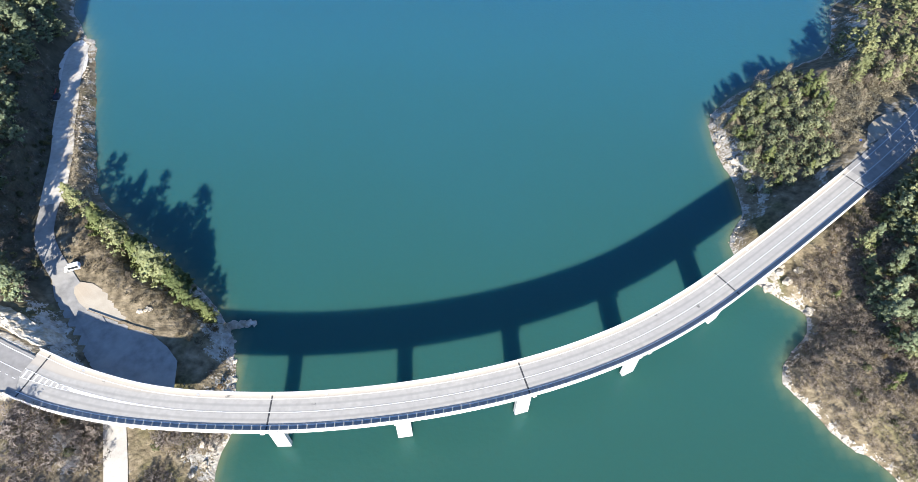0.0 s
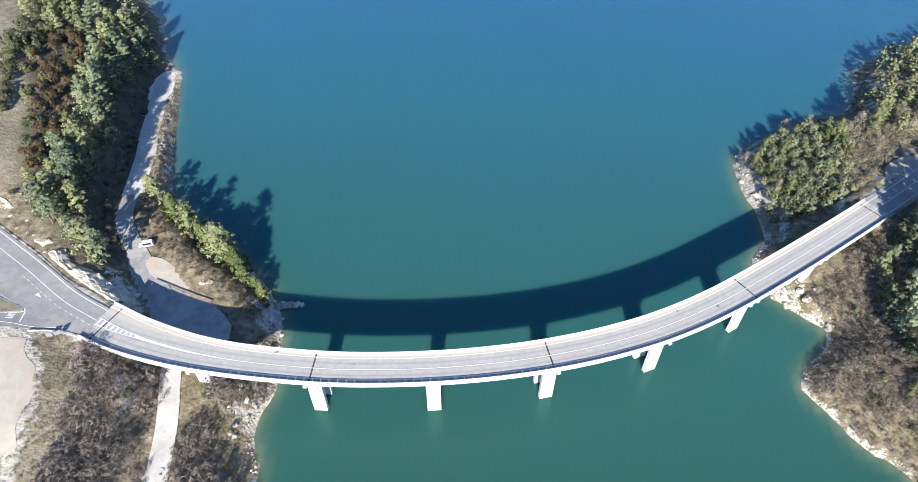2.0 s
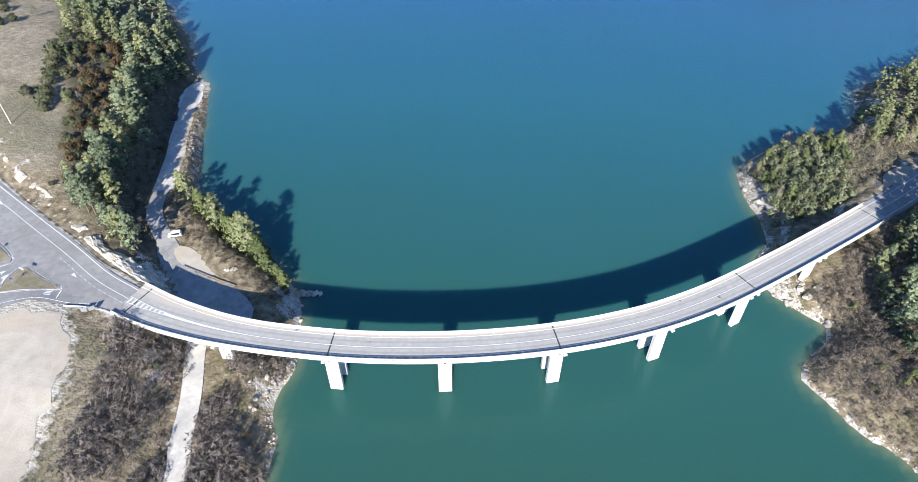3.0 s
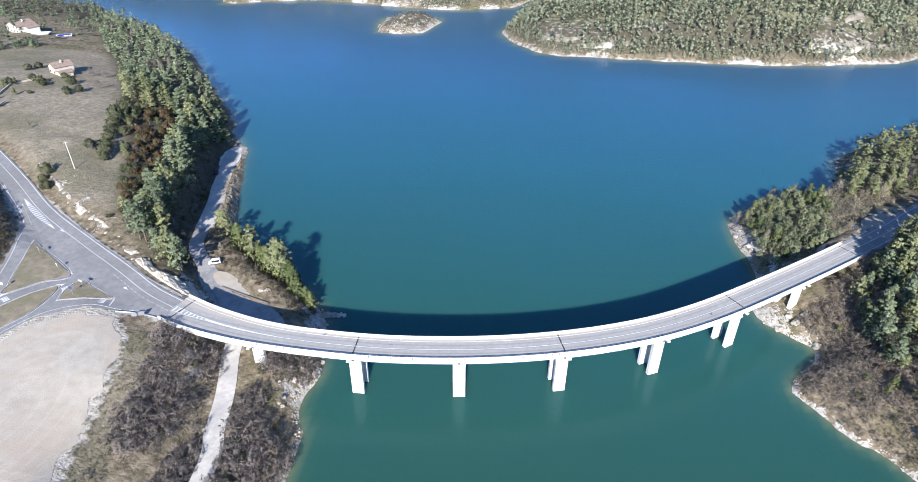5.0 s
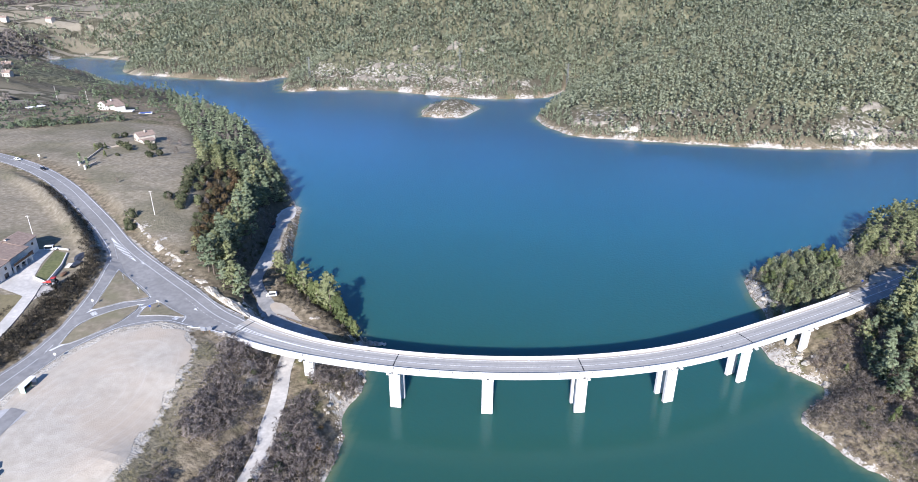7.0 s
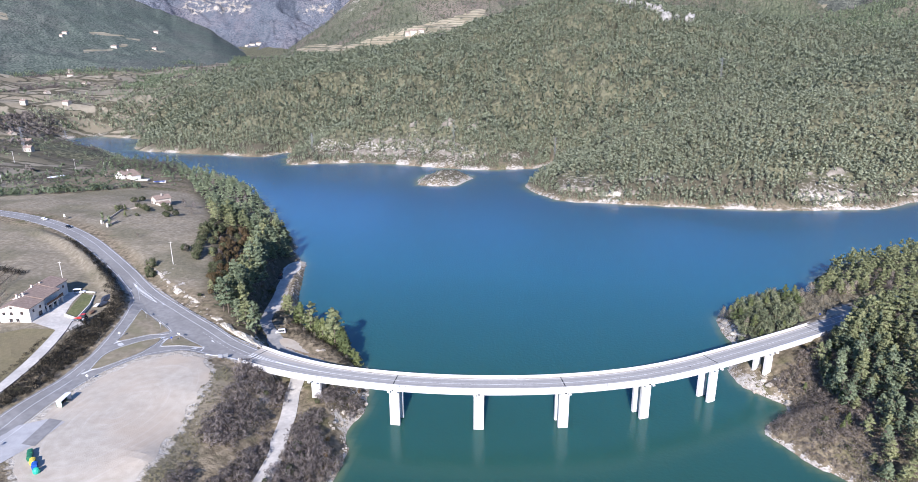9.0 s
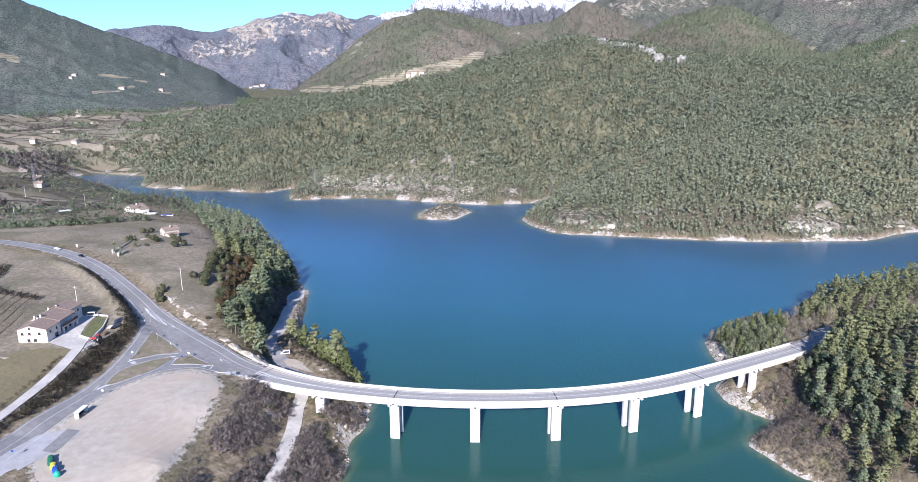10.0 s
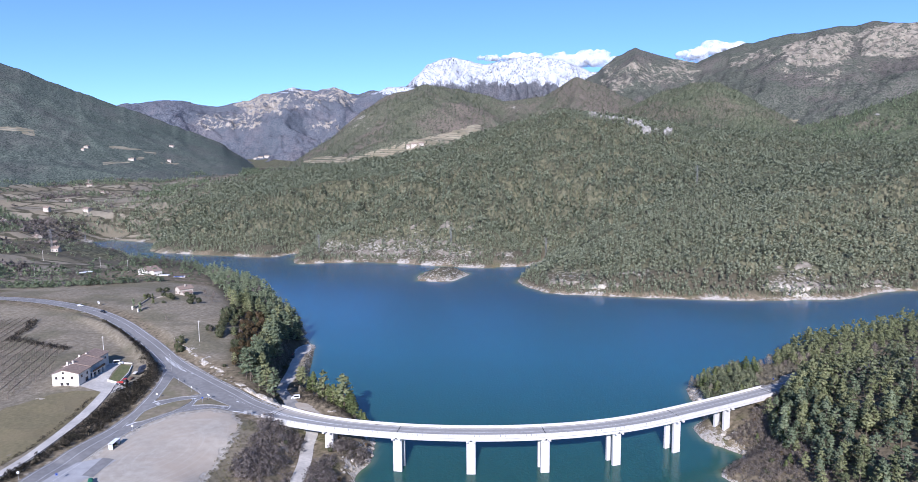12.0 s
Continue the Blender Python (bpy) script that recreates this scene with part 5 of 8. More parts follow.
def mass(name, kinds, x, y, sizes, label, category, rng, material=None, z=None, own=0.5):
    """One mesh of very many plants that nobody could count."""
    z = height(x, y) if z is None else z
    parts, turned = [], []
    n = len(x)
    pick = rng.integers(len(kinds), size=n)
    ang = rng.uniform(0, 2 * math.pi, n)
    for k, corners in enumerate(kinds):
        i = np.flatnonzero(pick == k)
        if not len(i):
            continue
        corners, nor = rounded(corners, own=own)
        c, s = np.cos(ang[i])[:, None], np.sin(ang[i])[:, None]
        q = sizes[i][:, None]
        X = (corners[None, :, 0] * c - corners[None, :, 1] * s) * q + x[i][:, None]
        Y = (corners[None, :, 0] * s + corners[None, :, 1] * c) * q + y[i][:, None]
        Z = corners[None, :, 2] * q * rng.uniform(0.85, 1.15, (len(i), 1)) + z[i][:, None]
        parts.append(np.stack([X, Y, Z], -1).reshape(-1, 3))
        turned.append(np.stack([nor[None, :, 0] * c - nor[None, :, 1] * s, nor[None, :, 0] * s + nor[None, :, 1] * c, np.broadcast_to(nor[None, :, 2], X.shape)], -1).reshape(-1, 3))
    ob = new(name, tri_mesh(name, np.concatenate(parts), material, np.concatenate(turned)))
    return tagged(ob, label, category, kind="stuff")


# pines along the western shore
ROW = [(-113, 117.5, 0.8), (-108, 114, 0.8), (-104, 109, 0.95), (-100, 108.5, 0.9), (-96.5, 103, 1.0), (-92, 101.5, 1.05), (-88.5, 97.5, 1.2), (-84, 96, 1.1), (-81, 92, 1.3), (-77.5, 90.5, 1.25), (-75, 87.5, 1.2), (-67.8, 83.3, 0.7), (-117, 121, 0.6), (-79, 96, 0.9), (-93, 106, 0.8)]
for k, (x, y, s) in enumerate(ROW):
    plant("young_pine" if k % 4 else "pine", x, y, s * 1.45, group="pines along the shore")
for x, y, s in ((-110, 118.5, 0.9), (-106, 113, 1.0), (-102, 113, 0.9), (-98, 107, 1.2), (-94, 104, 1.3), (-90, 102, 1.35), (-86, 99, 1.45), (-83, 97, 1.3), (-79.5, 94, 1.5), (-73, 86, 1.3), (-70.5, 85.2, 1.0)):
    plant("young_pine", x, y, s, group="pines along the shore")
for x, y, s, key in ((-63.5, 81, 0.45, "pale_bare_tree"), (-65.5, 79.5, 0.4, "rusty_oak"), (-69, 84.5, 0.45, "rusty_oak"), (-72, 81, 0.4, "bare_tree"), (-60.5, 63, 0.5, "rusty_oak"), (-63, 66, 0.4, "bare_tree"), (-90, 92, 0.4, "bare_tree"), (-97, 97, 0.4, "bare_tree"), (-109, 104, 0.5, "pale_bare_tree")):
    plant(key, x, y, s)
# the wood above the slipway
rng = np.random.default_rng(21)
far_kinds = [pine_crown(np.random.default_rng(300 + k), 9.8, 2.9, tufts=36, per=7, size=0.72, blunt=0.52) for k in range(10)]
x, y = scatter(WEST_WOOD, 4.4, rng)
from_track = distance_to(RUNS[2][0], x, y)
k = clear_of_roads(x, y, 1.0) & ((from_track > 8.5) | (y > 205)) & ((shore_gap(x, y) > 4) | (y < 190)) & (rng.random(len(x)) < np.where((from_track > 21) & (y < 205), 0.95, np.where(y > 215, 0.52, 0.68))) & (np.hypot(x + 196, y - 243) > 9)
x, y, from_track = x[k], y[k], from_track[k]
order = np.argsort(y)
x, y, from_track = x[order], y[order], from_track[order]
shrubby = (from_track > 17.5) & (y < 205)
near_count = 190
for i in range(min(near_count, len(x))):
    u = rng.random()
    if shrubby[i]:
        key, q = ("rusty_oak", rng.uniform(0.7, 1.15)) if u < 0.58 else (("evergreen_bush", rng.uniform(1.3, 2.1)) if u < 0.8 else (("bare_tree", rng.uniform(0.5, 0.75)) if u < 0.92 else ("pine", rng.uniform(0.6, 0.9))))
    else:
        key, q = ("pine" if u < 0.5 else "dark_pine", rng.uniform(0.9, 1.45)) if u < 0.93 else ("bare_tree", rng.uniform(0.6, 0.9))
    plant(key, x[i], y[i], float(q), group="trees of the slipway wood")
x, y = x[near_count:], y[near_count:]
leafy = rng.random(len(x)) < 0.8
mass("pine_wood", far_kinds[:6], x[leafy], y[leafy], rng.uniform(0.55, 1.2, leafy.sum()), "open pine wood along the shore", "woodland", rng, M["dark_pine"])
mass("bare_wood", [c for _, c, _, _ in KINDS["bare_tree"]], x[~leafy], y[~leafy], rng.uniform(0.6, 1.0, (~leafy).sum()), "leafless grey trees among the shore pines", "woodland", rng, M["twigs"])
for a, b, q, key in ((-155.5, 187, 0.95, "pine"), (-139, 149, 0.7, "evergreen_bush"), (-133, 122, 0.6, "evergreen_bush"), (-149, 172, 0.6, "bare_tree"), (-122, 101, 0.5, "bare_tree"), (-118, 97, 0.7, "evergreen_bush"), (-128, 112, 0.45, "bare_tree")):
    plant(key, a, b, q)

# the eastern woods
EAST_KNOLL = [(93, 126), (93, 160), (104, 173), (118, 182), (128, 176), (127, 162), (121, 150), (119, 141), (116, 132), (105, 124)]
EAST_SHORE_WOOD = [(136, 168), (142, 196), (156, 215), (168, 238), (210, 262), (260, 280), (300, 240), (230, 195), (175, 178), (152, 164)]
EAST_HILL = [(109, 99), (108, 88), (106, 72), (111, 54), (109, 36), (116, 5), (122, -25), (200, -25), (275, 60), (275, 160), (215, 168), (170, 150), (150, 132), (138, 122), (126, 112)]
rng = np.random.default_rng(22)
x, y = scatter(EAST_KNOLL, 3.3, rng)
k = clear_of_roads(x, y, 0.8) & (fbm(x, y, 0.11, 2, 12.0) > -0.55)
for a, b in zip(x[k], y[k]):
    plant("knoll_pine" if rng.random() < 0.85 else "young_pine", a, b, float(rng.uniform(0.6, 0.95)), group="young pines on the knoll")
for a, b, s in ((112.8, 183.5, 0.9), (120.5, 182.5, 0.85), (108, 178, 0.7), (91.5, 160, 1.0), (93, 155, 0.8), (96, 140, 0.6), (88, 112, 0.6)):
    plant("pale_bare_tree", a, b, s)
for a, b, s in ((132, 155, 0.55), (124, 139, 0.5), (120, 146, 0.6), (135, 176, 0.9), (147, 174, 1.15), (155, 177, 1.1), (140, 177, 0.9), (129, 171, 0.8), (148, 168, 0.9), (97, 141, 0.6), (104, 150, 0.55), (119, 135, 0.45), (130, 147, 0.45), (126, 160, 0.6), (137, 163, 0.5), (143, 169, 0.7)):
    plant("pale_bare_tree", a, b, s)
TURNOUT_SCRUB = [(115, 132), (120, 142), (121, 152), (125, 164), (131, 173), (145, 180), (162, 178), (152, 164), (142, 161), (134, 150), (125, 139)]
x, y = scatter(TURNOUT_SCRUB, 1.7, rng)
brush = [c for _, c, _, _ in KINDS["bare_shrub"]]
mass("turnout_scrub", brush, x, y, rng.uniform(0.5, 1.15, len(x)), "pale straw-coloured scrub round the turnout", "scrub", rng, M["pale_twigs"])
EAST_END = [(92, 97), (100, 103), (110, 110), (124, 121), (131, 122), (127, 102), (120, 92), (110, 89), (99, 88)]
x, y = scatter(EAST_END, 1.8, rng)
k = clear_of_roads(x, y, 0.5)
mass("bridgehead_scrub", brush, x[k], y[k], rng.uniform(0.5, 1.2, k.sum()), "leafless scrub under the bridge's end", "scrub", rng, M["twigs"])
for a, b, q, key in ((123, 113.5, 0.75, "young_pine"), (128, 116, 0.85, "young_pine"), (131.5, 119, 0.8, "pine"), (119, 107, 0.7, "young_pine"), (126, 108, 0.8, "pine"), (115, 99, 0.6, "young_pine"), (112, 92, 0.55, "pine"), (122, 99, 0.8, "pine"), (97.5, 97, 0.35, "pale_bare_tree"), (103, 97, 0.4, "pale_bare_tree"), (106, 100, 0.4, "rusty_oak"), (100, 92, 0.4, "pale_bare_tree"), (109, 104, 0.45, "bare_tree"), (93, 104, 0.35, "pale_bare_tree"), (108, 86, 0.6, "evergreen_bush"), (104, 76, 0.6, "evergreen_bush"), (111, 79, 0.7, "young_pine"), (100, 58, 0.6, "evergreen_bush"), (106, 60, 0.5, "young_pine"), (109, 45, 0.5, "pine"), (107, 68, 0.5, "rusty_oak"), (111, 94, 0.65, "pine"), (113, 85, 0.8, "pine"), (110, 73, 0.75, "young_pine"), (109.5, 80, 0.6, "dark_pine"), (116, 90, 0.8, "young_pine"), (112, 67, 0.7, "pine"), (108, 62, 0.6, "young_pine"), (111, 55, 0.7, "pine"), (115, 76, 0.9, "dark_pine"), (113, 48, 0.7, "dark_pine"), (110, 40, 0.6, "pine"), (104, 88, 0.5, "young_pine"), (120, 84, 0.9, "pine"), (117, 62, 0.85, "dark_pine"), (113, 36, 0.7, "pine"), (103, 66, 0.7, "evergreen_bush"), (99, 60, 0.6, "evergreen_bush"), (105, 52, 0.7, "evergreen_bush")):
    plant(key, a, b, q)
for a, b, q in ((121, 111, 0.75), (124.5, 110, 1.1), (119.5, 103.5, 0.8), (125, 104, 1.25), (130, 112.5, 1.35), (126.5, 115.5, 0.95), (131.5, 120, 1.3), (137, 124, 1.4), (143, 128.5, 1.4), (149.5, 133, 1.4), (156, 137.5, 1.3), (134, 114, 1.4), (141, 118.5, 1.4), (148, 123, 1.35), (128, 108.5, 1.25), (155, 129, 1.3), (163, 143, 1.3), (170, 148, 1.3), (161, 133, 1.35), (168, 138, 1.35)):
    plant("pine", a, b, q, group="tall pines beside the road")
x, y = scatter(EAST_SHORE_WOOD, 5.0, rng)
k = clear_of_roads(x, y, 1.0)
x, y = x[k], y[k]
for a, b in list(zip(x, y))[:45]:
    plant("pine" if rng.random() < 0.7 else "bare_tree", a, b, float(rng.uniform(0.7, 1.0)), group="pines of the eastern shore")
mass("shore_wood", far_kinds[5:9], x[45:], y[45:], rng.uniform(0.7, 1.0, max(len(x) - 45, 0)), "pine wood on the far side of the road", "woodland", rng, M["pine"])
x, y = scatter(EAST_HILL, 4.9, rng)
k = clear_of_roads(x, y, 1.2) & (fbm(x, y, 0.07, 2, 3.0) > -0.36)
x, y = x[k], y[k]
order = np.argsort(np.hypot(x - 115, y - 70))
x, y = x[order], y[order]
low = x < 116
for i in range(min(140, len(x))):
    key = "bare_tree" if low[i] and rng.random() < 0.35 else ("pine" if rng.random() < 0.55 else "dark_pine")
    plant(key, x[i], y[i], float(rng.uniform(0.7, 1.1)) * (0.65 if key == "bare_tree" else 1), group="pines of the eastern hill")
leafless = rng.random(len(x)) < 0.13
leafless[:140] = False
mass("leafless_hill_trees", [c for _, c, _, _ in KINDS["bare_tree"]], x[leafless], y[leafless], rng.uniform(0.7, 1.1, leafless.sum()), "leafless brown trees among the hill pines", "woodland", rng, M["twigs"])
leafless[:140] = True
mass("hill_wood", far_kinds, x[~leafless], y[~leafless], rng.uniform(0.65, 1.2, (~leafless).sum()), "dense pine wood climbing the eastern hill", "woodland", rng, M["hill_pine"])

# far woods over the north side of the lake
rng = np.random.default_rng(23)
def conifer(seed, tiers, per, size):
    """Leaf corners of one small pine."""
    r = np.random.default_rng(seed)
    h, w0 = r.uniform(8, 10.5), r.uniform(2.4, 3.2)
    t = np.linspace(0.24, 0.94, tiers) + r.normal(0, 0.02, tiers)
    a = np.arange(tiers) * 2.4 + r.uniform(0, 6)
    w = w0 * np.clip(1 - t, 0, 1) ** 0.6 * r.uniform(0.45, 0.8, tiers)
    return flakes(np.stack([w * np.cos(a), w * np.sin(a), h * t], 1), np.full(tiers, 0.8), per, size, r)


SMALL = [conifer(900 + k, 6, 2, 2.2) for k in range(8)]
FINE = [conifer(930 + k, 12, 2, 1.55) for k in range(8)]
NORTH_WOOD = [(-800, 840), (-705, 780), (-655, 746), (-600, 655), (-520, 637), (-430, 625), (-362, 664), (-318, 570), (-214, 594), (-100, 570), (-20, 590), (0, 620), (-22, 476), (8, 424), (60, 415), (134, 412), (240, 423), (330, 470), (520, 480), (760, 620), (760, 1250), (450, 1420), (-300, 1420), (-740, 1250)]
x, y = scatter(NORTH_WOOD, 5.1, rng)
bald = np.zeros(x.shape)
for cx, cy, cr in ROCK_SPOTS:
    bald += (1.1 if cy > 570 else 0.9) * np.exp(-((x - cx) ** 2 + (y - cy) ** 2) / (0.95 * cr) ** 2)
gap_n = shore_gap(x, y)
k = (gap_n > 2.5) & (rng.random(len(x)) < 0.72 + gap_n / 260) & (bald * rng.uniform(0.3, 1.5, len(x)) + 0.45 * fbm(x, y, 0.03, 3, 6.0) + 0.2 * fbm(x, y, 0.1, 2, 16.0) < 0.56) & ~inside(HILL_TERRACES, x, y)
x, y = x[k], y[k]
near = y < 680
thin = near | (rng.random(len(x)) < 0.85)
q = rng.uniform(0.6, 1.2, len(x)) * (1 + 0.2 * fbm(x, y, 0.015, 2, 61.0))
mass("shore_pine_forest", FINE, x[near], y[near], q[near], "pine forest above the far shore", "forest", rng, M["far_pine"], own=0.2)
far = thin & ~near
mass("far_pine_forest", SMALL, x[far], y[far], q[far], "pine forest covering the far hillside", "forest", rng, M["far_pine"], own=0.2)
x, y = rng.uniform(-720, 360, 70000), rng.uniform(400, 800, 70000)
gap_n = shore_gap(x, y)
k = (gap_n > 2.2) & (gap_n < 15) & (fbm(x, y, 0.04, 2, 77.0) > -0.35) & ~inside(ISLET, x, y) & (rng.random(len(x)) < 0.7)
mass("far_shore_scrub", FINE, x[k], y[k], rng.uniform(0.22, 0.6, k.sum()), "low pines and scrub along the far shore", "scrub", rng, M["far_pine"], own=0.2)
x, y = scatter(ISLET, 7, rng)
mass("islet_scrub", [KINDS["evergreen_bush"][0][1][:600]], x, y, rng.uniform(0.4, 0.8, len(x)), "low scrub on the rocky islet", "scrub", rng, M["dark_pine"])

# scrub on the banks
rng = np.random.default_rng(24)
SHRUBS = [c for _, c, _, _ in KINDS["bare_shrub"]]
LOW_BANK = [(-101, 52), (-97, 30), (-94, 0), (-90, -50), (-52, -50), (-54, 20), (-58, 58), (-67, 58), (-72, 52), (-88, 53)]
x, y = scatter(LOW_BANK, 1.95, rng)
slope_grass = smooth01(distance_to(LOT, x, y, closed=True), 4.0, 11.0) * smooth01(np.abs(x + 80 - 0.12 * (y - 30)), 0.5, 3.5)
k = clear_of_roads(x, y, 0.6, 0.0) & (fbm(x, y, 0.06, 2, 1.0) > -0.4) & (rng.random(len(x)) < 0.12 + 0.88 * slope_grass)
mass("bank_scrub", SHRUBS, x[k], y[k], rng.uniform(0.5, 1.05, k.sum()) * (0.75 + 0.75 * slope_grass[k]) * (1.2 + 0.6 * fbm(x[k], y[k], 0.12, 2, 9.0)), "leafless brown scrub on the bank", "scrub", rng, M["dark_twigs"])
for a, b, s, key in ((-72, 36, 0.7, "evergreen_bush"), (-88, 44, 0.9, "evergreen_bush"), (-67, 22, 1.0, "evergreen_bush"), (-60, 30, 0.5, "rusty_oak"), (-86, 26, 0.8, "evergreen_bush"), (-70, 46, 0.8, "evergreen_bush"), (-64, 10, 1.1, "evergreen_bush"), (-91, 50, 0.6, "evergreen_bush"), (-66, 33, 0.55, "bare_tree"), (-62, 24, 0.6, "bare_tree"), (-68, 14, 0.65, "bare_tree"), (-61, 8, 0.6, "bare_tree"), (-65, 0, 0.7, "bare_tree"), (-58, 14, 0.5, "bare_tree"), (-67, 41, 0.45, "bare_tree"), (-62, 38, 0.4, "pale_bare_tree"), (-57.5, 22, 0.55, "rusty_oak"), (-64, 18, 0.9, "evergreen_bush"), (-59, -6, 0.6, "bare_tree"), (-69, 4, 0.9, "evergreen_bush")):
    plant(key, a, b, s)
EAST_BANK = [(87, 71), (97, 82), (112, 86), (119, 60), (115, 28), (103, 44), (90, 56), (86, 63)]
x, y = scatter(EAST_BANK, 1.8, rng)
x2, y2 = scatter([(100, 82), (99, 95), (112, 99), (122, 90), (126, 78), (118, 66), (108, 64)], 2.0, rng)
x, y = np.r_[x, x2], np.r_[y, y2]
k = clear_of_roads(x, y, 0.6)
mass("shore_scrub", SHRUBS, x[k], y[k], rng.uniform(0.6, 1.1, k.sum()), "leafless grey-brown scrub above the shore", "scrub", rng, M["twigs"])
ROADSIDE = [(-158, -40), (-160.5, 5), (-166.5, 32), (-175, 58), (-178, 80), (-186, 95), (-184, 97), (-172.5, 84), (-165, 63), (-159.5, 44), (-157, 26), (-157.3, 5), (-155, -40)]
LANE_EDGE = [(-165.5, -40), (-169, 6), (-176, 33), (-182.5, 50), (-180, 51.5), (-174, 33), (-167.3, 6), (-163.5, -40)]
x, y = scatter(LANE_EDGE, 1.3, rng)
mass("lane_edge_scrub", SHRUBS, x, y, rng.uniform(0.25, 0.5, len(x)), "dark scrub on the stony bank of the farm lane", "scrub", rng, M["scrub"])
x, y = scatter(ROADSIDE, 1.5, rng)
k = ~inside(JUNCTION, x, y)
HEDGES = SHRUBS + [c[:900] * np.array([0.8, 0.8, 0.85]) for _, c, _, _ in KINDS["evergreen_bush"]]
mass("roadside_hedge", HEDGES, x[k], y[k], rng.uniform(0.5, 1.0, k.sum()), "dark leafless hedge on the road embankment", "hedge", rng, M["scrub"])
UPPER_HEDGE = [(-184, 97), (-206, 119), (-232, 138), (-255, 152), (-258, 148), (-232, 132), (-208, 112), (-188, 92)]
x, y = scatter(UPPER_HEDGE, 1.7, rng)
mass("embankment_hedge", HEDGES, x, y, rng.uniform(0.4, 0.8, len(x)), "dark hedge along the bend's embankment", "hedge", rng, M["scrub"])
SLIP_BANK = [(-118, 112), (-112, 120), (-120, 134), (-132, 165), (-142, 200), (-140, 178), (-131, 150), (-123, 128)]
x, y = scatter(SLIP_BANK, 1.7, rng)
k = clear_of_roads(x, y, 0.2)
mass("slipway_scrub", SHRUBS, x[k], y[k], rng.uniform(0.35, 0.85, k.sum()), "low straw-coloured scrub beside the slipway", "scrub", rng, M["pale_twigs"])
TERRACE = [(-108, 98), (-90, 86), (-80, 80), (-68, 72), (-64, 80), (-76, 88), (-95, 104), (-110, 114)]
x, y = scatter(TERRACE, 1.8, rng)
k = clear_of_roads(x, y, 0.4)
mass("terrace_scrub", SHRUBS, x[k], y[k], rng.uniform(0.3, 0.65, k.sum()), "dry low scrub on the shore terrace", "scrub", rng, M["scrub"])

SHADE_SLOPE = [(-112, 82), (-118, 98), (-126, 108), (-131, 126), (-137, 148), (-145, 172), (-154, 196), (-162, 190), (-152, 165), (-145, 140), (-139, 116), (-128, 92)]
x, y = scatter(SHADE_SLOPE, 2.1, rng)
k = clear_of_roads(x, y, 0.8) & (fbm(x, y, 0.1, 2, 83.0) > -0.25)
leafy = rng.random(len(x)) < 0.35
mass("slope_undergrowth", SHRUBS, x[k & ~leafy], y[k & ~leafy], rng.uniform(0.4, 0.9, (k & ~leafy).sum()), "leafless undergrowth on the shaded slope", "scrub", rng, M["twigs"])
mass("slope_evergreens", [c[:1200] for _, c, _, _ in KINDS["evergreen_bush"]], x[k & leafy], y[k & leafy], rng.uniform(0.3, 0.75, (k & leafy).sum()), "small evergreen bushes on the shaded slope", "bushes", rng, M["holm"])
# tufts and low bushes between the lot and the bank
x, y = scatter(LOT_SLOPE, 1.6, rng)
k = clear_of_roads(x, y, 0.5, 0.0) & (fbm(x, y, 0.15, 2, 85.0) > 0.0)
mass("slope_tufts", [c[:660] for c in SHRUBS], x[k], y[k], rng.uniform(0.18, 0.45, k.sum()), "dry grass tufts and low weeds below the lot", "grass", rng, M["tuft"])

# meadow bushes and hedgerows
for a, b, s in ((-185, 119, 1.5), (-190, 124, 1.3), (-176, 143, 1.6), (-178, 147, 1.8), (-181, 153, 1.9), (-184, 160, 2.0), (-187, 167, 2.0), (-190, 173, 2.2), (-193, 180, 2.2), (-196, 187, 2.0), (-233, 212, 1.5), (-240, 211, 1.3), (-262, 221, 1.6), (-270, 226, 1.6), (-276, 216, 1.3), (-246, 224, 1.7), (-254, 231, 1.5), (-150, 104, 0.8), (-255, 204, 1.0), (-257, 217, 1.2), (-287, 244, 1.6), (-236, 207, 1.2), (-191, 128, 1.6), (-188, 152, 1.7), (-199, 190, 2.2), (-203, 203, 2.0), (-285, 250, 1.5)):
    plant("evergreen_bush", a, b, s, group="meadow bushes")
for a, b, q, key in ((-275, 211, 0.7, "young_pine"), (-273, 217, 0.6, "young_pine"), (-261, 201, 0.6, "young_pine"), (-247, 242, 0.8, "bare_tree"), (-241, 244, 0.7, "bare_tree"), (-229, 222, 0.7, "bare_tree"), (-217, 233, 0.8, "bare_tree"), (-226, 238, 0.8, "bare_tree"), (-224, 163, 0.4, "bare_tree"), (-195, 129, 0.55, "bare_tree"), (-186, 150, 0.6, "bare_tree"), (-210, 222, 0.8, "bare_tree"), (-262, 246, 0.7, "bare_tree")):
    plant(key, a, b, q)
for a, b in ((-264.2, 186), (-255.5, 180.8)):
    plant("cypress", a, b, 1.0, group="pair of cypresses")
HEDGEROW = [(-480, 205), (-430, 228), (-390, 240), (-355, 256), (-330, 288), (-318, 300), (-326, 306), (-345, 290), (-365, 268), (-395, 254), (-435, 242), (-480, 222)]
x, y = scatter(HEDGEROW, 4.2, rng)
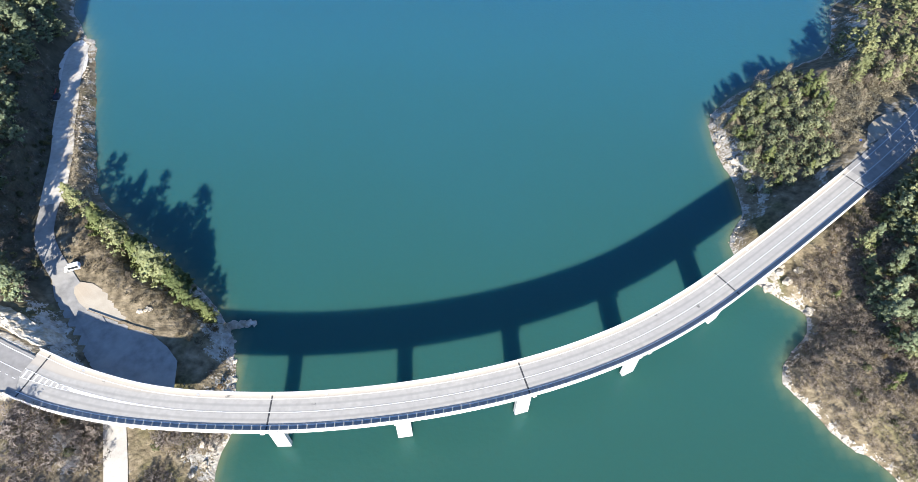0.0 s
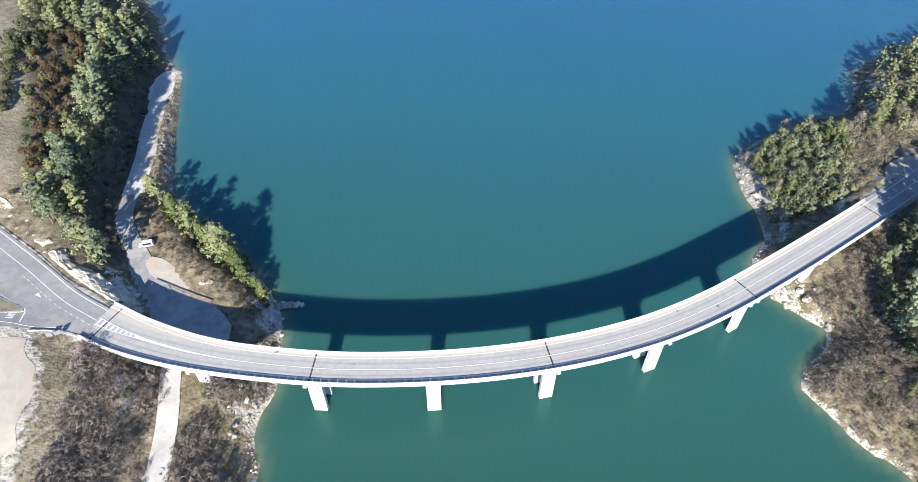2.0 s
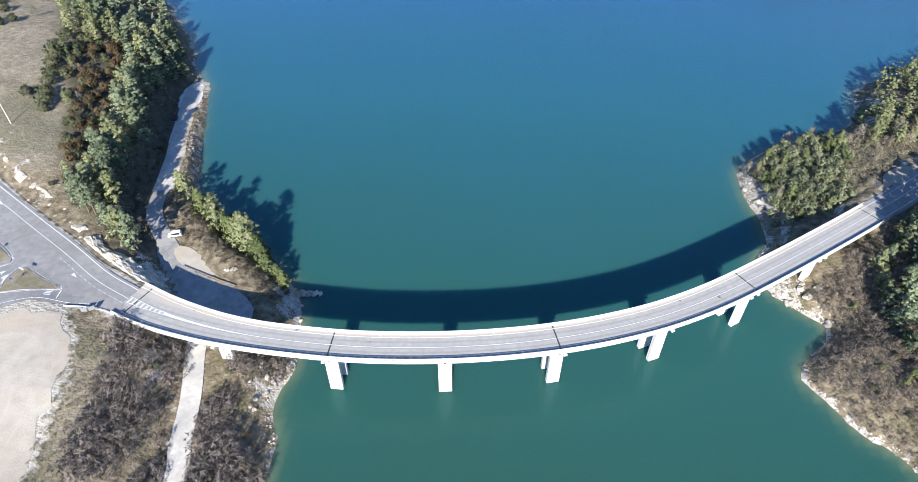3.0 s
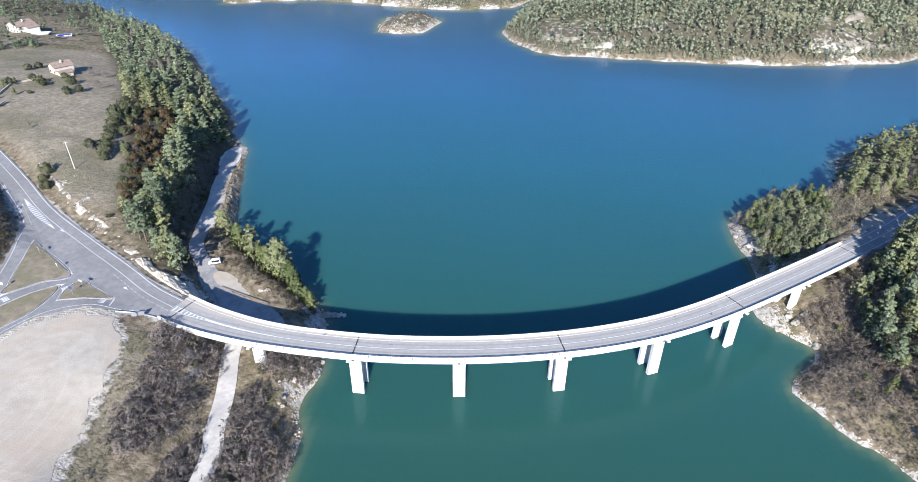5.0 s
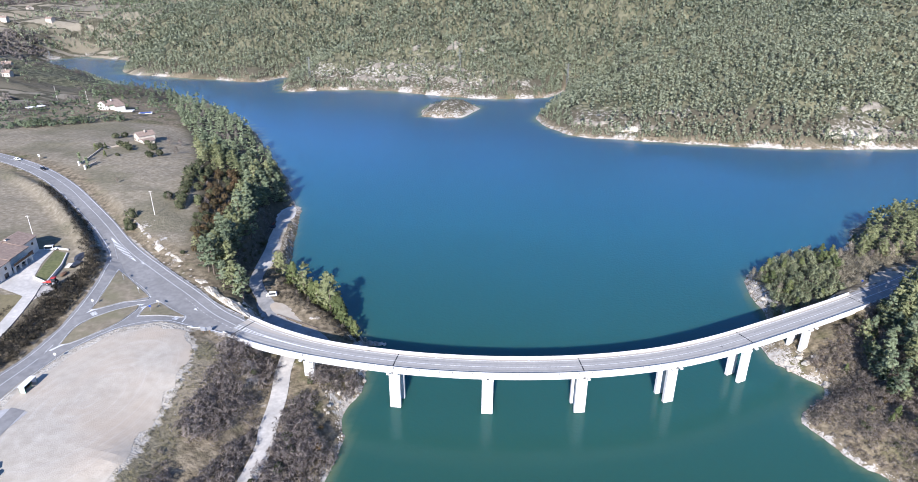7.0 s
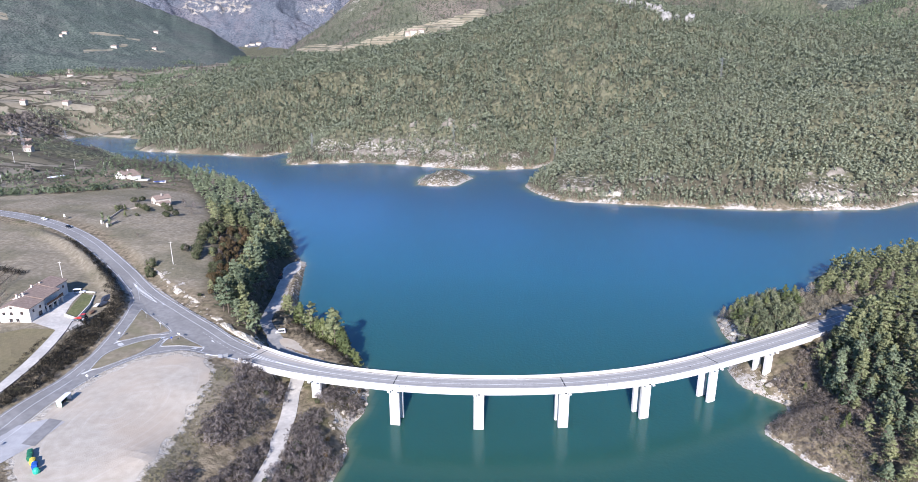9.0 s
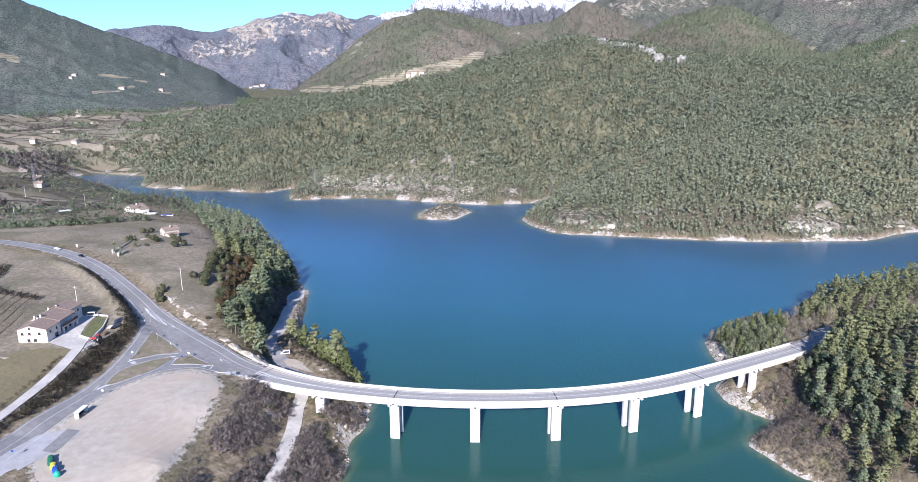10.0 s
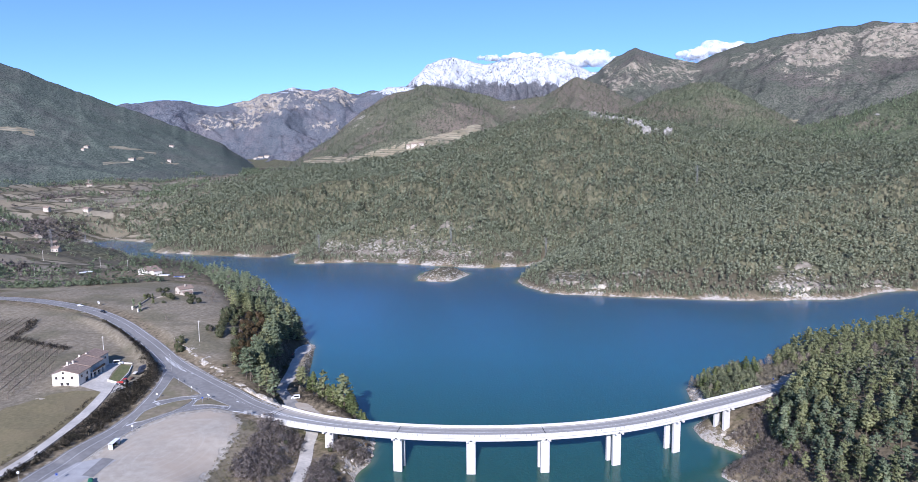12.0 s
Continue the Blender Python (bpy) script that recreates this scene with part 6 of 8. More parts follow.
mass("hedgerow", [c[:900] for _, c, _, _ in KINDS["evergreen_bush"] + KINDS["pine"][:2]], x, y, rng.uniform(1.2, 2.3, len(x)), "row of pines and bushes behind the meadow", "hedgerow", rng, M["dark_pine"])
VALLEY = [(-420, 330), (-520, 400), (-620, 560), (-720, 640), (-800, 690), (-800, 790), (-800, 840), (-745, 1250), (-500, 1450), (-900, 2100), (-1500, 2100), (-1900, 1500), (-1500, 600), (-700, 250), (-500, 230)]
x, y = scatter(VALLEY, 8.0, rng)
field = fbm(x, y, 0.006, 3, 21.0) > 0.02
k = (shore_gap(x, y) > 5) & (fbm(x, y, 0.012, 3, 2.5) > 0.02 - 0.15 * smooth01(y, 1000, 1300)) & ~field
mass("valley_trees", SMALL, x[k], y[k], rng.uniform(0.6, 1.2, k.sum()), "scattered trees and hedges on the valley floor", "trees", rng, M["dark_pine"])
k = (shore_gap(x, y) > 5) & ~k & (fbm(x, y, 0.012, 3, 9.5) > -0.22) & ~(field & (RNG.random(len(x)) < 0.96))
mass("valley_scrub", [flakes(np.random.default_rng(70 + q).normal(0, 1, (7, 3)) * np.array([1.6, 1.6, 1.1]) + np.array([0, 0, 2.6]), np.full(7, 1.1), 3, 2.0, np.random.default_rng(80 + q), thin=0.8) for q in range(4)], x[k], y[k], rng.uniform(0.8, 1.7, k.sum()), "leafless grey trees on the valley floor", "trees", rng, M["dark_twigs"])
NEAR_VALLEY = [(-400, 300), (-460, 260), (-640, 300), (-760, 520), (-780, 660), (-700, 630), (-620, 600), (-560, 560), (-480, 515), (-425, 500), (-400, 470), (-440, 400)]
x, y = scatter(NEAR_VALLEY, 11.0, rng)
k = (shore_gap(x, y) > 4) & (fbm(x, y, 0.02, 2, 44.0) > -0.25) & (np.modf(np.abs((y * 0.9 + x * 0.35) / 34.0))[0] < 0.55)
mass("slope_bushes", [c[:450] for _, c, _, _ in KINDS["evergreen_bush"]], x[k], y[k], rng.uniform(0.7, 1.9, k.sum()), "evergreen bushes along old field terraces", "bushes", rng, M["dark_pine"])
x, y = scatter(NEAR_VALLEY, 7.0, rng)
k = (shore_gap(x, y) > 3) & (fbm(x, y, 0.018, 2, 47.0) > 0.2)
mass("slope_scrub", SHRUBS, x[k], y[k], rng.uniform(1.0, 2.2, k.sum()), "grey leafless scrub on the valley slope", "scrub", rng, M["dark_twigs"])
INLET_HEAD = [(-800, 800), (-700, 795), (-640, 755), (-610, 680), (-560, 660), (-640, 900), (-700, 1100), (-900, 1150), (-960, 850), (-830, 740)]
x, y = scatter(INLET_HEAD, 8.5, rng)
k = (shore_gap(x, y) > 4) & (fbm(x, y, 0.015, 3, 52.0) > -0.12)
mass("inlet_wood", SMALL, x[k], y[k], rng.uniform(0.6, 1.1, k.sum()), "loose pines round the head of the inlet", "woodland", rng, M["far_pine"])
HOUSE_GROVE = [(-300, 318), (-345, 350), (-395, 348), (-430, 370), (-470, 430), (-480, 500), (-420, 495), (-352, 448), (-340, 400)]
x, y = scatter(HOUSE_GROVE, 8.5, rng)
k = (shore_gap(x, y) > 3) & (np.hypot(x + 369, y - 343) > 16) & (np.hypot(x + 345, y - 340) > 14) & (RNG.random(len(x)) < 0.6)
mass("house_grove", far_kinds[:4] + [c for _, c, _, _ in KINDS["evergreen_bush"]], x[k], y[k], rng.uniform(0.55, 1.1, k.sum()), "loose pines and bushes round the white house", "trees", rng, M["dark_pine"])
FIELD_EDGE = [(-305, 150), (-292, 134), (-283, 112), (-262, 109), (-240, 105), (-241, 101), (-264, 105), (-286, 108), (-296, 132), (-308, 146)]
x, y = scatter(FIELD_EDGE, 1.9, rng)
mass("field_hedge", SHRUBS, x, y, rng.uniform(0.5, 1.0, len(x)), "dark hedge round the trellised orchard", "hedge", rng, M["scrub"])

# ---- buildings ----
M["render"] = mat("lime_render", (0.62, 0.58, 0.5), (0.74, 0.7, 0.62), 0.5, 0.9, 0.15, 4, big=0.3, big_colour=(0.52, 0.47, 0.4), big_amount=0.4)
M["cream"] = mat("cream_render", (0.42, 0.37, 0.295), (0.54, 0.485, 0.4), 0.5, 0.9, 0.15, 4, big=0.3, big_colour=(0.38, 0.32, 0.25), big_amount=0.4)
M["stone_wall"] = mat("stone_wall", (0.35, 0.29, 0.22), (0.55, 0.48, 0.38), 1.2, 0.9, 0.4, 3)
M["roof"] = mat("clay_roof", (0.2, 0.145, 0.112), (0.3, 0.225, 0.175), 0.9, 0.9, 0.4, 3, big=0.3, big_colour=(0.22, 0.17, 0.13), big_amount=0.5)
M["glass"] = mat("window_glass", (0.02, 0.025, 0.03), (0.04, 0.045, 0.05), 0.5, 0.08, 0, spec=0.6)
M["wood"] = mat("brown_wood", (0.11, 0.06, 0.035), (0.2, 0.12, 0.07), 2.0, 0.7, 0.2)
M["white"] = mat("white_paint", (0.72, 0.72, 0.71), (0.82, 0.82, 0.81), 1.0, 0.35, 0)
M["black"] = mat("black_paint", (0.012, 0.014, 0.02), (0.025, 0.028, 0.035), 1.0, 0.25, 0)
M["rubber"] = mat("tyre_rubber", (0.015, 0.015, 0.016), (0.03, 0.03, 0.03), 3.0, 0.9, 0.2)
M["red"] = mat("red_paint", (0.35, 0.03, 0.025), (0.48, 0.06, 0.045), 1.5, 0.4, 0)
M["green_bin"] = mat("green_plastic", (0.02, 0.12, 0.06), (0.035, 0.17, 0.09), 1.5, 0.5, 0)
M["yellow_bin"] = mat("yellow_plastic", (0.55, 0.42, 0.05), (0.65, 0.52, 0.1), 1.5, 0.5, 0)
M["blue_bin"] = mat("blue_plastic", (0.02, 0.08, 0.32), (0.035, 0.12, 0.42), 1.5, 0.5, 0)
M["teal_bin"] = mat("teal_plastic", (0.02, 0.3, 0.2), (0.04, 0.4, 0.27), 1.5, 0.5, 0)
M["tarp"] = mat("dark_tarpaulin", (0.02, 0.025, 0.035), (0.06, 0.065, 0.08), 1.5, 0.5, 0.6, 2)
M["blue_sign"] = mat("blue_sign", (0.02, 0.06, 0.3), (0.03, 0.08, 0.36), 1.5, 0.4, 0)
M["rock"] = mat("limestone", (0.26, 0.23, 0.18), (0.52, 0.48, 0.41), 0.9, 0.95, 0.9, 2.5, mid=(0.4, 0.36, 0.3), big=0.2, big_colour=(0.3, 0.25, 0.18), big_amount=0.5, obj=0.12)


def box_part(name, size, at, material, parent, label="", bevel=0.0, turn=0.0):
    bm = bmesh.new()
    add_box(bm, size, at, turn)
    if bevel:
        bmesh.ops.bevel(bm, geom=bm.edges[:], offset=bevel, segments=2, affect="EDGES")
    return part(name, bm, material, parent, label)


def gable_roof(name, w, d, eave, ridge, at, parent, over=0.5, thick=0.22, shed=0.0):
    """A pitched roof over w (x) by d (y), ridge along y; shed shifts the ridge sideways."""
    bm = bmesh.new()
    hw, hd = w / 2 + over, d / 2 + over
    k = (ridge - eave) / (w / 2)
    lo = eave - k * over
    sec = [(-hw, lo), (shed, ridge), (hw, lo), (hw, lo + thick), (shed, ridge + thick), (-hw, lo + thick)]
    ends = [[bm.verts.new((at[0] + x, at[1] + y, at[2] + z)) for x, z in sec] for y in (-hd, hd)]
    for i in range(6):
        bm.faces.new((ends[0][i], ends[0][(i + 1) % 6], ends[1][(i + 1) % 6], ends[1][i]))
    bm.faces.new(ends[0][::-1])
    bm.faces.new(ends[1])
    return part(name, bm, M["roof"], parent, "brown clay-tiled roof")


def gable_walls(name, w, d, eave, ridge, at, material, parent, shed=0.0, depth=1.2):
    bm = bmesh.new()
    sec = [(-w / 2, -depth), (w / 2, -depth), (w / 2, eave), (shed, ridge), (-w / 2, eave)]
    ends = [[bm.verts.new((at[0] + x, at[1] + y, at[2] + z)) for x, z in sec] for y in (-d / 2, d / 2)]
    for i in range(5):
        bm.faces.new((ends[0][i], ends[0][(i + 1) % 5], ends[1][(i + 1) % 5], ends[1][i]))
    bm.faces.new(ends[0][::-1])
    bm.faces.new(ends[1])
    return part(name, bm, material, parent)


def window(parent, at, w, h, face, shutters=False):
    """A window on a wall: face 's' looks to -y, 'e' to +x; frame, pane and sill."""
    t = 0 if face == "s" else 90
    f = box_part("window", (w, 0.14, h), at, M["wood"], parent, turn=t)
    dx, dy = (0, -0.06) if face == "s" else (0.06, 0)
    for k in (-1, 1):
        ox, oy = (k * w / 4, 0) if face == "s" else (0, k * w / 4)
        box_part("pane", (w / 2 - 0.09, 0.06, h - 0.16), (at[0] + dx + ox, at[1] + dy + oy, at[2]), M["glass"], f, turn=t)
    box_part("sill", (w + 0.2, 0.3, 0.08), (at[0] + dx, at[1] + dy, at[2] - h / 2 - 0.05), M["render"], f, turn=t)
    return f


FARM = (-204.8, 73.5, 23.0)
farm = thing("farmhouse", "white rendered farmhouse with brown tiled roofs and an arcade", "house", FARM, 13)
gable_walls("front_wing", 11.8, 10, 6.3, 8.0, (-0.3, -10.5, 0), M["render"], farm, shed=-1.0)
gable_roof("front_roof", 11.8, 10, 6.3, 8.0, (-0.3, -10.5, 0), farm, shed=-1.0)
gable_walls("middle_wing", 11, 11.5, 6.6, 8.6, (-1.3, 0.3, 0), M["render"], farm, shed=-2.5)
gable_roof("middle_roof", 12.5, 11.5, 6.6, 8.6, (-0.7, 0.3, 0), farm, shed=-2.5)
gable_walls("rear_wing", 10, 9.5, 7.2, 9.0, (-1.6, 10.9, 0), M["render"], farm, shed=-1.5)
gable_roof("rear_roof", 10, 9.5, 7.2, 9.0, (-1.6, 10.9, 0), farm, shed=-1.5)
for x in (-4.3, -1.4, 2.6):
    window(farm, (x, -15.55, 4.4), 1.0, 1.2, "s")
for x in (-2.0, 0.6):
    window(farm, (x, -15.55, 1.5), 1.2, 1.3, "s")
window(farm, (-1.2, -15.55, 6.7), 0.9, 0.9, "s")
for y in (-13, -8.5):
    window(farm, (5.65, y, 4.4), 1.0, 1.2, "e")
window(farm, (5.65, -9, 1.5), 2.2, 2.2, "e")
for y in (8.5, 12.5):
    window(farm, (3.45, y, 5.2), 1.0, 1.1, "e")
box_part("terrace", (2.6, 11.2, 0.35), (5.4, 0.4, 3.3), M["render"], farm, "pale balcony slab")
for y in (-5.0, -1.5, 2.0, 5.6):
    box_part("pillar", (0.7, 0.7, 3.4), (6.3, y, 1.5), M["render"], farm, bevel=0.05)
box_part("balustrade", (0.15, 11.2, 0.9), (6.6, 0.4, 3.9), M["wood"], farm, "brown wooden balustrade")
# solid dark panels give the doorways their inner shade; the wall is not open
for y in (-3.2, 0.3, 3.8):
    box_part("doorway", (0.2, 2.4, 2.6), (4.28, y, 1.4), M["glass"], farm, "dark panel standing in for an unlit doorway")
box_part("garage_door", (0.2, 3.0, 2.8), (3.48, 10, 1.4), M["wood"], farm, "brown garage door")
for x, y in ((-3.4, -7.5), (-2, -5.6), (-4, 3.5), (-2.6, 7.0)):
    c = box_part("chimney", (0.7, 0.7, 1.8), (x, y, 8.7), M["render"], farm)
    box_part("cap", (0.95, 0.95, 0.14), (x, y, 9.65), M["roof"], c)


def small_house(at, turn, w, d, eave, ridge, label, annex=None, wall="cream", rows=1, dep=1.5):
    h = thing("house", label, "house", at, turn)
    wall = M[wall]
    gable_walls("wall", w, d, eave, ridge, (0, 0, 0), wall, h, depth=dep)
    gable_roof("roof", w, d, eave, ridge, (0, 0, 0), h)
    for k in range(rows):
        z = 1.6 + 2.8 * k
        for x in np.linspace(-w / 2 + 1.5, w / 2 - 1.5, max(2, int(w / 3.2))):
            window(h, (float(x), -d / 2 - 0.05, z), 1.0, 1.3, "s")
        for y in np.linspace(-d / 2 + 1.8, d / 2 - 1.8, max(2, int(d / 3.5))):
            window(h, (w / 2 + 0.05, float(y), z), 1.0, 1.3, "e")
    if annex:
        ax, ay, aw, ad, ah = annex
        gable_walls("annex", aw, ad, ah, ah + 0.9, (ax, ay, 0), wall, h, depth=dep)
        gable_roof("annex_roof", aw, ad, ah, ah + 0.9, (ax, ay, 0), h)
    c = box_part("chimney", (0.8, 0.8, 1.6), (w * 0.2, 0, ridge + 0.4), wall, h)
    return h


def ground_at(x, y):
    return float(height(np.array([x], float), np.array([y], float))[0])


small_house((-265, 243, ground_at(-265, 243)), -32, 8.5, 10, 4.4, 6.3, "small pale stone house with a brown roof", (7.2, -1.5, 6, 6.5, 2.2))
small_house((-369, 343, ground_at(-369, 343)), -24, 15, 13, 4.9, 7.6, "large white house with a low brown roof", (9.6, 2, 5, 8, 4.0), rows=2, wall="render")
pool = thing("swimming_pool", "pale swimming pool with a white rim on the terrace", "pool", (-336, 341, ground_at(-336, 341) + 0.35), 30)
box_part("rim", (10, 5.5, 0.9), (0, 0, -0.2), M["render"], pool)
box_part("basin", (8.6, 4.2, 0.05), (0, 0, 0.28), M["blue_sign"], pool, "blue pool water")
terr = thing("terrace_slab", "bright pale house terrace", "terrace", (-352, 338, ground_at(-352, 338) + 0.3), 20)
box_part("slab", (13, 7, 0.6), (0, 0, 0), M["render"], terr)
shed = thing("open_shed", "low open shed with a pale metal roof", "shed", (-421.5, 323.5, ground_at(-421.5, 323.5)), 65)
box_part("roof", (13, 6.5, 0.2), (0, 0, 3.0), M["white"], shed)
for x in (-6, -2, 2, 6):
    for y in (-2.8, 2.8):
        box_part("post", (0.25, 0.25, 3.6), (x, y, 1.2), M["wood"], shed)
rng = np.random.default_rng(31)
for x, y, w in ((-640, 520, 10), (-700, 560, 9), (-560, 440, 8), (-880, 860, 12), (-940, 830, 10), (-1010, 960, 12), (-900, 700, 9), (-1250, 1300, 14), (-1180, 1220, 12), (-1080, 1150, 14), (-1400, 1350, 16), (-1300, 1180, 14), (-1500, 1300, 16), (-980, 760, 10)):
    small_house((x, y, ground_at(x, y)), -90 + float(rng.uniform(-30, 30)), w * 0.75, w, 4.0, 6.4, "distant pale farm building with a clay roof", dep=4)


# ---- vehicles ----
def wheel(parent, at, r, w, axis_turn=0.0):
    bm = bmesh.new()
    bmesh.ops.create_cone(bm, cap_ends=True, segments=14, radius1=r, radius2=r, depth=w, matrix=pose(*at, 90, 0, axis_turn))
    wh = part("wheel", bm, M["rubber"], parent)
    bm = bmesh.new()
    bmesh.ops.create_cone(bm, cap_ends=True, segments=10, radius1=r * 0.6, radius2=r * 0.6, depth=w + 0.03, matrix=pose(*at, 90, 0, axis_turn))
    part("rim", bm, M["steel"], wh, "grey metal rim")
    return wh


def car(at, turn, paint, label, length=4.3, tall=1.45, van=False):
    """A car along x: lower body, glasshouse, windows, lamps and wheels."""
    c = thing("van" if van else "car", label, "van" if van else "car", at, turn)
    L, W = length / 2, 0.88
    roof0, roof1 = (-0.9 * L, 0.45 * L) if van else (-0.62 * L, 0.22 * L)
    prof = [(-L, 0.35), (L, 0.35), (L, 0.72), (0.55 * L, 0.92), (roof1, tall), (roof0, tall), (-0.95 * L, 0.95), (-L, 0.9)]
    bm = bmesh.new()
    ends = []
    for y in (-W, W):
        ends.append([bm.verts.new((x, y * (0.8 if z > 1.2 else 1), z)) for x, z in prof])
    n = len(prof)
    for i in range(n):
        bm.faces.new((ends[0][i], ends[0][(i + 1) % n], ends[1][(i + 1) % n], ends[1][i]))
    bm.faces.new(ends[0][::-1])
    bm.faces.new(ends[1])
    bmesh.ops.bevel(bm, geom=bm.edges[:], offset=0.06, segments=2, affect="EDGES")
    part("body", bm, paint, c, smooth=False)
    bm = bmesh.new()
    a, b = Vector((0.55 * L, 0, 0.92)), Vector((roof1, 0, tall))
    q = [(a.lerp(b, t), w) for t, w in ((0.1, 0.78), (0.9, 0.66))]
    off = Vector((0.05, 0, 0.05))
    bm.faces.new([bm.verts.new(v + off + Vector((0, s, 0))) for v, s in ((q[0][0], -q[0][1]), (q[0][0], q[0][1]), (q[1][0], q[1][1]), (q[1][0], -q[1][1]))])
    bmesh.ops.solidify(bm, geom=bm.faces[:], thickness=0.03)
    part("windscreen", bm, M["glass"], c)
    for s in (-1, 1):
        bm = bmesh.new()
        pts = [(0.42 * L, 0.95), (roof1 - 0.02, tall - 0.12), (roof0 + 0.1, tall - 0.12), (-0.8 * L, 0.95)]
        bm.faces.new([bm.verts.new((x, s * (0.9 if z < 1.2 else 0.76), z)) for x, z in pts])
        bmesh.ops.solidify(bm, geom=bm.faces[:], thickness=0.03)
        part("side_window", bm, M["glass"], c)
        box_part("headlight", (0.08, 0.3, 0.14), (L - 0.02, s * 0.62, 0.66), M["white"], c, "clear headlight")
        box_part("tail_light", (0.06, 0.22, 0.2), (-L - 0.01, s * 0.7, 0.78), M["red"], c, "red tail light")
        for x in (-0.6 * L, 0.62 * L):
            wheel(c, (x, s * 0.8, 0.32), 0.32, 0.2)
    return c


def on_road(s, off):
    p, q = on_main(s, off, 0.08), on_main(s + 1, off, 0.08)
    return p, math.degrees(math.atan2(q[1] - p[1], q[0] - p[0]))


p, a = on_road(235, -2.0)
car(p, a + 180, M["white"], "white hatchback driving down the main road")
p, a = on_road(207, -2.0)
car(p, a + 180, M["black"], "black car driving down the main road")
car((-204.2, 83.6, 23.2), 105, M["white"], "white car parked beside the farmhouse")
car((-201.3, 91.5, 23.4), 20, M["white"], "white van parked in the farmyard", 4.8, 2.0, True)
car((-107.4, 95.6, 9.0), 200, M["white"], "white van parked on the lower track", 4.2, 1.8, True)

tractor = thing("tractor", "red tractor with a front loader on the yard edge", "tractor", (-177.6, 65.6, 23.05), 200)
box_part("bonnet", (1.9, 0.8, 0.8), (1.0, 0, 1.25), M["red"], tractor, bevel=0.1)
box_part("cab", (1.4, 1.5, 1.5), (-0.6, 0, 1.9), M["glass"], tractor, "glazed cab", bevel=0.1)
box_part("cab_roof", (1.6, 1.7, 0.15), (-0.6, 0, 2.72), M["red"], tractor, bevel=0.05)
for s in (-1, 1):
    wheel(tractor, (-0.8, s * 0.95, 0.85), 0.85, 0.5)
    wheel(tractor, (1.6, s * 0.8, 0.5), 0.5, 0.35)
    box_part("loader_arm", (2.4, 0.12, 0.18), (2.0, s * 0.55, 1.3), M["red"], tractor)
box_part("bucket", (0.6, 1.9, 0.5), (3.3, 0, 0.55), M["steel"], tractor, bevel=0.05)
dig = thing("work_barge", "dark rusty machine with a red boom beside the slipway", "machine", (-145.9, 175, 3.1), 100)
box_part("body", (2.8, 2.0, 1.3), (0, 0, 0.75), M["tarp"], dig, bevel=0.12)
box_part("deck", (3.6, 2.2, 0.25), (0.2, 0, 0.2), M["shade_stone"], dig, bevel=0.03)
box_part("boom", (3.2, 0.25, 0.25), (1.8, 0.3, 1.9), M["red"], dig, "red boom")

# ---- bus shelter and bins ----
sh = thing("bus_shelter", "glass bus shelter with a pale roof beside the lot", "bus shelter", (-142.6, 15.6, 18.35), 100)
box_part("roof", (5.4, 1.9, 0.16), (0, 0, 2.5), M["white"], sh, "pale flat roof", bevel=0.04)
for x in (-2.55, 0, 2.55):
    for y in (-0.8, 0.8):
        box_part("post", (0.09, 0.09, 2.5), (x, y, 1.25), M["green_bin"], sh)
box_part("back_glass", (5.0, 0.03, 1.8), (0, 0.8, 1.3), M["glass"], sh)
for x in (-2.55, 2.55):
    box_part("side_panel", (0.05, 1.5, 1.8), (x, 0, 1.3), M["white"], sh)
box_part("bench", (4.2, 0.4, 0.07), (0, 0.45, 0.5), M["wood"], sh)


def container(at, turn, material, label, igloo=False):
    c = thing("recycling_bin", label, "recycling bin", at, turn, "bins at the lot's edge")
    bm = bmesh.new()
    if igloo:
        bmesh.ops.create_uvsphere(bm, u_segments=12, v_segments=8, radius=1.0, matrix=Matrix.Translation((0, 0, 0.75)) @ Matrix.Diagonal((0.95, 0.95, 1.1, 1)))
        for v in bm.verts:
            v.co.z = max(v.co.z, 0.05)
    else:
        vs = add_box(bm, (1.9, 1.5, 1.4), (0, 0, 0.85))
        for v in vs:
            if v.co.z < 0.5:
                v.co.x *= 0.85
                v.co.y *= 0.8
        bmesh.ops.bevel(bm, geom=bm.edges[:], offset=0.08, segments=2, affect="EDGES")
    part("tub", bm, material, c)
    if not igloo:
        bm = bmesh.new()
        bmesh.ops.create_cone(bm, cap_ends=True, segments=12, radius1=0.72, radius2=0.72, depth=1.9, matrix=pose(0, 0, 1.5, 0, 90, 0) @ Matrix.Diagonal((0.5, 1, 1, 1)))
        part("lid", bm, material, c)
    box_part("slot", (0.7, 0.08, 0.25), (0, -0.78 if not igloo else -0.85, 1.25), M["black"], c)
    return c


for x, y, m, lab, ig in ((-131.2, -9.6, "green_bin", "dark green rubbish container", False), (-129.6, -11.4, "green_bin", "dark green rubbish container", False), (-127.4, -12.8, "yellow_bin", "yellow plastic recycling container", False), (-125.4, -14.2, "blue_bin", "blue plastic paper recycling container", False), (-123.4, -15.8, "teal_bin", "round turquoise-green bottle bank", True)):
    container((x, y, 18.12), 128, M[m], lab, ig)


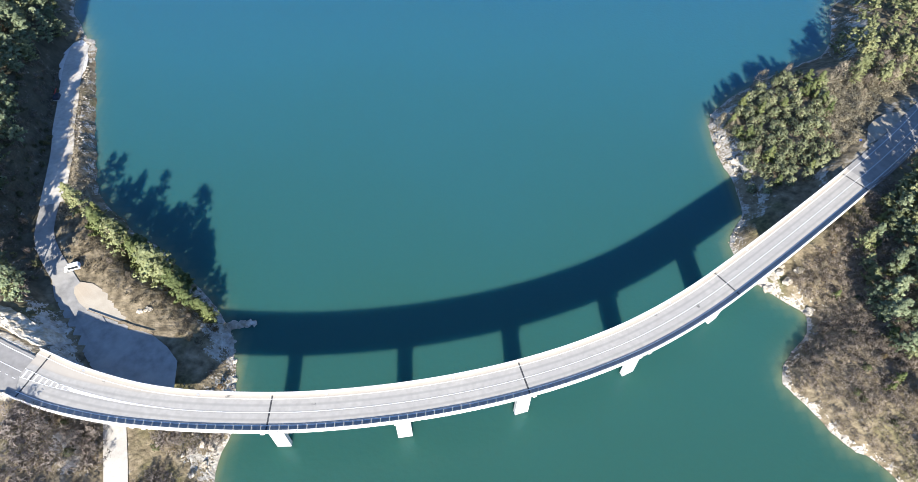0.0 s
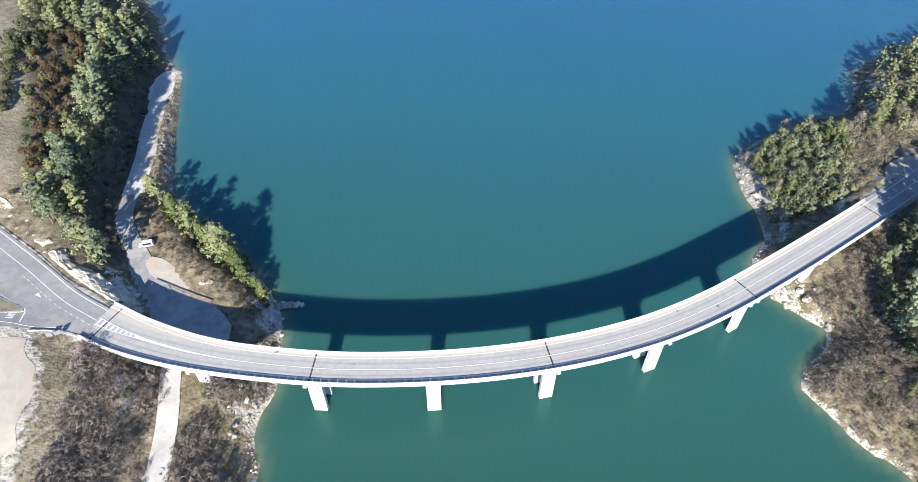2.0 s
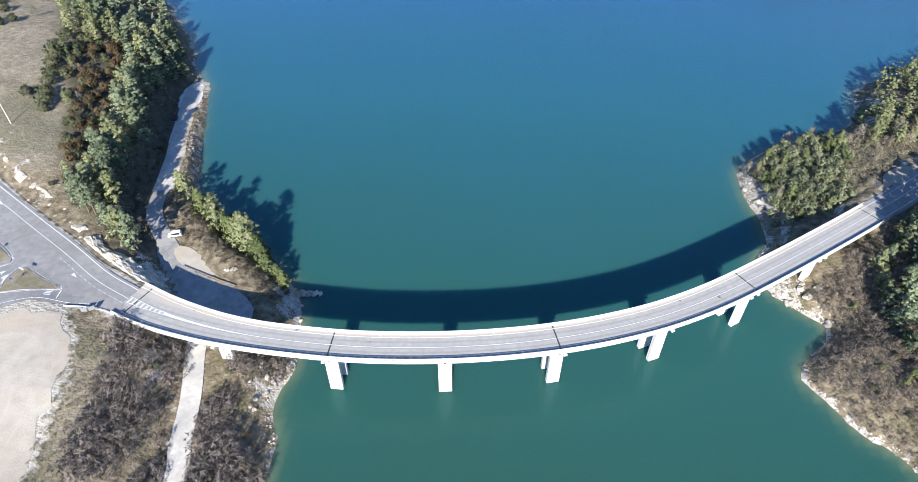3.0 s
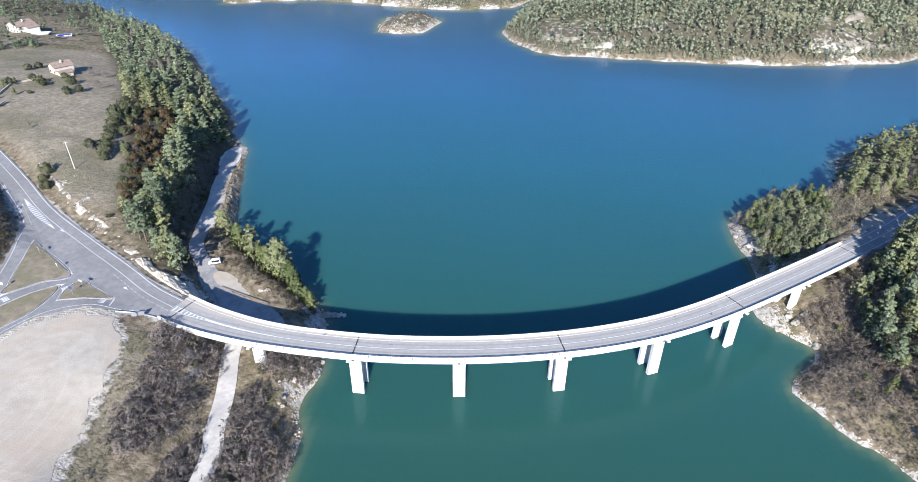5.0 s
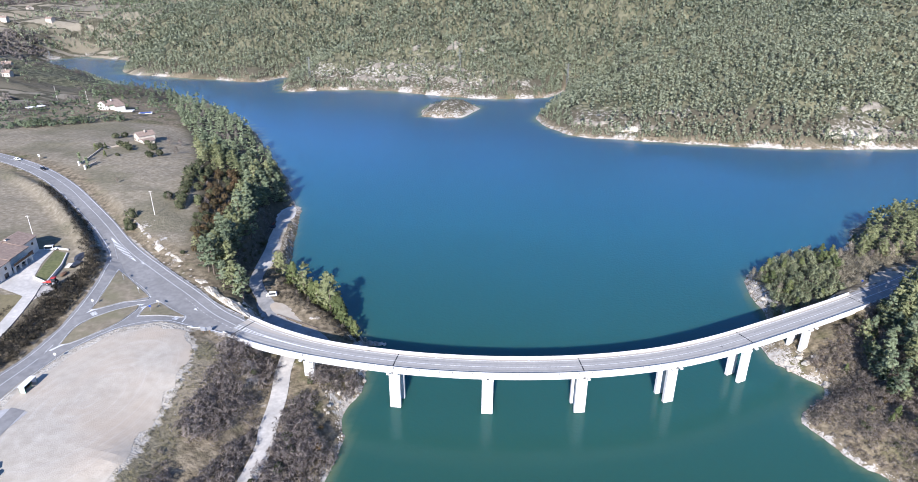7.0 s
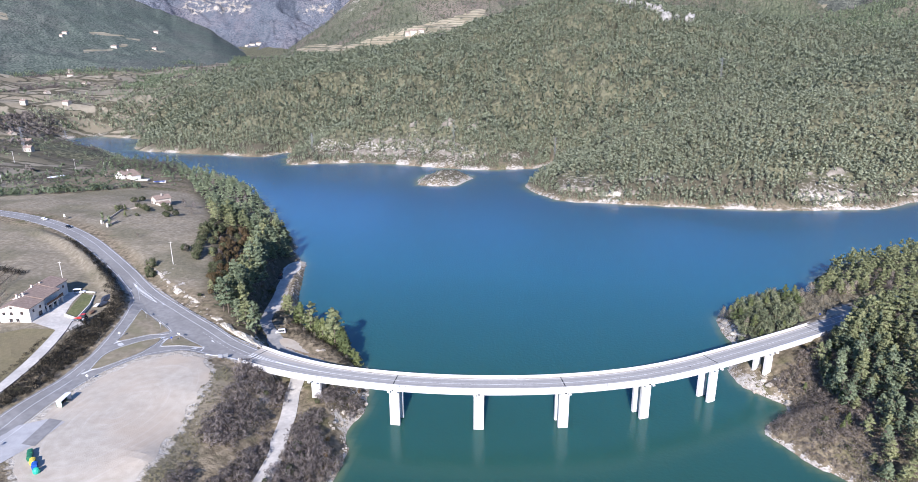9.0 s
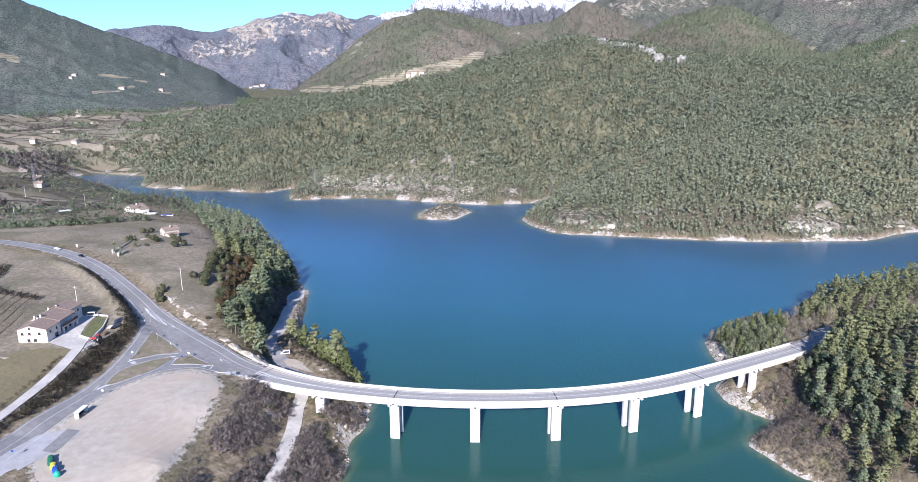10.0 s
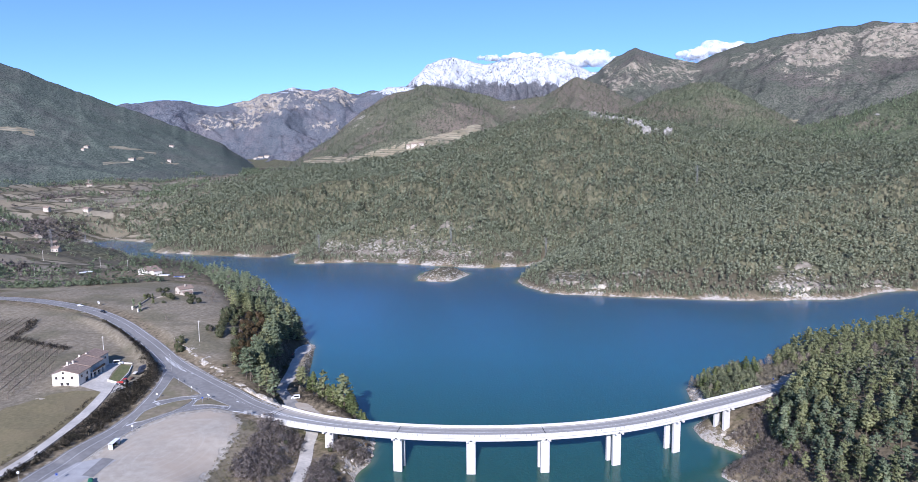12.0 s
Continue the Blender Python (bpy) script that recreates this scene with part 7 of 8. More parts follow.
# ---- poles, signs and rails ----
def rod(bm, a, b, r0, r1, n=6):
    a, b = Vector(a), Vector(b)
    q = (b - a).to_track_quat("Z", "Y").to_matrix()
    lo = [bm.verts.new(a + q @ Vector((r0 * math.cos(k * 2 * math.pi / n), r0 * math.sin(k * 2 * math.pi / n), 0))) for k in range(n)]
    hi = [bm.verts.new(b + q @ Vector((r1 * math.cos(k * 2 * math.pi / n), r1 * math.sin(k * 2 * math.pi / n), 0))) for k in range(n)]
    for k in range(n):
        bm.faces.new((lo[k], lo[(k + 1) % n], hi[(k + 1) % n], hi[k]))
    bm.faces.new(hi)
    bm.faces.new(lo[::-1])


def pole(x, y, h, label, material):
    t = thing("utility_pole", label, "pole", (x, y, ground_at(x, y)), 20)
    bm = bmesh.new()
    rod(bm, (0, 0, -1), (0, 0, h), 0.17, 0.1)
    part("shaft", bm, material, t)
    box_part("crossarm", (1.6, 0.1, 0.12), (0, 0, h - 0.5), material, t)
    return t


pole(-182, 132.5, 12, "pale concrete utility pole standing in the meadow", M["render"])
pole(-213, 96, 12, "pale concrete utility pole behind the farmhouse", M["render"])
for x, y in ((-412, 369), (-450, 377), (-450, 297), (-531, 391)):
    pole(x, y, 12, "slim pale utility pole on the valley floor", M["render"])


M["mast_steel"] = mat("dull_mast_steel", (0.16, 0.165, 0.17), (0.26, 0.265, 0.27), 1.0, 0.6, 0.1, metal=0.2)


def pylon(x, y, h, label):
    t = thing("power_pylon", label, "pylon", (x, y, ground_at(x, y)), 15)
    bm = bmesh.new()
    w0, w1 = h * 0.045, h * 0.015
    lv = np.linspace(0, 1, 8)
    for k in range(4):
        sx, sy = ((-1, -1), (1, -1), (1, 1), (-1, 1))[k]
        rod(bm, (sx * w0, sy * w0, -1), (sx * w1, sy * w1, h), 0.12, 0.08, 4)
        ex, ey = ((-1, -1), (1, -1), (1, 1), (-1, 1))[(k + 1) % 4]
        for a, b in zip(lv, lv[1:]):
            wa, wb = w0 + (w1 - w0) * a, w0 + (w1 - w0) * b
            rod(bm, (sx * wa, sy * wa, a * h), (ex * wb, ey * wb, b * h), 0.06, 0.06, 3)
    part("lattice_mast", bm, M["mast_steel"], t)
    for z in (0.72, 0.84, 0.95):
        bm = bmesh.new()
        rod(bm, (-h * 0.13, 0, h * z), (h * 0.13, 0, h * z), 0.1, 0.1, 4)
        rod(bm, (-h * 0.13, 0, h * z), (0, 0, h * (z + 0.05)), 0.06, 0.06, 3)
        rod(bm, (h * 0.13, 0, h * z), (0, 0, h * (z + 0.05)), 0.06, 0.06, 3)
        part("crossarm", bm, M["mast_steel"], t)
    return t


for x, y, h in ((-303, 597, 24), (-128, 627, 26), (-2, 640, 24), (-562, 436, 26), (-740, 690, 28), (214, 780, 28)):
    pylon(x, y, h, "grey lattice power pylon on the hillside")


def sign(x, y, turn, kind, label, z=None):
    t = thing("road_sign", label, "sign", (x, y, float(road_level(np.array([x], float), np.array([y], float))[0]) if z is None else z), turn)
    bm = bmesh.new()
    rod(bm, (0, 0, -0.3), (0, 0, 2.6), 0.045, 0.045)
    part("post", bm, M["steel"], t)
    if kind == "round":
        bm = bmesh.new()
        bmesh.ops.create_cone(bm, cap_ends=True, segments=18, radius1=0.45, radius2=0.45, depth=0.04, matrix=pose(0, -0.06, 2.4, 90))
        part("disc", bm, M["white"], t)
    else:
        w, h, m = {"board": (1.6, 0.5, "white"), "panel": (2.2, 1.5, "white"), "blue": (0.7, 0.7, "blue_sign")}[kind]
        box_part("plate", (w, 0.05, h), (0, -0.06, 2.4), M[m], t)
        box_part("lettering_bars", (w * 0.7, 0.02, h * 0.16), (0, -0.1, 2.4), M["black"], t)
    return t


for x, y, a, k, l in ((-156.2, 59.1, 10, "round", "round road sign on the traffic island"), (-158.9, 78.8, -40, "board", "white direction board on the island"), (-147.9, 72.3, -30, "round", "round road sign at the island corner"), (-135.4, 61.3, 20, "blue", "square blue road sign"), (-135.1, 65.5, -20, "board", "white direction board at the junction"),
                      (-145.6, 29.3, 15, "round", "round road sign at the lot entrance"), (-142.5, -11, 10, "blue", "square blue stop sign by the lot"), (-292, 187, -20, "panel", "pale roadside panel on posts"), (-154.2, -14, 20, "round", "round road sign on the embankment"), (125.5, 138.5, -40, "blue", "small blue and white information board at the turnout")):
    sign(x, y, a, k, l)
info = thing("information_board", "grey double information board beside the bridge end", "sign", (-110, 54.6, 17.0), 25)
for k in (-1, 1):
    box_part("panel", (1.6, 0.12, 1.3), (k * 0.95, 0, 1.5), M["steel"], info, turn=k * 14)
    box_part("post", (0.12, 0.12, 2.2), (k * 0.95, 0.1, 0.9), M["wood"], info)
lamp = thing("street_lamp", "tall grey street lamp at the road bend", "street lamp", (-173.6, 94.5, 20.4), 140)
bm = bmesh.new()
rod(bm, (0, 0, -0.5), (0, 0, 7.5), 0.1, 0.06)
rod(bm, (0, 0, 7.4), (1.6, 0, 7.9), 0.05, 0.04)
part("mast", bm, M["steel"], lamp)
box_part("lamp_head", (0.8, 0.3, 0.14), (1.9, 0, 7.9), M["white"], lamp, bevel=0.03)


def guard_rail(name, pts, label, level, h=0.65, gap=4.0, material="steel"):
    """A beam on posts along a line, laid over the ground."""
    p = spline(pts, 2.0)
    z = level(p[:, 0], p[:, 1])
    t = thing(name, label, "guard rail")
    bm = bmesh.new()
    n = normals_of(p)
    ring = []
    for (x, y), zz, m in zip(p, z, n):
        ring.append([bm.verts.new((x + m[0] * o, y + m[1] * o, zz + u)) for o, u in ((-0.05, h - 0.17), (0.05, h - 0.08), (-0.05, h), (0.05, h + 0.1), (0.08, h + 0.1), (-0.02, h), (0.08, h - 0.08), (-0.02, h - 0.17))])
    for a, b in zip(ring, ring[1:]):
        for i in range(8):
            bm.faces.new((a[i], a[(i + 1) % 8], b[(i + 1) % 8], b[i]))
    part("beam", bm, M[material], t)
    step = max(1, int(gap / 2))
    bmp = bmesh.new()
    add_box(bmp, (0.12, 0.12, h + 0.6), (0, 0, (h + 0.1) / 2 - 0.25))
    me = bpy.data.meshes.new("post")
    bmp.to_mesh(me)
    bmp.free()
    me.materials.append(M[material])
    for (x, y), zz in list(zip(p, z))[::step]:
        o = new("post", me)
        o.location = (x, y, zz)
        o.parent = t
    return t


gr = lambda x, y: height(x, y) + 0.15
guard_rail("guard_rail", [(-156.2, -40), (-158.6, -16), (-160.6, 3), (-167, 32), (-175.3, 53.5), (-180, 63), (-184.5, 76)], "long dark metal guard rail beside the farm lane", gr, 0.8, material="tarp")
guard_rail("guard_rail", [(-103, 66.6), (-117, 72.6), (-131, 81.4), (-150, 92.3), (-170, 105)], "galvanised guard rail along the main road", road_level, 0.6)
guard_rail("guard_rail", [(-117.5, 55.3), (-112, 56.2), (-104.5, 55.1)], "short galvanised guard rail at the slip road", road_level, 0.6)
guard_rail("guard_rail", [(120, 118.5), (130, 126), (143, 137), (160, 151)], "galvanised guard rail on the wood side", lambda x, y: np.full(np.shape(x), 15.7), 0.6)
guard_rail("yard_fence", [(-98.4, 82), (-93.4, 80.2), (-89, 78.6), (-84.4, 77.0), (-79.2, 75.2)], "low wooden post fence round the gravel apron", lambda x, y: np.full(np.shape(x), 8.95), 0.5, 2.0, "bark")

# ---- farm clutter ----
wall = thing("garden_wall", "pale low garden retaining wall", "wall", (0, 0, 0))
for a, b in (((-180.3, 65.6), (-188.6, 68.6)), ((-180.3, 65.6), (-186, 79.5)), ((-186, 79.5), (-192, 89.5)), ((-194, 92.5), (-200, 93))):
    box_part("wall_run", (math.dist(a, b), 0.35, 1.5), ((a[0] + b[0]) / 2, (a[1] + b[1]) / 2, 23.2), M["render"], wall, turn=math.degrees(math.atan2(b[1] - a[1], b[0] - a[0])))
rng = np.random.default_rng(33)


def lump(name, at, size, material, label, category, seed, group="", turn=0.0, sub=2, amount=0.3):
    """A rough stone-like or heaped mass."""
    bm = bmesh.new()
    bmesh.ops.create_icosphere(bm, subdivisions=sub, radius=1)
    for v in bm.verts:
        k = 1 + amount * noise.noise(v.co * 1.7 + Vector((seed, seed * 0.7, 3))) + 0.5 * amount * noise.noise(v.co * 4 + Vector((seed, 1, 2)))
        v.co = Vector((v.co.x * size[0], v.co.y * size[1], v.co.z * size[2])) * k
    ob = part(name, bm, material)
    ob.matrix_world = pose(*at, 0, 0, turn)
    return tagged(ob, label, category, group)


lump("tarpaulin_heap", (-184.5, 88, 23.4), (2.0, 4.5, 1.2), M["tarp"], "heap under dark blue-grey tarpaulin", "heap", 1.0, turn=10)
lump("tarpaulin_heap", (-181.8, 82, 23.2), (1.4, 3.0, 0.9), M["tarp"], "heap under dark blue-grey tarpaulin", "heap", 2.0, turn=-15)
lump("soil_heap", (-199.5, 42, 23.2), (3.6, 2.2, 0.9), M["gravel"], "pale heap of gravel on the field", "heap", 3.0, turn=20)
lump("log_pile", (-180.5, 74, 23.0), (0.9, 2.2, 0.6), M["wood"], "pile of pale logs in the yard", "log pile", 4.0, turn=15)
cl = thing("yard_trailer", "pale flat trailer on the yard edge", "trailer", (-182.3, 79.2, 23.1), 110)
box_part("bed", (3.6, 1.6, 0.2), (0, 0, 0.8), M["render"], cl)
wheel(cl, (0, 0.7, 0.4), 0.4, 0.2)
wheel(cl, (0, -0.7, 0.4), 0.4, 0.2)
mw = thing("meadow_wall", "low dry-stone wall with pale gate pillars", "wall", (0, 0, 0))
for (a, b) in (((-263, 184), (-275, 216)), ((-256, 179.5), (-258, 190)), ((-275, 216), (-268, 228))):
    box_part("wall_run", (math.dist(a, b), 0.5, 1.0), ((a[0] + b[0]) / 2, (a[1] + b[1]) / 2, ground_at((a[0] + b[0]) / 2, (a[1] + b[1]) / 2) + 0.3), M["stone_wall"], mw, turn=math.degrees(math.atan2(b[1] - a[1], b[0] - a[0])))
for x, y in ((-263.5, 183.5), (-256, 179)):
    box_part("gate_pillar", (0.9, 0.9, 2.4), (x, y, ground_at(x, y) + 1), M["render"], mw)

# ---- vineyard ----
VINES = [(-330, 146), (-306, 150), (-291, 134), (-282, 112), (-262, 110), (-241, 106), (-216, 60), (-212, 40), (-250, 10), (-330, 40), (-420, 110), (-400, 160)]
u = np.array([-0.42, 0.91])
v = np.array([0.91, 0.42])
bm, vine_x, vine_y = bmesh.new(), [], []
for k in np.arange(-420, 120, 4.2):
    q = np.arange(-160, 160, 6.0)
    lx, ly = -300.0 + v[0] * (k + 150) + u[0] * q, 90.0 + v[1] * (k + 150) + u[1] * q
    ins = inside(VINES, lx, ly)
    if not ins.any():
        continue
    lz = height(lx, ly)
    prev = None
    for x, y, z, g in zip(lx, ly, lz, ins):
        if not g:
            prev = None
            continue
        rod(bm, (x, y, z - 0.3), (x, y, z + 2.7), 0.12, 0.11, 4)
        if prev is not None:
            rod(bm, (*prev[:2], prev[2] + 2.6), (x, y, z + 2.6), 0.15, 0.15, 3)
            for t in np.arange(0.1, 1, 0.2):
                vine_x.append(prev[0] + (x - prev[0]) * t)
                vine_y.append(prev[1] + (y - prev[1]) * t)
        prev = (x, y, z)
tagged(part("orchard_trellis", bm, M["bark"]), "grey trellis posts and rails over orchard rows", "trellis", kind="stuff")
rng = np.random.default_rng(34)
mass("orchard_rows", [c[:66] for _, c, _, _ in KINDS["bare_shrub"]], np.array(vine_x), np.array(vine_y), rng.uniform(0.45, 0.7, len(vine_x)), "leafless brown fruit rows under the trellis", "orchard", rng, M["scrub"])

# ---- rocks ----
ROCKS = [(-62.5, 82.6, 0.2, 1.9), (-60.4, 82.8, 0.15, 1.6), (-58.4, 83.0, 0.1, 1.3), (-56.8, 83.2, 0.05, 1.0), (-64, 81.6, 0.3, 1.5), (-61.5, 77.5, 0.2, 0.9), (-60.7, 74.5, 0.2, 0.8), (-59.7, 71.5, 0.2, 0.8), (-123.3, 139, 0.4, 1.6), (-84.6, 81.6, 9.3, 1.0), (-82.4, 82.3, 9.3, 1.1), (-58.7, 66, 0.3, 0.9), (-57, 60, 0.3, 0.9)]
for k, (x, y, z, r) in enumerate(ROCKS):
    lump("boulder", (x, y, z), (r, r * 0.75, r * 0.5), M["rock"], "pale limestone boulder at the water's edge", "rock", 5.0 + k, "shore boulders", turn=37 * k, amount=0.5)
rng = np.random.default_rng(35)
def rock_face(foot, reach, lift, label, seed, step=0.45, stone=None, full=0.55):
    """A ragged ledge of limestone beds from the road's edge up the bank."""
    p = spline(foot, step)
    q = normals_of(p)
    v = np.linspace(0, 1, 15)
    S = np.arange(len(p)) * step
    width = reach * (0.75 + 0.35 * fbm(S, S * 0, 0.12, 3, seed))
    side = -1.0 if q[0, 1] < 0 else 1.0
    X = p[:, 0][:, None] + side * q[:, 0][:, None] * width[:, None] * v[None, :]
    Y = p[:, 1][:, None] + side * q[:, 1][:, None] * width[:, None] * v[None, :]
    coarse = step / 0.45
    grit = fbm(X, Y, 0.5 / coarse, 4, seed + 1)
    Z = height(X, Y)
    bed = np.round((v[None, :] + 0.35 * fbm(X, Y, 0.2 / coarse, 2, seed + 2)) * 4) / 4
    body = np.clip(1.4 * fbm(X, Y, 0.13 / coarse, 3, seed + 3) + full, 0, 1) * np.minimum(1, 4 * np.sin(math.pi * v) ** 0.8)[None, :] * np.clip(np.minimum(S, S[-1] - S) / 3, 0, 1)[:, None]
    Z = Z - 0.35 + body * (0.5 + lift * (0.3 + 0.7 * bed * (1.25 - v[None, :])) + 0.7 * coarse * grit)
    X, Y = X + 0.5 * coarse * fbm(X, Y, 0.6 / coarse, 3, seed + 4), Y + 0.5 * coarse * fbm(X, Y, 0.6 / coarse, 3, seed + 5)
    n, m = X.shape
    i = np.arange(n * m).reshape(n, m)
    f = np.stack([i[:-1, :-1], i[:-1, 1:], i[1:, 1:], i[1:, :-1]], -1).reshape(-1, 4)
    return tagged(mesh_from("rock_cutting", np.stack([X, Y, Z], -1).reshape(-1, 3), f, stone or M["rock"]), label, "rock face", kind="structure")


M["cut_rock"] = mat("fresh_limestone", (0.34, 0.295, 0.225), (0.62, 0.575, 0.49), 1.1, 0.95, 0.9, 3, mid=(0.5, 0.455, 0.375), big=0.35, big_colour=(0.27, 0.22, 0.14), big_amount=0.75)
rock_face([(-101, 67.5), (-107, 70), (-113, 73), (-121, 77.5), (-129, 83)], 6.4, 1.5, "white limestone ledges in the road cutting", 3.0, 0.4, M["cut_rock"], 0.8)
rock_face([(-129, 83.5), (-138, 89), (-147, 94.5), (-158, 101.5), (-168, 108)], 4.6, 1.0, "pale broken limestone bank beside the road", 8.0, 0.4, M["cut_rock"], 0.6)
rock_face([(-170, 110.5), (-180, 118.5), (-190, 126)], 2.6, 0.7, "low stony bank beside the road", 12.0)
CUT = spline([(-104, 71), (-122, 80.5), (-150, 98), (-184, 122), (-200, 134)], 3.6)
for k, (x, y) in enumerate(CUT):
    ox, oy = rng.normal(0, 1.4, 2)
    q = float(rng.uniform(0.25, 0.6))
    lump("rock_outcrop", (x + ox, y + oy, ground_at(x + ox, y + oy)), (q * 1.3, q, q * 0.7), M["rock"], "loose limestone block on the cutting", "rock", 40 + k, "road cutting rocks", turn=float(rng.uniform(0, 180)), amount=0.6)
for k in range(15):
    x, y = rng.uniform(-65, -57), rng.uniform(38, 56)
    q = float(rng.uniform(0.4, 1.1))
    if clear_of_roads(np.array([x]), np.array([y]), 0.5)[0] or y > 48:
        lump("rock_outcrop", (x, y, ground_at(x, y) - 0.3 * q), (q * 1.2, q, q * 0.7), M["rock"], "pale limestone ledge under the bridge", "rock", 90 + k, "bank rocks", turn=float(rng.uniform(0, 180)), amount=0.6)
for k in range(30):
    x, y = (rng.uniform(86, 100), rng.uniform(84, 100)) if k < 16 else (rng.uniform(87, 94), rng.uniform(128, 168))
    if shore_gap(np.array([x]), np.array([y]))[0] > -0.5:
        q = float(rng.uniform(0.5, 1.3))
        lump("rock_outcrop", (x, y, ground_at(x, y)), (q * 1.3, q, q * 0.8), M["rock"], "pale limestone rock on the eastern shore", "rock", 130 + k, "shore rocks", turn=float(rng.uniform(0, 180)), amount=0.6)


def pebbles(name, x, y, sizes, label, rng):
    """Very many small stones in one mesh."""
    z = height(x, y)
    base = np.array([(1, 0, 0), (-1, 0, 0), (0, 1, 0), (0, -1, 0), (0, 0, 0.8), (0, 0, -0.8)], float)
    faces = np.array([(0, 2, 4), (2, 1, 4), (1, 3, 4), (3, 0, 4), (2, 0, 5), (1, 2, 5), (3, 1, 5), (0, 3, 5)])
    n = len(x)
    vv = base[None] * rng.uniform(0.6, 1.3, (n, 6, 1)) * sizes[:, None, None]
    a = rng.uniform(0, 6.28, n)[:, None]
    X = vv[..., 0] * np.cos(a) - vv[..., 1] * np.sin(a) + x[:, None]
    Y = vv[..., 0] * np.sin(a) + vv[..., 1] * np.cos(a) + y[:, None]
    V = np.stack([X, Y, vv[..., 2] + z[:, None]], -1).reshape(-1, 3)
    F = (faces[None] + 6 * np.arange(n)[:, None, None]).reshape(-1, 3)
    return tagged(mesh_from(name, V, F, M["rock"]), label, "stones", kind="stuff")


x, y = rng.uniform(-160, 130, 60000), rng.uniform(-40, 260, 60000)
g = shore_gap(x, y)
k = (g > -0.6) & (g < 1.8)
pebbles("shore_stones", x[k], y[k], rng.uniform(0.12, 0.5, k.sum()), "pale stones along the waterline", rng)

# ---- the mountains ----
def range_material(name, low, mid, high, rock_low, rock_high, crown=8.0, bare=(0.13, 0.105, 0.085), bare_amount=0.5):
    """A wooded mountainside: crowns side by side with shade painted between them, leafless patches, bare rock, fields
    and snow where the masks say so.
    """
    m = bpy.data.materials.new(name)
    m.use_nodes = True
    n, ln = m.node_tree.nodes, m.node_tree.links
    bsdf = n["Principled BSDF"]
    bsdf.inputs["Roughness"].default_value = 0.95
    bsdf.inputs["Specular IOR Level"].default_value = 0.08
    geo = n.new("ShaderNodeNewGeometry")

    def noise_of(scale, detail=6.0, rough=0.55, stretch=None):
        k = n.new("ShaderNodeTexNoise")
        k.inputs["Scale"].default_value, k.inputs["Detail"].default_value, k.inputs["Roughness"].default_value = scale, detail, rough
        if stretch:
            mp = n.new("ShaderNodeMapping")
            mp.inputs["Scale"].default_value = stretch
            ln.new(geo.outputs["Position"], mp.inputs["Vector"])
            ln.new(mp.outputs[0], k.inputs["Vector"])
        else:
            ln.new(geo.outputs["Position"], k.inputs["Vector"])
        return k.outputs["Fac"]

    def ramp_of(fac, *stops):
        r = n.new("ShaderNodeValToRGB")
        e = r.color_ramp.elements
        while len(e) < len(stops):
            e.new(0.5)
        for k, (p, c) in zip(e, stops):
            k.position, k.color = p, (*c, 1)
        ln.new(fac, r.inputs["Fac"])
        return r.outputs["Color"]

    def mix_of(fac, a, b):
        k = n.new("ShaderNodeMix")
        k.data_type = "RGBA"
        ln.new(fac, k.inputs["Factor"])
        ln.new(a, k.inputs["A"])
        if isinstance(b, tuple):
            k.inputs["B"].default_value = (*b, 1)
        else:
            ln.new(b, k.inputs["B"])
        return k.outputs["Result"]

    def range_of(v, a, b, c=0.0, d=1.0):
        k = n.new("ShaderNodeMapRange")
        for key, val in zip(("From Min", "From Max", "To Min", "To Max"), (a, b, c, d)):
            k.inputs[key].default_value = val
        ln.new(v, k.inputs["Value"])
        return k.outputs[0]

    def maths(op, a, b):
        k = n.new("ShaderNodeMath")
        k.operation = op
        for i, v in enumerate((a, b)):
            if isinstance(v, float):
                k.inputs[i].default_value = v
            else:
                ln.new(v, k.inputs[i])
        return k.outputs[0]

    def mask_of(attr):
        k = n.new("ShaderNodeAttribute")
        k.attribute_name = attr
        return k.outputs["Fac"]

    def blurred(attr, scale, amount):
        k = maths("ADD", mask_of(attr), maths("MULTIPLY", maths("SUBTRACT", noise_of(scale, 9.0, 0.65), 0.5), amount))
        return range_of(k, 0.44, 0.56)

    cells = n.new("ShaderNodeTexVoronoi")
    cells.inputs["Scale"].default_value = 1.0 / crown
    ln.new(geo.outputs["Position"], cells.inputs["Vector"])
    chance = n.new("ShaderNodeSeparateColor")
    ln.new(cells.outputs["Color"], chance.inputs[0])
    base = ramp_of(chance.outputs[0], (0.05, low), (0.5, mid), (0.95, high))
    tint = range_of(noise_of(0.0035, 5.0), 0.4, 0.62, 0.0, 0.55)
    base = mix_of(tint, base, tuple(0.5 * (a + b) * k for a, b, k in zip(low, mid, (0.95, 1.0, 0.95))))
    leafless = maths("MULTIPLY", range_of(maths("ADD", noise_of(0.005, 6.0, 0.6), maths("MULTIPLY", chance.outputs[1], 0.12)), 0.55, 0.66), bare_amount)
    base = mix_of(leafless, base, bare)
    # shade between crowns painted in: cell edges take a darker low tone
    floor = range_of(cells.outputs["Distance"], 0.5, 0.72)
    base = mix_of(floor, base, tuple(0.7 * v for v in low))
    rock = ramp_of(noise_of(0.035, 10.0, 0.7, (1.0, 1.0, 0.35)), (0.36, rock_low), (0.62, rock_high))
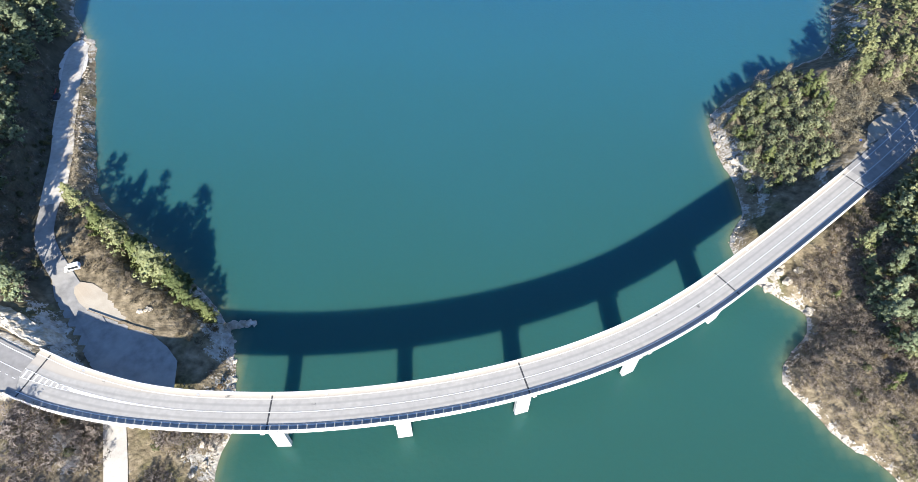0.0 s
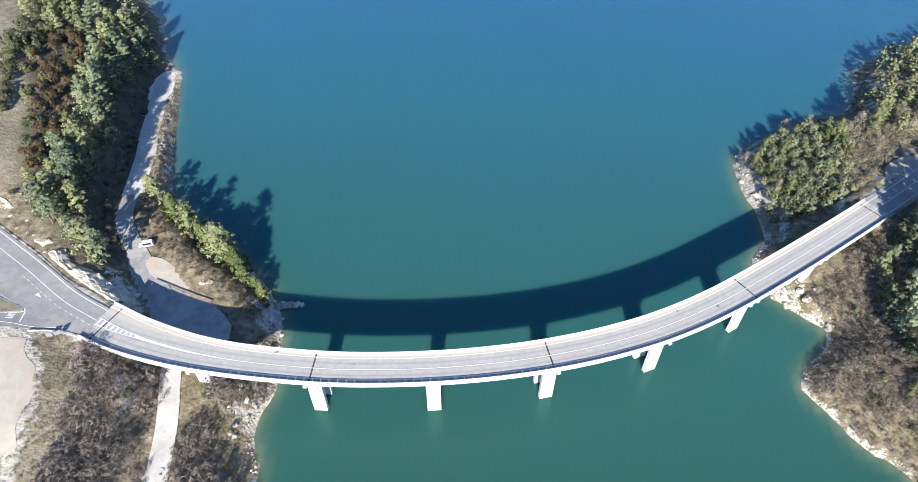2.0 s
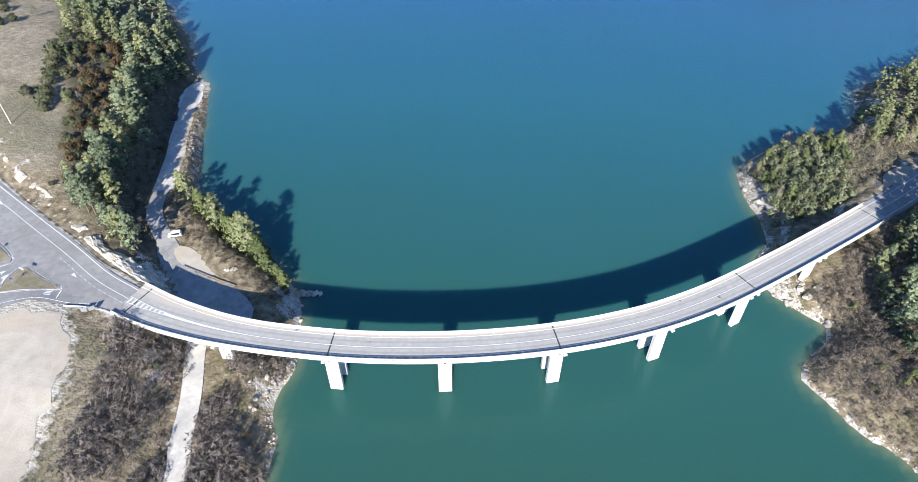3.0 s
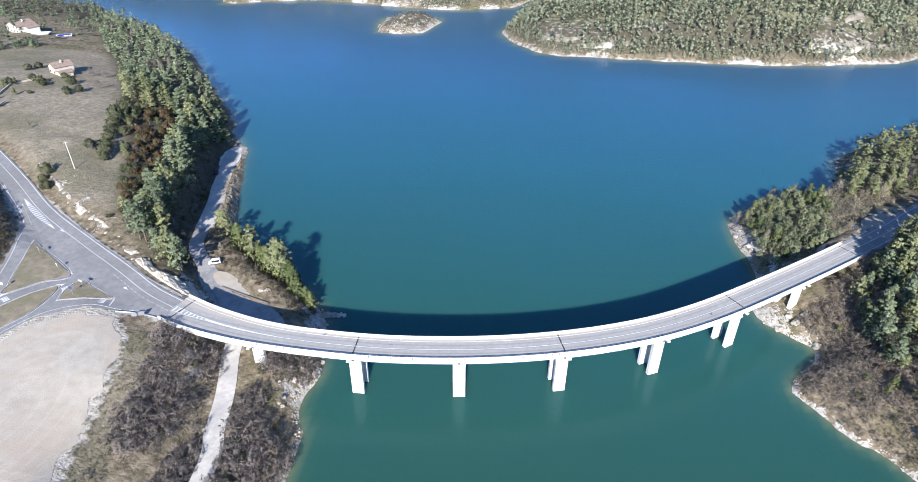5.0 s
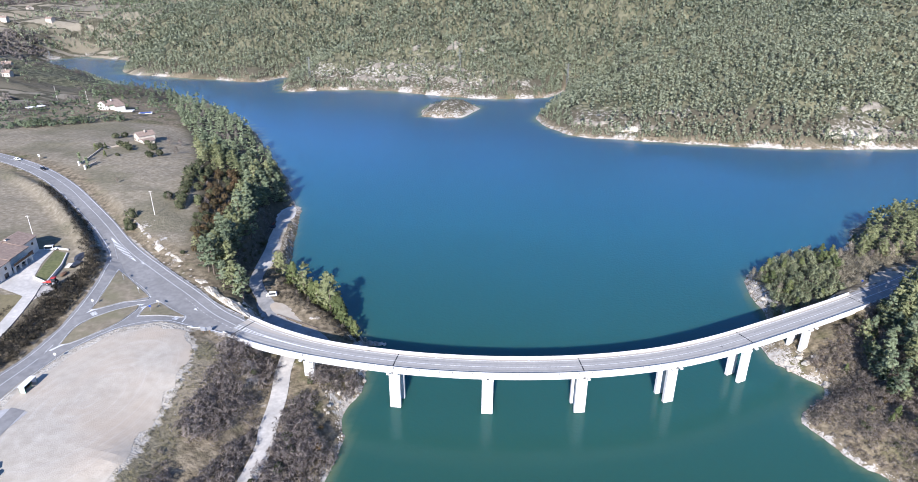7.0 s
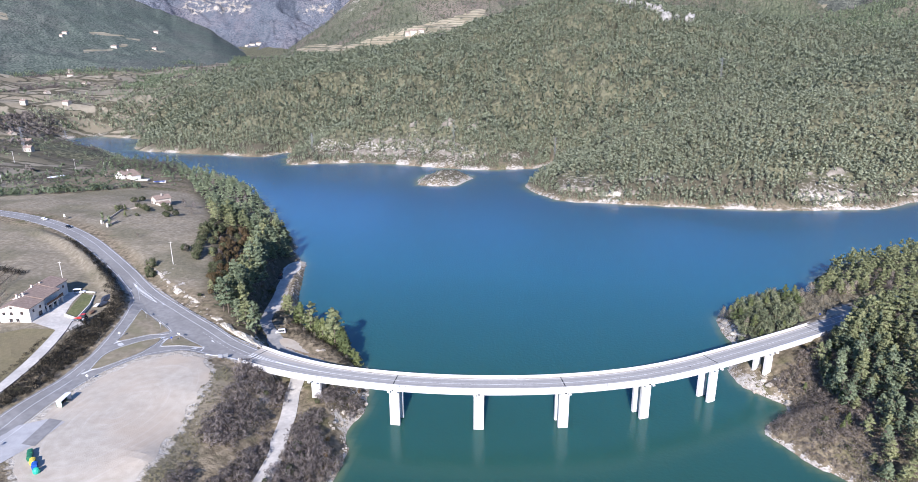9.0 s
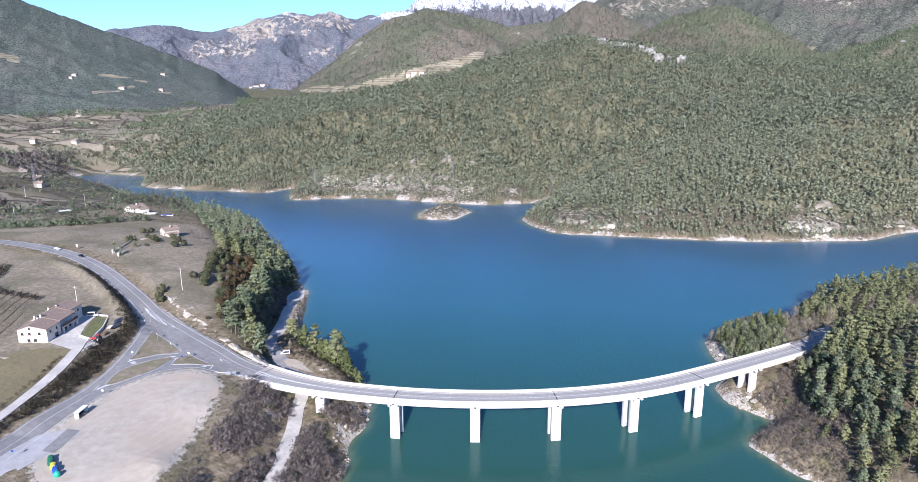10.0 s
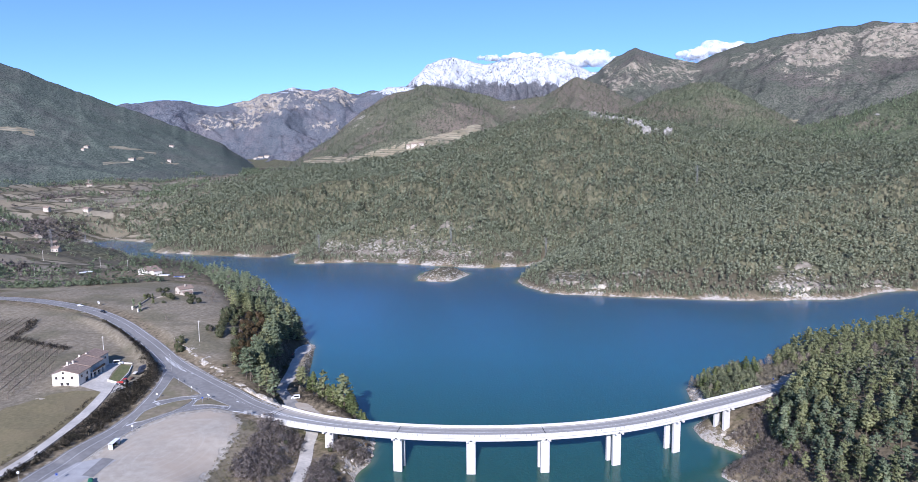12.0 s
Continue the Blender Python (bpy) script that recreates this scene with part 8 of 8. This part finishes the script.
    ledges = range_of(maths("ADD", noise_of(0.035, 9.0, 0.7), maths("MULTIPLY", chance.outputs[2], 0.12)), 0.575, 0.62)
    rock = mix_of(ledges, rock, mid)
    stony = blurred("cliff", 0.026, 2.0)
    base = mix_of(stony, base, rock)
    fields = ramp_of(noise_of(0.03, 6.0), (0.3, (0.17, 0.15, 0.09)), (0.5, (0.26, 0.22, 0.15)), (0.7, (0.34, 0.3, 0.21)))
    axes = n.new("ShaderNodeSeparateXYZ")
    ln.new(geo.outputs["Position"], axes.inputs[0])
    rise = maths("FRACT", maths("ADD", maths("MULTIPLY", axes.outputs["Z"], 0.16), maths("MULTIPLY", noise_of(0.012, 3.0), 1.6)), 0.0)
    fields = mix_of(range_of(rise, 0.28, 0.36, 0.75, 0.0), fields, mid)
    base = mix_of(blurred("terrace", 0.03, 1.2), base, fields)
    snow = ramp_of(noise_of(0.03, 6.0), (0.38, (0.34, 0.355, 0.385)), (0.62, (0.5, 0.515, 0.54)))
    white = blurred("snow", 0.018, 1.5)
    dots = range_of(chance.outputs[1], 0.1, 0.18)
    base = mix_of(maths("MULTIPLY", white, dots), base, snow)
    ln.new(base, bsdf.inputs["Base Color"])
    up = n.new("ShaderNodeBump")
    up.inputs["Strength"].default_value, up.inputs["Distance"].default_value = 0.8, crown * 0.45
    round_top = maths("MULTIPLY", maths("SUBTRACT", 1.0, cells.outputs["Distance"]), maths("SUBTRACT", 1.0, maths("MAXIMUM", stony, white)))
    ln.new(round_top, up.inputs["Height"])
    crags = n.new("ShaderNodeBump")
    crags.inputs["Distance"].default_value = 34.0
    ln.new(maths("MULTIPLY", stony, 1.0), crags.inputs["Strength"])
    ln.new(noise_of(0.022, 9.0, 0.62, (1.0, 1.0, 0.45)), crags.inputs["Height"])
    ln.new(up.outputs[0], crags.inputs["Normal"])
    ln.new(crags.outputs[0], bsdf.inputs["Normal"])
    return m


def mountain(name, skyline, base_r, ridge_r, base_z, material, label, rough=0.25, seed=0.0, fine=0.13, rows=96, cliffs=(), snow_from=99.0, power=1.1, lobes=2.2, bands=()):
    """A range round the valley: the ridge's rise in degrees by bearing, spread out over real ground between base and ridge."""
    az = np.arange(skyline[0][0], skyline[-1][0], fine)
    el = np.interp(az, [a for a, _ in skyline], [e for _, e in skyline])
    ragged = fbm(az * 10, az * 0, 0.09, 5, seed) * 0.2
    x0, y0, z0 = 22.5, -179.0, 121.0
    top = z0 + ridge_r * np.tan(np.radians(el))
    s = np.r_[-0.25, np.linspace(0, 1, rows), 1.05, 1.25]
    S, A = np.meshgrid(s, az, indexing="ij")
    R = base_r + (ridge_r - base_r) * S
    X, Y = x0 + R * np.sin(np.radians(A)), y0 + R * np.cos(np.radians(A))
    prof = np.where(S <= 1, np.abs(S) ** power * np.sign(S), 1 - (S - 1) * 1.6)
    Z = base_z + (top[None, :] - base_z) * prof + ridge_r * np.radians(ragged)[None, :] * np.clip(S, 0, 1) ** 6
    span = np.maximum(top[None, :] - base_z, 60)
    taper = np.clip(S * 4, 0, 1) * np.clip((1 - S) * 6, 0.0, 1)
    f = lobes / (ridge_r - base_r)
    ridged = 1 - 2 * np.abs(fbm(X, Y, f, 2, seed + 1))
    crease = 1 - 2 * np.abs(fbm(X, Y, f * 4, 4, seed + 2))
    fissure = 1 - 2 * np.abs(fbm(X, Y, f * 14, 4, seed + 8))
    Z = Z + rough * span * taper * (0.8 * (ridged - 0.75) + 0.3 * (crease - 0.7) + 0.1 * (fissure - 0.7))
    E = np.degrees(np.arctan2(Z - z0, R))
    cliff = np.zeros(X.shape)
    A2, E2 = A + 1.1 * fbm(X, Y, 0.004, 4, seed + 5), E + 0.9 * fbm(X, Y, 0.005, 4, seed + 6)
    for a0, a1, e0, e1, k in cliffs:
        cliff = np.maximum(cliff, k * smooth01(A2, a0 - 0.9, a0 + 0.9) * (1 - smooth01(A2, a1 - 0.9, a1 + 0.9)) * smooth01(E2, e0 - 0.4, e0 + 0.4) * (1 - smooth01(E2, e1 - 0.4, e1 + 0.4)))
    terrace = np.zeros(X.shape)
    for a0, e0, a1, e1, half in bands:
        mid = e0 + (A - a0) / (a1 - a0) * (e1 - e0) + 0.25 * fbm(X, Y, 0.01, 2, seed + 7)
        step = np.modf(np.abs(E * 2.6 + 0.06 * A))[0]
        terrace = np.maximum(terrace, (1 - smooth01(np.abs(E - mid), half * 0.6, half)) * smooth01(A, a0 - 0.5, a0) * (1 - smooth01(A, a1, a1 + 0.5)) * (0.35 + 0.65 * smooth01(step, 0.25, 0.4)))
    Z = Z + 0.03 * span * np.clip(cliff, 0, 1) * fbm(X, Y, 0.02, 3, seed + 4)
    n, m = X.shape
    i = np.arange(n * m).reshape(n, m)
    q = np.stack([i[:-1, :-1], i[:-1, 1:], i[1:, 1:], i[1:, :-1]], -1).reshape(-1, 4)
    ob = mesh_from(name, np.stack([X, Y, Z], -1).reshape(-1, 3), q, material, True)
    attribute(ob, "cliff", cliff)
    attribute(ob, "terrace", terrace)
    attribute(ob, "snow", smooth01(E + 0.5 * fbm(X, Y, 0.003, 3, seed + 9), snow_from - 1.2, snow_from + 1.0) * 0.95)
    tagged(ob, label, "mountain", kind="structure")
    return ob, X, Y, Z, np.maximum(cliff, terrace)


# distance haze is painted into the far ranges: lifted darks, greyer and bluer tones
M["grey_forest"] = range_material("hazed_grey_forest", (0.068, 0.084, 0.07), (0.108, 0.126, 0.102), (0.155, 0.168, 0.135), (0.24, 0.23, 0.2), (0.36, 0.34, 0.31), 4.6, (0.14, 0.125, 0.112), 0.4)
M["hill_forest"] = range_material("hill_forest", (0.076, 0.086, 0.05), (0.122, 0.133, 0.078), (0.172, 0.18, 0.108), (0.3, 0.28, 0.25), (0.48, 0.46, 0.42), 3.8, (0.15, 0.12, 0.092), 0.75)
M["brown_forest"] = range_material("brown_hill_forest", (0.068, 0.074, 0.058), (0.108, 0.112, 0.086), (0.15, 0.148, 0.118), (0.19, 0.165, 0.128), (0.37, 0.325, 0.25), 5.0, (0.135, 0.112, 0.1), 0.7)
# bluest of these: haze sits in the base colours of the farthest ranges
M["blue_range"] = range_material("hazed_range", (0.085, 0.096, 0.115), (0.122, 0.13, 0.148), (0.165, 0.165, 0.178), (0.24, 0.21, 0.17), (0.42, 0.37, 0.3), 6.0, (0.17, 0.15, 0.155), 0.6)
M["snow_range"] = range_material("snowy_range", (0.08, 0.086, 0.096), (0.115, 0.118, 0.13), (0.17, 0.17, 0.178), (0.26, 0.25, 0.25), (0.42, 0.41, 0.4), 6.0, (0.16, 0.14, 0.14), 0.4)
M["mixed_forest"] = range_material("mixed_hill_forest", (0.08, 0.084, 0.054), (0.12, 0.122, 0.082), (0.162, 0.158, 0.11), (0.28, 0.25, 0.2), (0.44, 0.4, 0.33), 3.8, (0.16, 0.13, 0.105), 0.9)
LEFT = mountain("left_mountain", [(-75, 12), (-60, 11), (-45.7, 8.05), (-42.2, 6.64), (-38.4, 5.28), (-34.2, 3.78), (-30.6, 2.36), (-28.3, 0.5), (-27, -0.6)], 1750, 3000, 66, M["grey_forest"], "long pine-covered mountain flank", seed=3.0, rough=0.08, power=1.45,
                bands=((-47, 3.5, -44.2, 3.1, 0.3), (-38.9, 2.0, -36.0, 1.6, 0.14), (-39.4, 0.7, -36.9, 0.95, 0.12), (-35.4, 0.8, -34.3, 0.78, 0.1)))
MIDDLE = mountain("middle_hill", [(-26.5, -1), (-24.8, 0.59), (-21.7, 2.67), (-18.5, 5.28), (-16.3, 6.58), (-12.6, 7.62), (-9.4, 7.09), (-5.7, 6.17), (-2.0, 6.46), (0.9, 8.16), (3.7, 7.06), (6.2, 5.6), (10, 4.4), (16, 3)],
                  1350, 2150, 90, M["mixed_forest"], "forested middle hill with bare terraces", seed=7.0, cliffs=((-20.6, -18.2, 3.4, 5.0, 0.42), (-6.2, -3.6, 4.9, 5.6, 0.3)), rough=0.16, bands=((-21, 0.1, -8.0, 3.5, 0.85), (-23.6, 0.75, -20.2, 1.0, 0.25)))
DOME = mountain("dome_hill", [(0, 2), (3.2, 4.4), (6.2, 5.7), (8.3, 6.62), (10.6, 7.1), (12.6, 7.15), (14.2, 6.3), (15.6, 5.4), (17.2, 4.5), (18.4, 3.6), (21, 2.6), (25, 2)], 1400, 2000, 110, M["hill_forest"], "rounded pine-covered hill", seed=21.0, rough=0.07, cliffs=((11.8, 13, 4.6, 5.2, 0.3),))
SIDE = mountain("side_ridge", [(8, 0.6), (11, 1.3), (13.4, 2.1), (15.6, 2.85), (18.2, 3.15), (20.2, 3.5), (22.9, 4.25), (26.2, 5.4), (32, 7), (45, 9), (65, 10)], 1180, 1650, 105, M["hill_forest"], "pine-covered side ridge with white crags", seed=27.0, rough=0.1,
                cliffs=((13.8, 17.2, 2.1, 2.75, 0.62), (23.6, 25.4, 3.6, 4.2, 0.5), (18, 20, 2.2, 2.6, 0.35)))
mountain("right_mountain", [(0.4, 6), (1.6, 7.88), (2.7, 8.35), (4.2, 9.7), (5.9, 10.29), (8.1, 9.54), (10.9, 8.75), (12.3, 9.27), (14.5, 10.02), (17.5, 10.41), (20.7, 10.59), (23.7, 10.69), (26.1, 10.25), (40, 11), (60, 10)], 2150, 3400, 200, M["brown_forest"],
                 "broad mountain with pale limestone cliffs under its crest", seed=11.0, cliffs=((18.0, 22.0, 8.1, 9.9, 0.95), (22.4, 28, 8.4, 10.2, 0.9), (13.2, 17.4, 8.0, 9.6, 0.5), (3.0, 11.5, 6.6, 9.2, 0.5), (19.6, 22.6, 6.9, 7.3, 0.75), (16, 24, 7.1, 7.9, 0.35)), rough=0.2, bands=((16.2, 4.1, 18.6, 3.6, 0.3),))
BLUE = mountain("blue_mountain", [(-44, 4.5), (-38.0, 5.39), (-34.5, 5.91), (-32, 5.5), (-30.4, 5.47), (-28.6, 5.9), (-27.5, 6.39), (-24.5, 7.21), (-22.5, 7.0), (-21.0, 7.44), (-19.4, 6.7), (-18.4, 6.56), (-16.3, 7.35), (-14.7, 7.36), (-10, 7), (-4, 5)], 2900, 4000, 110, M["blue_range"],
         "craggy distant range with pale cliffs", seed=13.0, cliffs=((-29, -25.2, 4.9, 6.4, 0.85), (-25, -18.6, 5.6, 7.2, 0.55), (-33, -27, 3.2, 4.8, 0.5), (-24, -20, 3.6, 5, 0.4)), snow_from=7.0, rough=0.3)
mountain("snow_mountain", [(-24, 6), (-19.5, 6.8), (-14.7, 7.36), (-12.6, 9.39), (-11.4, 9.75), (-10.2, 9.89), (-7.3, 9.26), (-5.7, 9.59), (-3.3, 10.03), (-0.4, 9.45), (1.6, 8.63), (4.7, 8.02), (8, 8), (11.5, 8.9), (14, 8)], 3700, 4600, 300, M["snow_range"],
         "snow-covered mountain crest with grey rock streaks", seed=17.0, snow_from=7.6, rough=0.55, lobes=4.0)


# ---- woods on the middle distance ----
def wooded(name, data, spacing, keep, size, label, rng, material):
    """Trees spread over a mountain's lower flank, in one mesh."""
    _, X, Y, Z, cliff = data
    tri = []
    n, m = X.shape
    a, b = rng.uniform(1, (n - 3) * spacing, keep), rng.uniform(0, m - 1.001, keep)
    i, j = a.astype(int), b.astype(int)
    u, v = a - i, b - j
    lerp = lambda F: (F[i, j] * (1 - u) + F[i + 1, j] * u) * (1 - v) + (F[i, j + 1] * (1 - u) + F[i + 1, j + 1] * u) * v
    x, y, z, c = lerp(X), lerp(Y), lerp(Z), lerp(cliff)
    k = (c < 0.3 * rng.uniform(0.3, 1.4, len(c))) & (np.degrees(np.arctan2(x - 22, y + 179)) > -48) & (np.degrees(np.arctan2(x - 22, y + 179)) < 38) & (fbm(x, y, 0.006, 3, 4.0) > -0.35)
    x, y, z = x[k], y[k], z[k]
    return mass(name, SMALL, x, y, rng.uniform(0.7, 1.15, len(x)) * size, label, "forest", rng, material, z - 0.5, 0.2)


rng = np.random.default_rng(41)
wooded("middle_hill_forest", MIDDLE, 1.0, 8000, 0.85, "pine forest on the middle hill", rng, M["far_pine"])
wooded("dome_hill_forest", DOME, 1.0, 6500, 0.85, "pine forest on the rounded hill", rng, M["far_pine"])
wooded("side_ridge_forest", SIDE, 1.0, 12000, 0.85, "pine forest on the side ridge", rng, M["dark_pine"])


# ---- farms on the far slopes ----
def on_range(data, az, el):
    """The place on a range at a bearing and rise from the valley's south end."""
    _, X, Y, Z, _ = data
    d = np.hypot(np.degrees(np.arctan2(X - 22.5, Y + 179.0)) - az, np.degrees(np.arctan2(Z - 121.0, np.hypot(X - 22.5, Y + 179.0))) - el)
    k = np.unravel_index(np.argmin(d), d.shape)
    return float(X[k]), float(Y[k]), float(Z[k])


rng = np.random.default_rng(45)
for data, az, el, w, lab in ((LEFT, -40.7, 1.9, 16, "pale farmhouse on the wooded mountain flank"), (LEFT, -37.5, 0.95, 20, "pale farm among bare trees on the mountain foot"), (LEFT, -34.6, 2.0, 16, "white farmhouse in a clearing on the flank"), (LEFT, -34.9, 0.8, 13, "small stone farmhouse in a clearing"), (LEFT, -41.0, 1.7, 11, "pale farm barn on the wooded flank"),
                             (MIDDLE, -13.9, 2.15, 16, "long white farmhouse above the field terraces"), (MIDDLE, -13.3, 2.2, 13, "white farm barn beside the terraces"), (MIDDLE, -14.4, 2.1, 10, "pale farm shed beside the terraces"),
                             (BLUE, -27.9, 1.0, 22, "pale village house in the narrow valley"), (BLUE, -27.5, 1.12, 26, "pale village house in the narrow valley"), (BLUE, -27.2, 1.05, 20, "pale village house in the narrow valley"), (BLUE, -27.0, 1.22, 24, "pale village house in the narrow valley"), (BLUE, -26.6, 1.1, 20, "pale village house in the narrow valley")):
    x, y, z = on_range(data, az, el)
    small_house((x, y, z + 0.5), -90 + float(rng.uniform(-25, 25)), w * 0.6, w, 4.5, 7.2, lab, dep=8)

# ---- bare terraces, crags ----
M["crag"] = mat("crag_limestone", (0.16, 0.15, 0.13), (0.38, 0.36, 0.32), 0.25, 0.95, 1.0, 0.5)
M["ledge"] = mat("brown_limestone", (0.13, 0.112, 0.085), (0.31, 0.275, 0.22), 0.2, 0.95, 1.0, 0.6, mid=(0.21, 0.185, 0.145))
for j, (line, reach, lift) in enumerate((([(-285, 592), (-240, 603), (-200, 607), (-150, 600), (-100, 583), (-45, 596)], 11, 4.0), ([(-260, 625), (-200, 634), (-140, 628), (-75, 618)], 14, 6.0), ([(-215, 660), (-150, 662), (-95, 650)], 12, 5.0),
                                        ([(5, 436), (40, 428), (75, 424), (115, 422)], 9, 4.5), ([(205, 430), (235, 432), (268, 440), (292, 452)], 10, 5.0), ([(225, 458), (262, 466)], 9, 5.0), ([(60, 450), (95, 447)], 9, 4.0), ([(310, 475), (345, 488)], 8, 4.0))):
    rock_face(line, reach, lift * 0.5, "grey-brown limestone ledges above the far shore", 50.0 + 5 * j, 1.3, M["ledge"], 0.2)
for j, (line, reach, lift) in enumerate((([(212, 426), (232, 428), (250, 433), (266, 440)], 12, 3.0), ([(38, 424), (50, 422), (62, 421)], 8, 3.0), ([(308, 462), (318, 470), (334, 477)], 6, 1.5), ([(226, 421), (246, 424)], 5, 1.5))):
    rock_face(line, reach, lift, "bare white limestone scar on the far shore", 120.0 + 5 * j, 1.0, M["cut_rock"], 0.75)
rng = np.random.default_rng(43)
for k in range(30):
    t = k / 29
    x, y = 75 + 140 * t + rng.normal(0, 5), 1185 - 95 * t + rng.normal(0, 6)
    q = float(rng.uniform(4.5, 8.5))
    lump("crag", (x, y, ground_at(x, y) + 2.5), (q, q * 0.7, q * 1.1), M["crag"], "white limestone crag on the wooded ridge", "rock", 260 + k, "ridge crags", turn=float(rng.uniform(0, 180)), amount=0.7)

# ---- clouds low over the crest ----
def cloud_material():
    """Thin bright vapour that lets light through."""
    m = bpy.data.materials.new("cloud")
    m.use_nodes = True
    n, ln = m.node_tree.nodes, m.node_tree.links
    for k in list(n):
        if k.type != "OUTPUT_MATERIAL":
            n.remove(k)
    dif, tra, gap = n.new("ShaderNodeBsdfDiffuse"), n.new("ShaderNodeBsdfTranslucent"), n.new("ShaderNodeBsdfTransparent")
    dif.inputs["Color"].default_value = tra.inputs["Color"].default_value = (0.92, 0.93, 0.95, 1)
    geo, nz, rng_node = n.new("ShaderNodeNewGeometry"), n.new("ShaderNodeTexNoise"), n.new("ShaderNodeMapRange")
    nz.inputs["Scale"].default_value, nz.inputs["Detail"].default_value = 0.02, 7
    ln.new(geo.outputs["Position"], nz.inputs["Vector"])
    for key, v in (("From Min", 0.32), ("From Max", 0.62), ("To Min", 0.15), ("To Max", 0.7)):
        rng_node.inputs[key].default_value = v
    ln.new(nz.outputs["Fac"], rng_node.inputs["Value"])
    a, b = n.new("ShaderNodeMixShader"), n.new("ShaderNodeMixShader")
    a.inputs[0].default_value = 0.5
    ln.new(dif.outputs[0], a.inputs[1])
    ln.new(tra.outputs[0], a.inputs[2])
    ln.new(rng_node.outputs[0], b.inputs[0])
    ln.new(gap.outputs[0], b.inputs[1])
    ln.new(a.outputs[0], b.inputs[2])
    ln.new(b.outputs[0], next(k for k in n if k.type == "OUTPUT_MATERIAL").inputs["Surface"])
    return m


M["cloud"] = cloud_material()
for az, el, w, h in ((-6.6, 10.0, 120, 42), (-4.2, 10.1, 120, 50), (-0.8, 9.8, 190, 75), (2.6, 9.6, 190, 75), (10.6, 9.6, 150, 70), (12.6, 9.9, 190, 85)):
    r = 4850
    x, y, z = 22.5 + r * math.sin(radians(az)), -179 + r * math.cos(radians(az)), 121 + r * math.tan(radians(el - 0.3))
    bm = bmesh.new()
    rr = np.random.default_rng(int(az * 10) + 500)
    for j in range(9):
        ox, oz, q = rr.normal(0, 0.5), abs(rr.normal(0, 0.3)), rr.uniform(0.35, 0.7)
        bmesh.ops.create_icosphere(bm, subdivisions=3, radius=1, matrix=Matrix.Translation((ox * w, rr.normal(0, 20), oz * h)) @ Matrix.Diagonal((w * q * 0.7, 30, h * q, 1)))
    for v in bm.verts:
        v.co += Vector((1, 0.5, 1)) * h * 0.22 * noise.noise(v.co * (1.8 / h))
    ob = part("cloud", bm, M["cloud"], smooth=True)
    ob.matrix_world = pose(x, y, z, 0, 0, -az)
    tagged(ob, "small white cumulus cloud behind the crest", "cloud", "clouds")
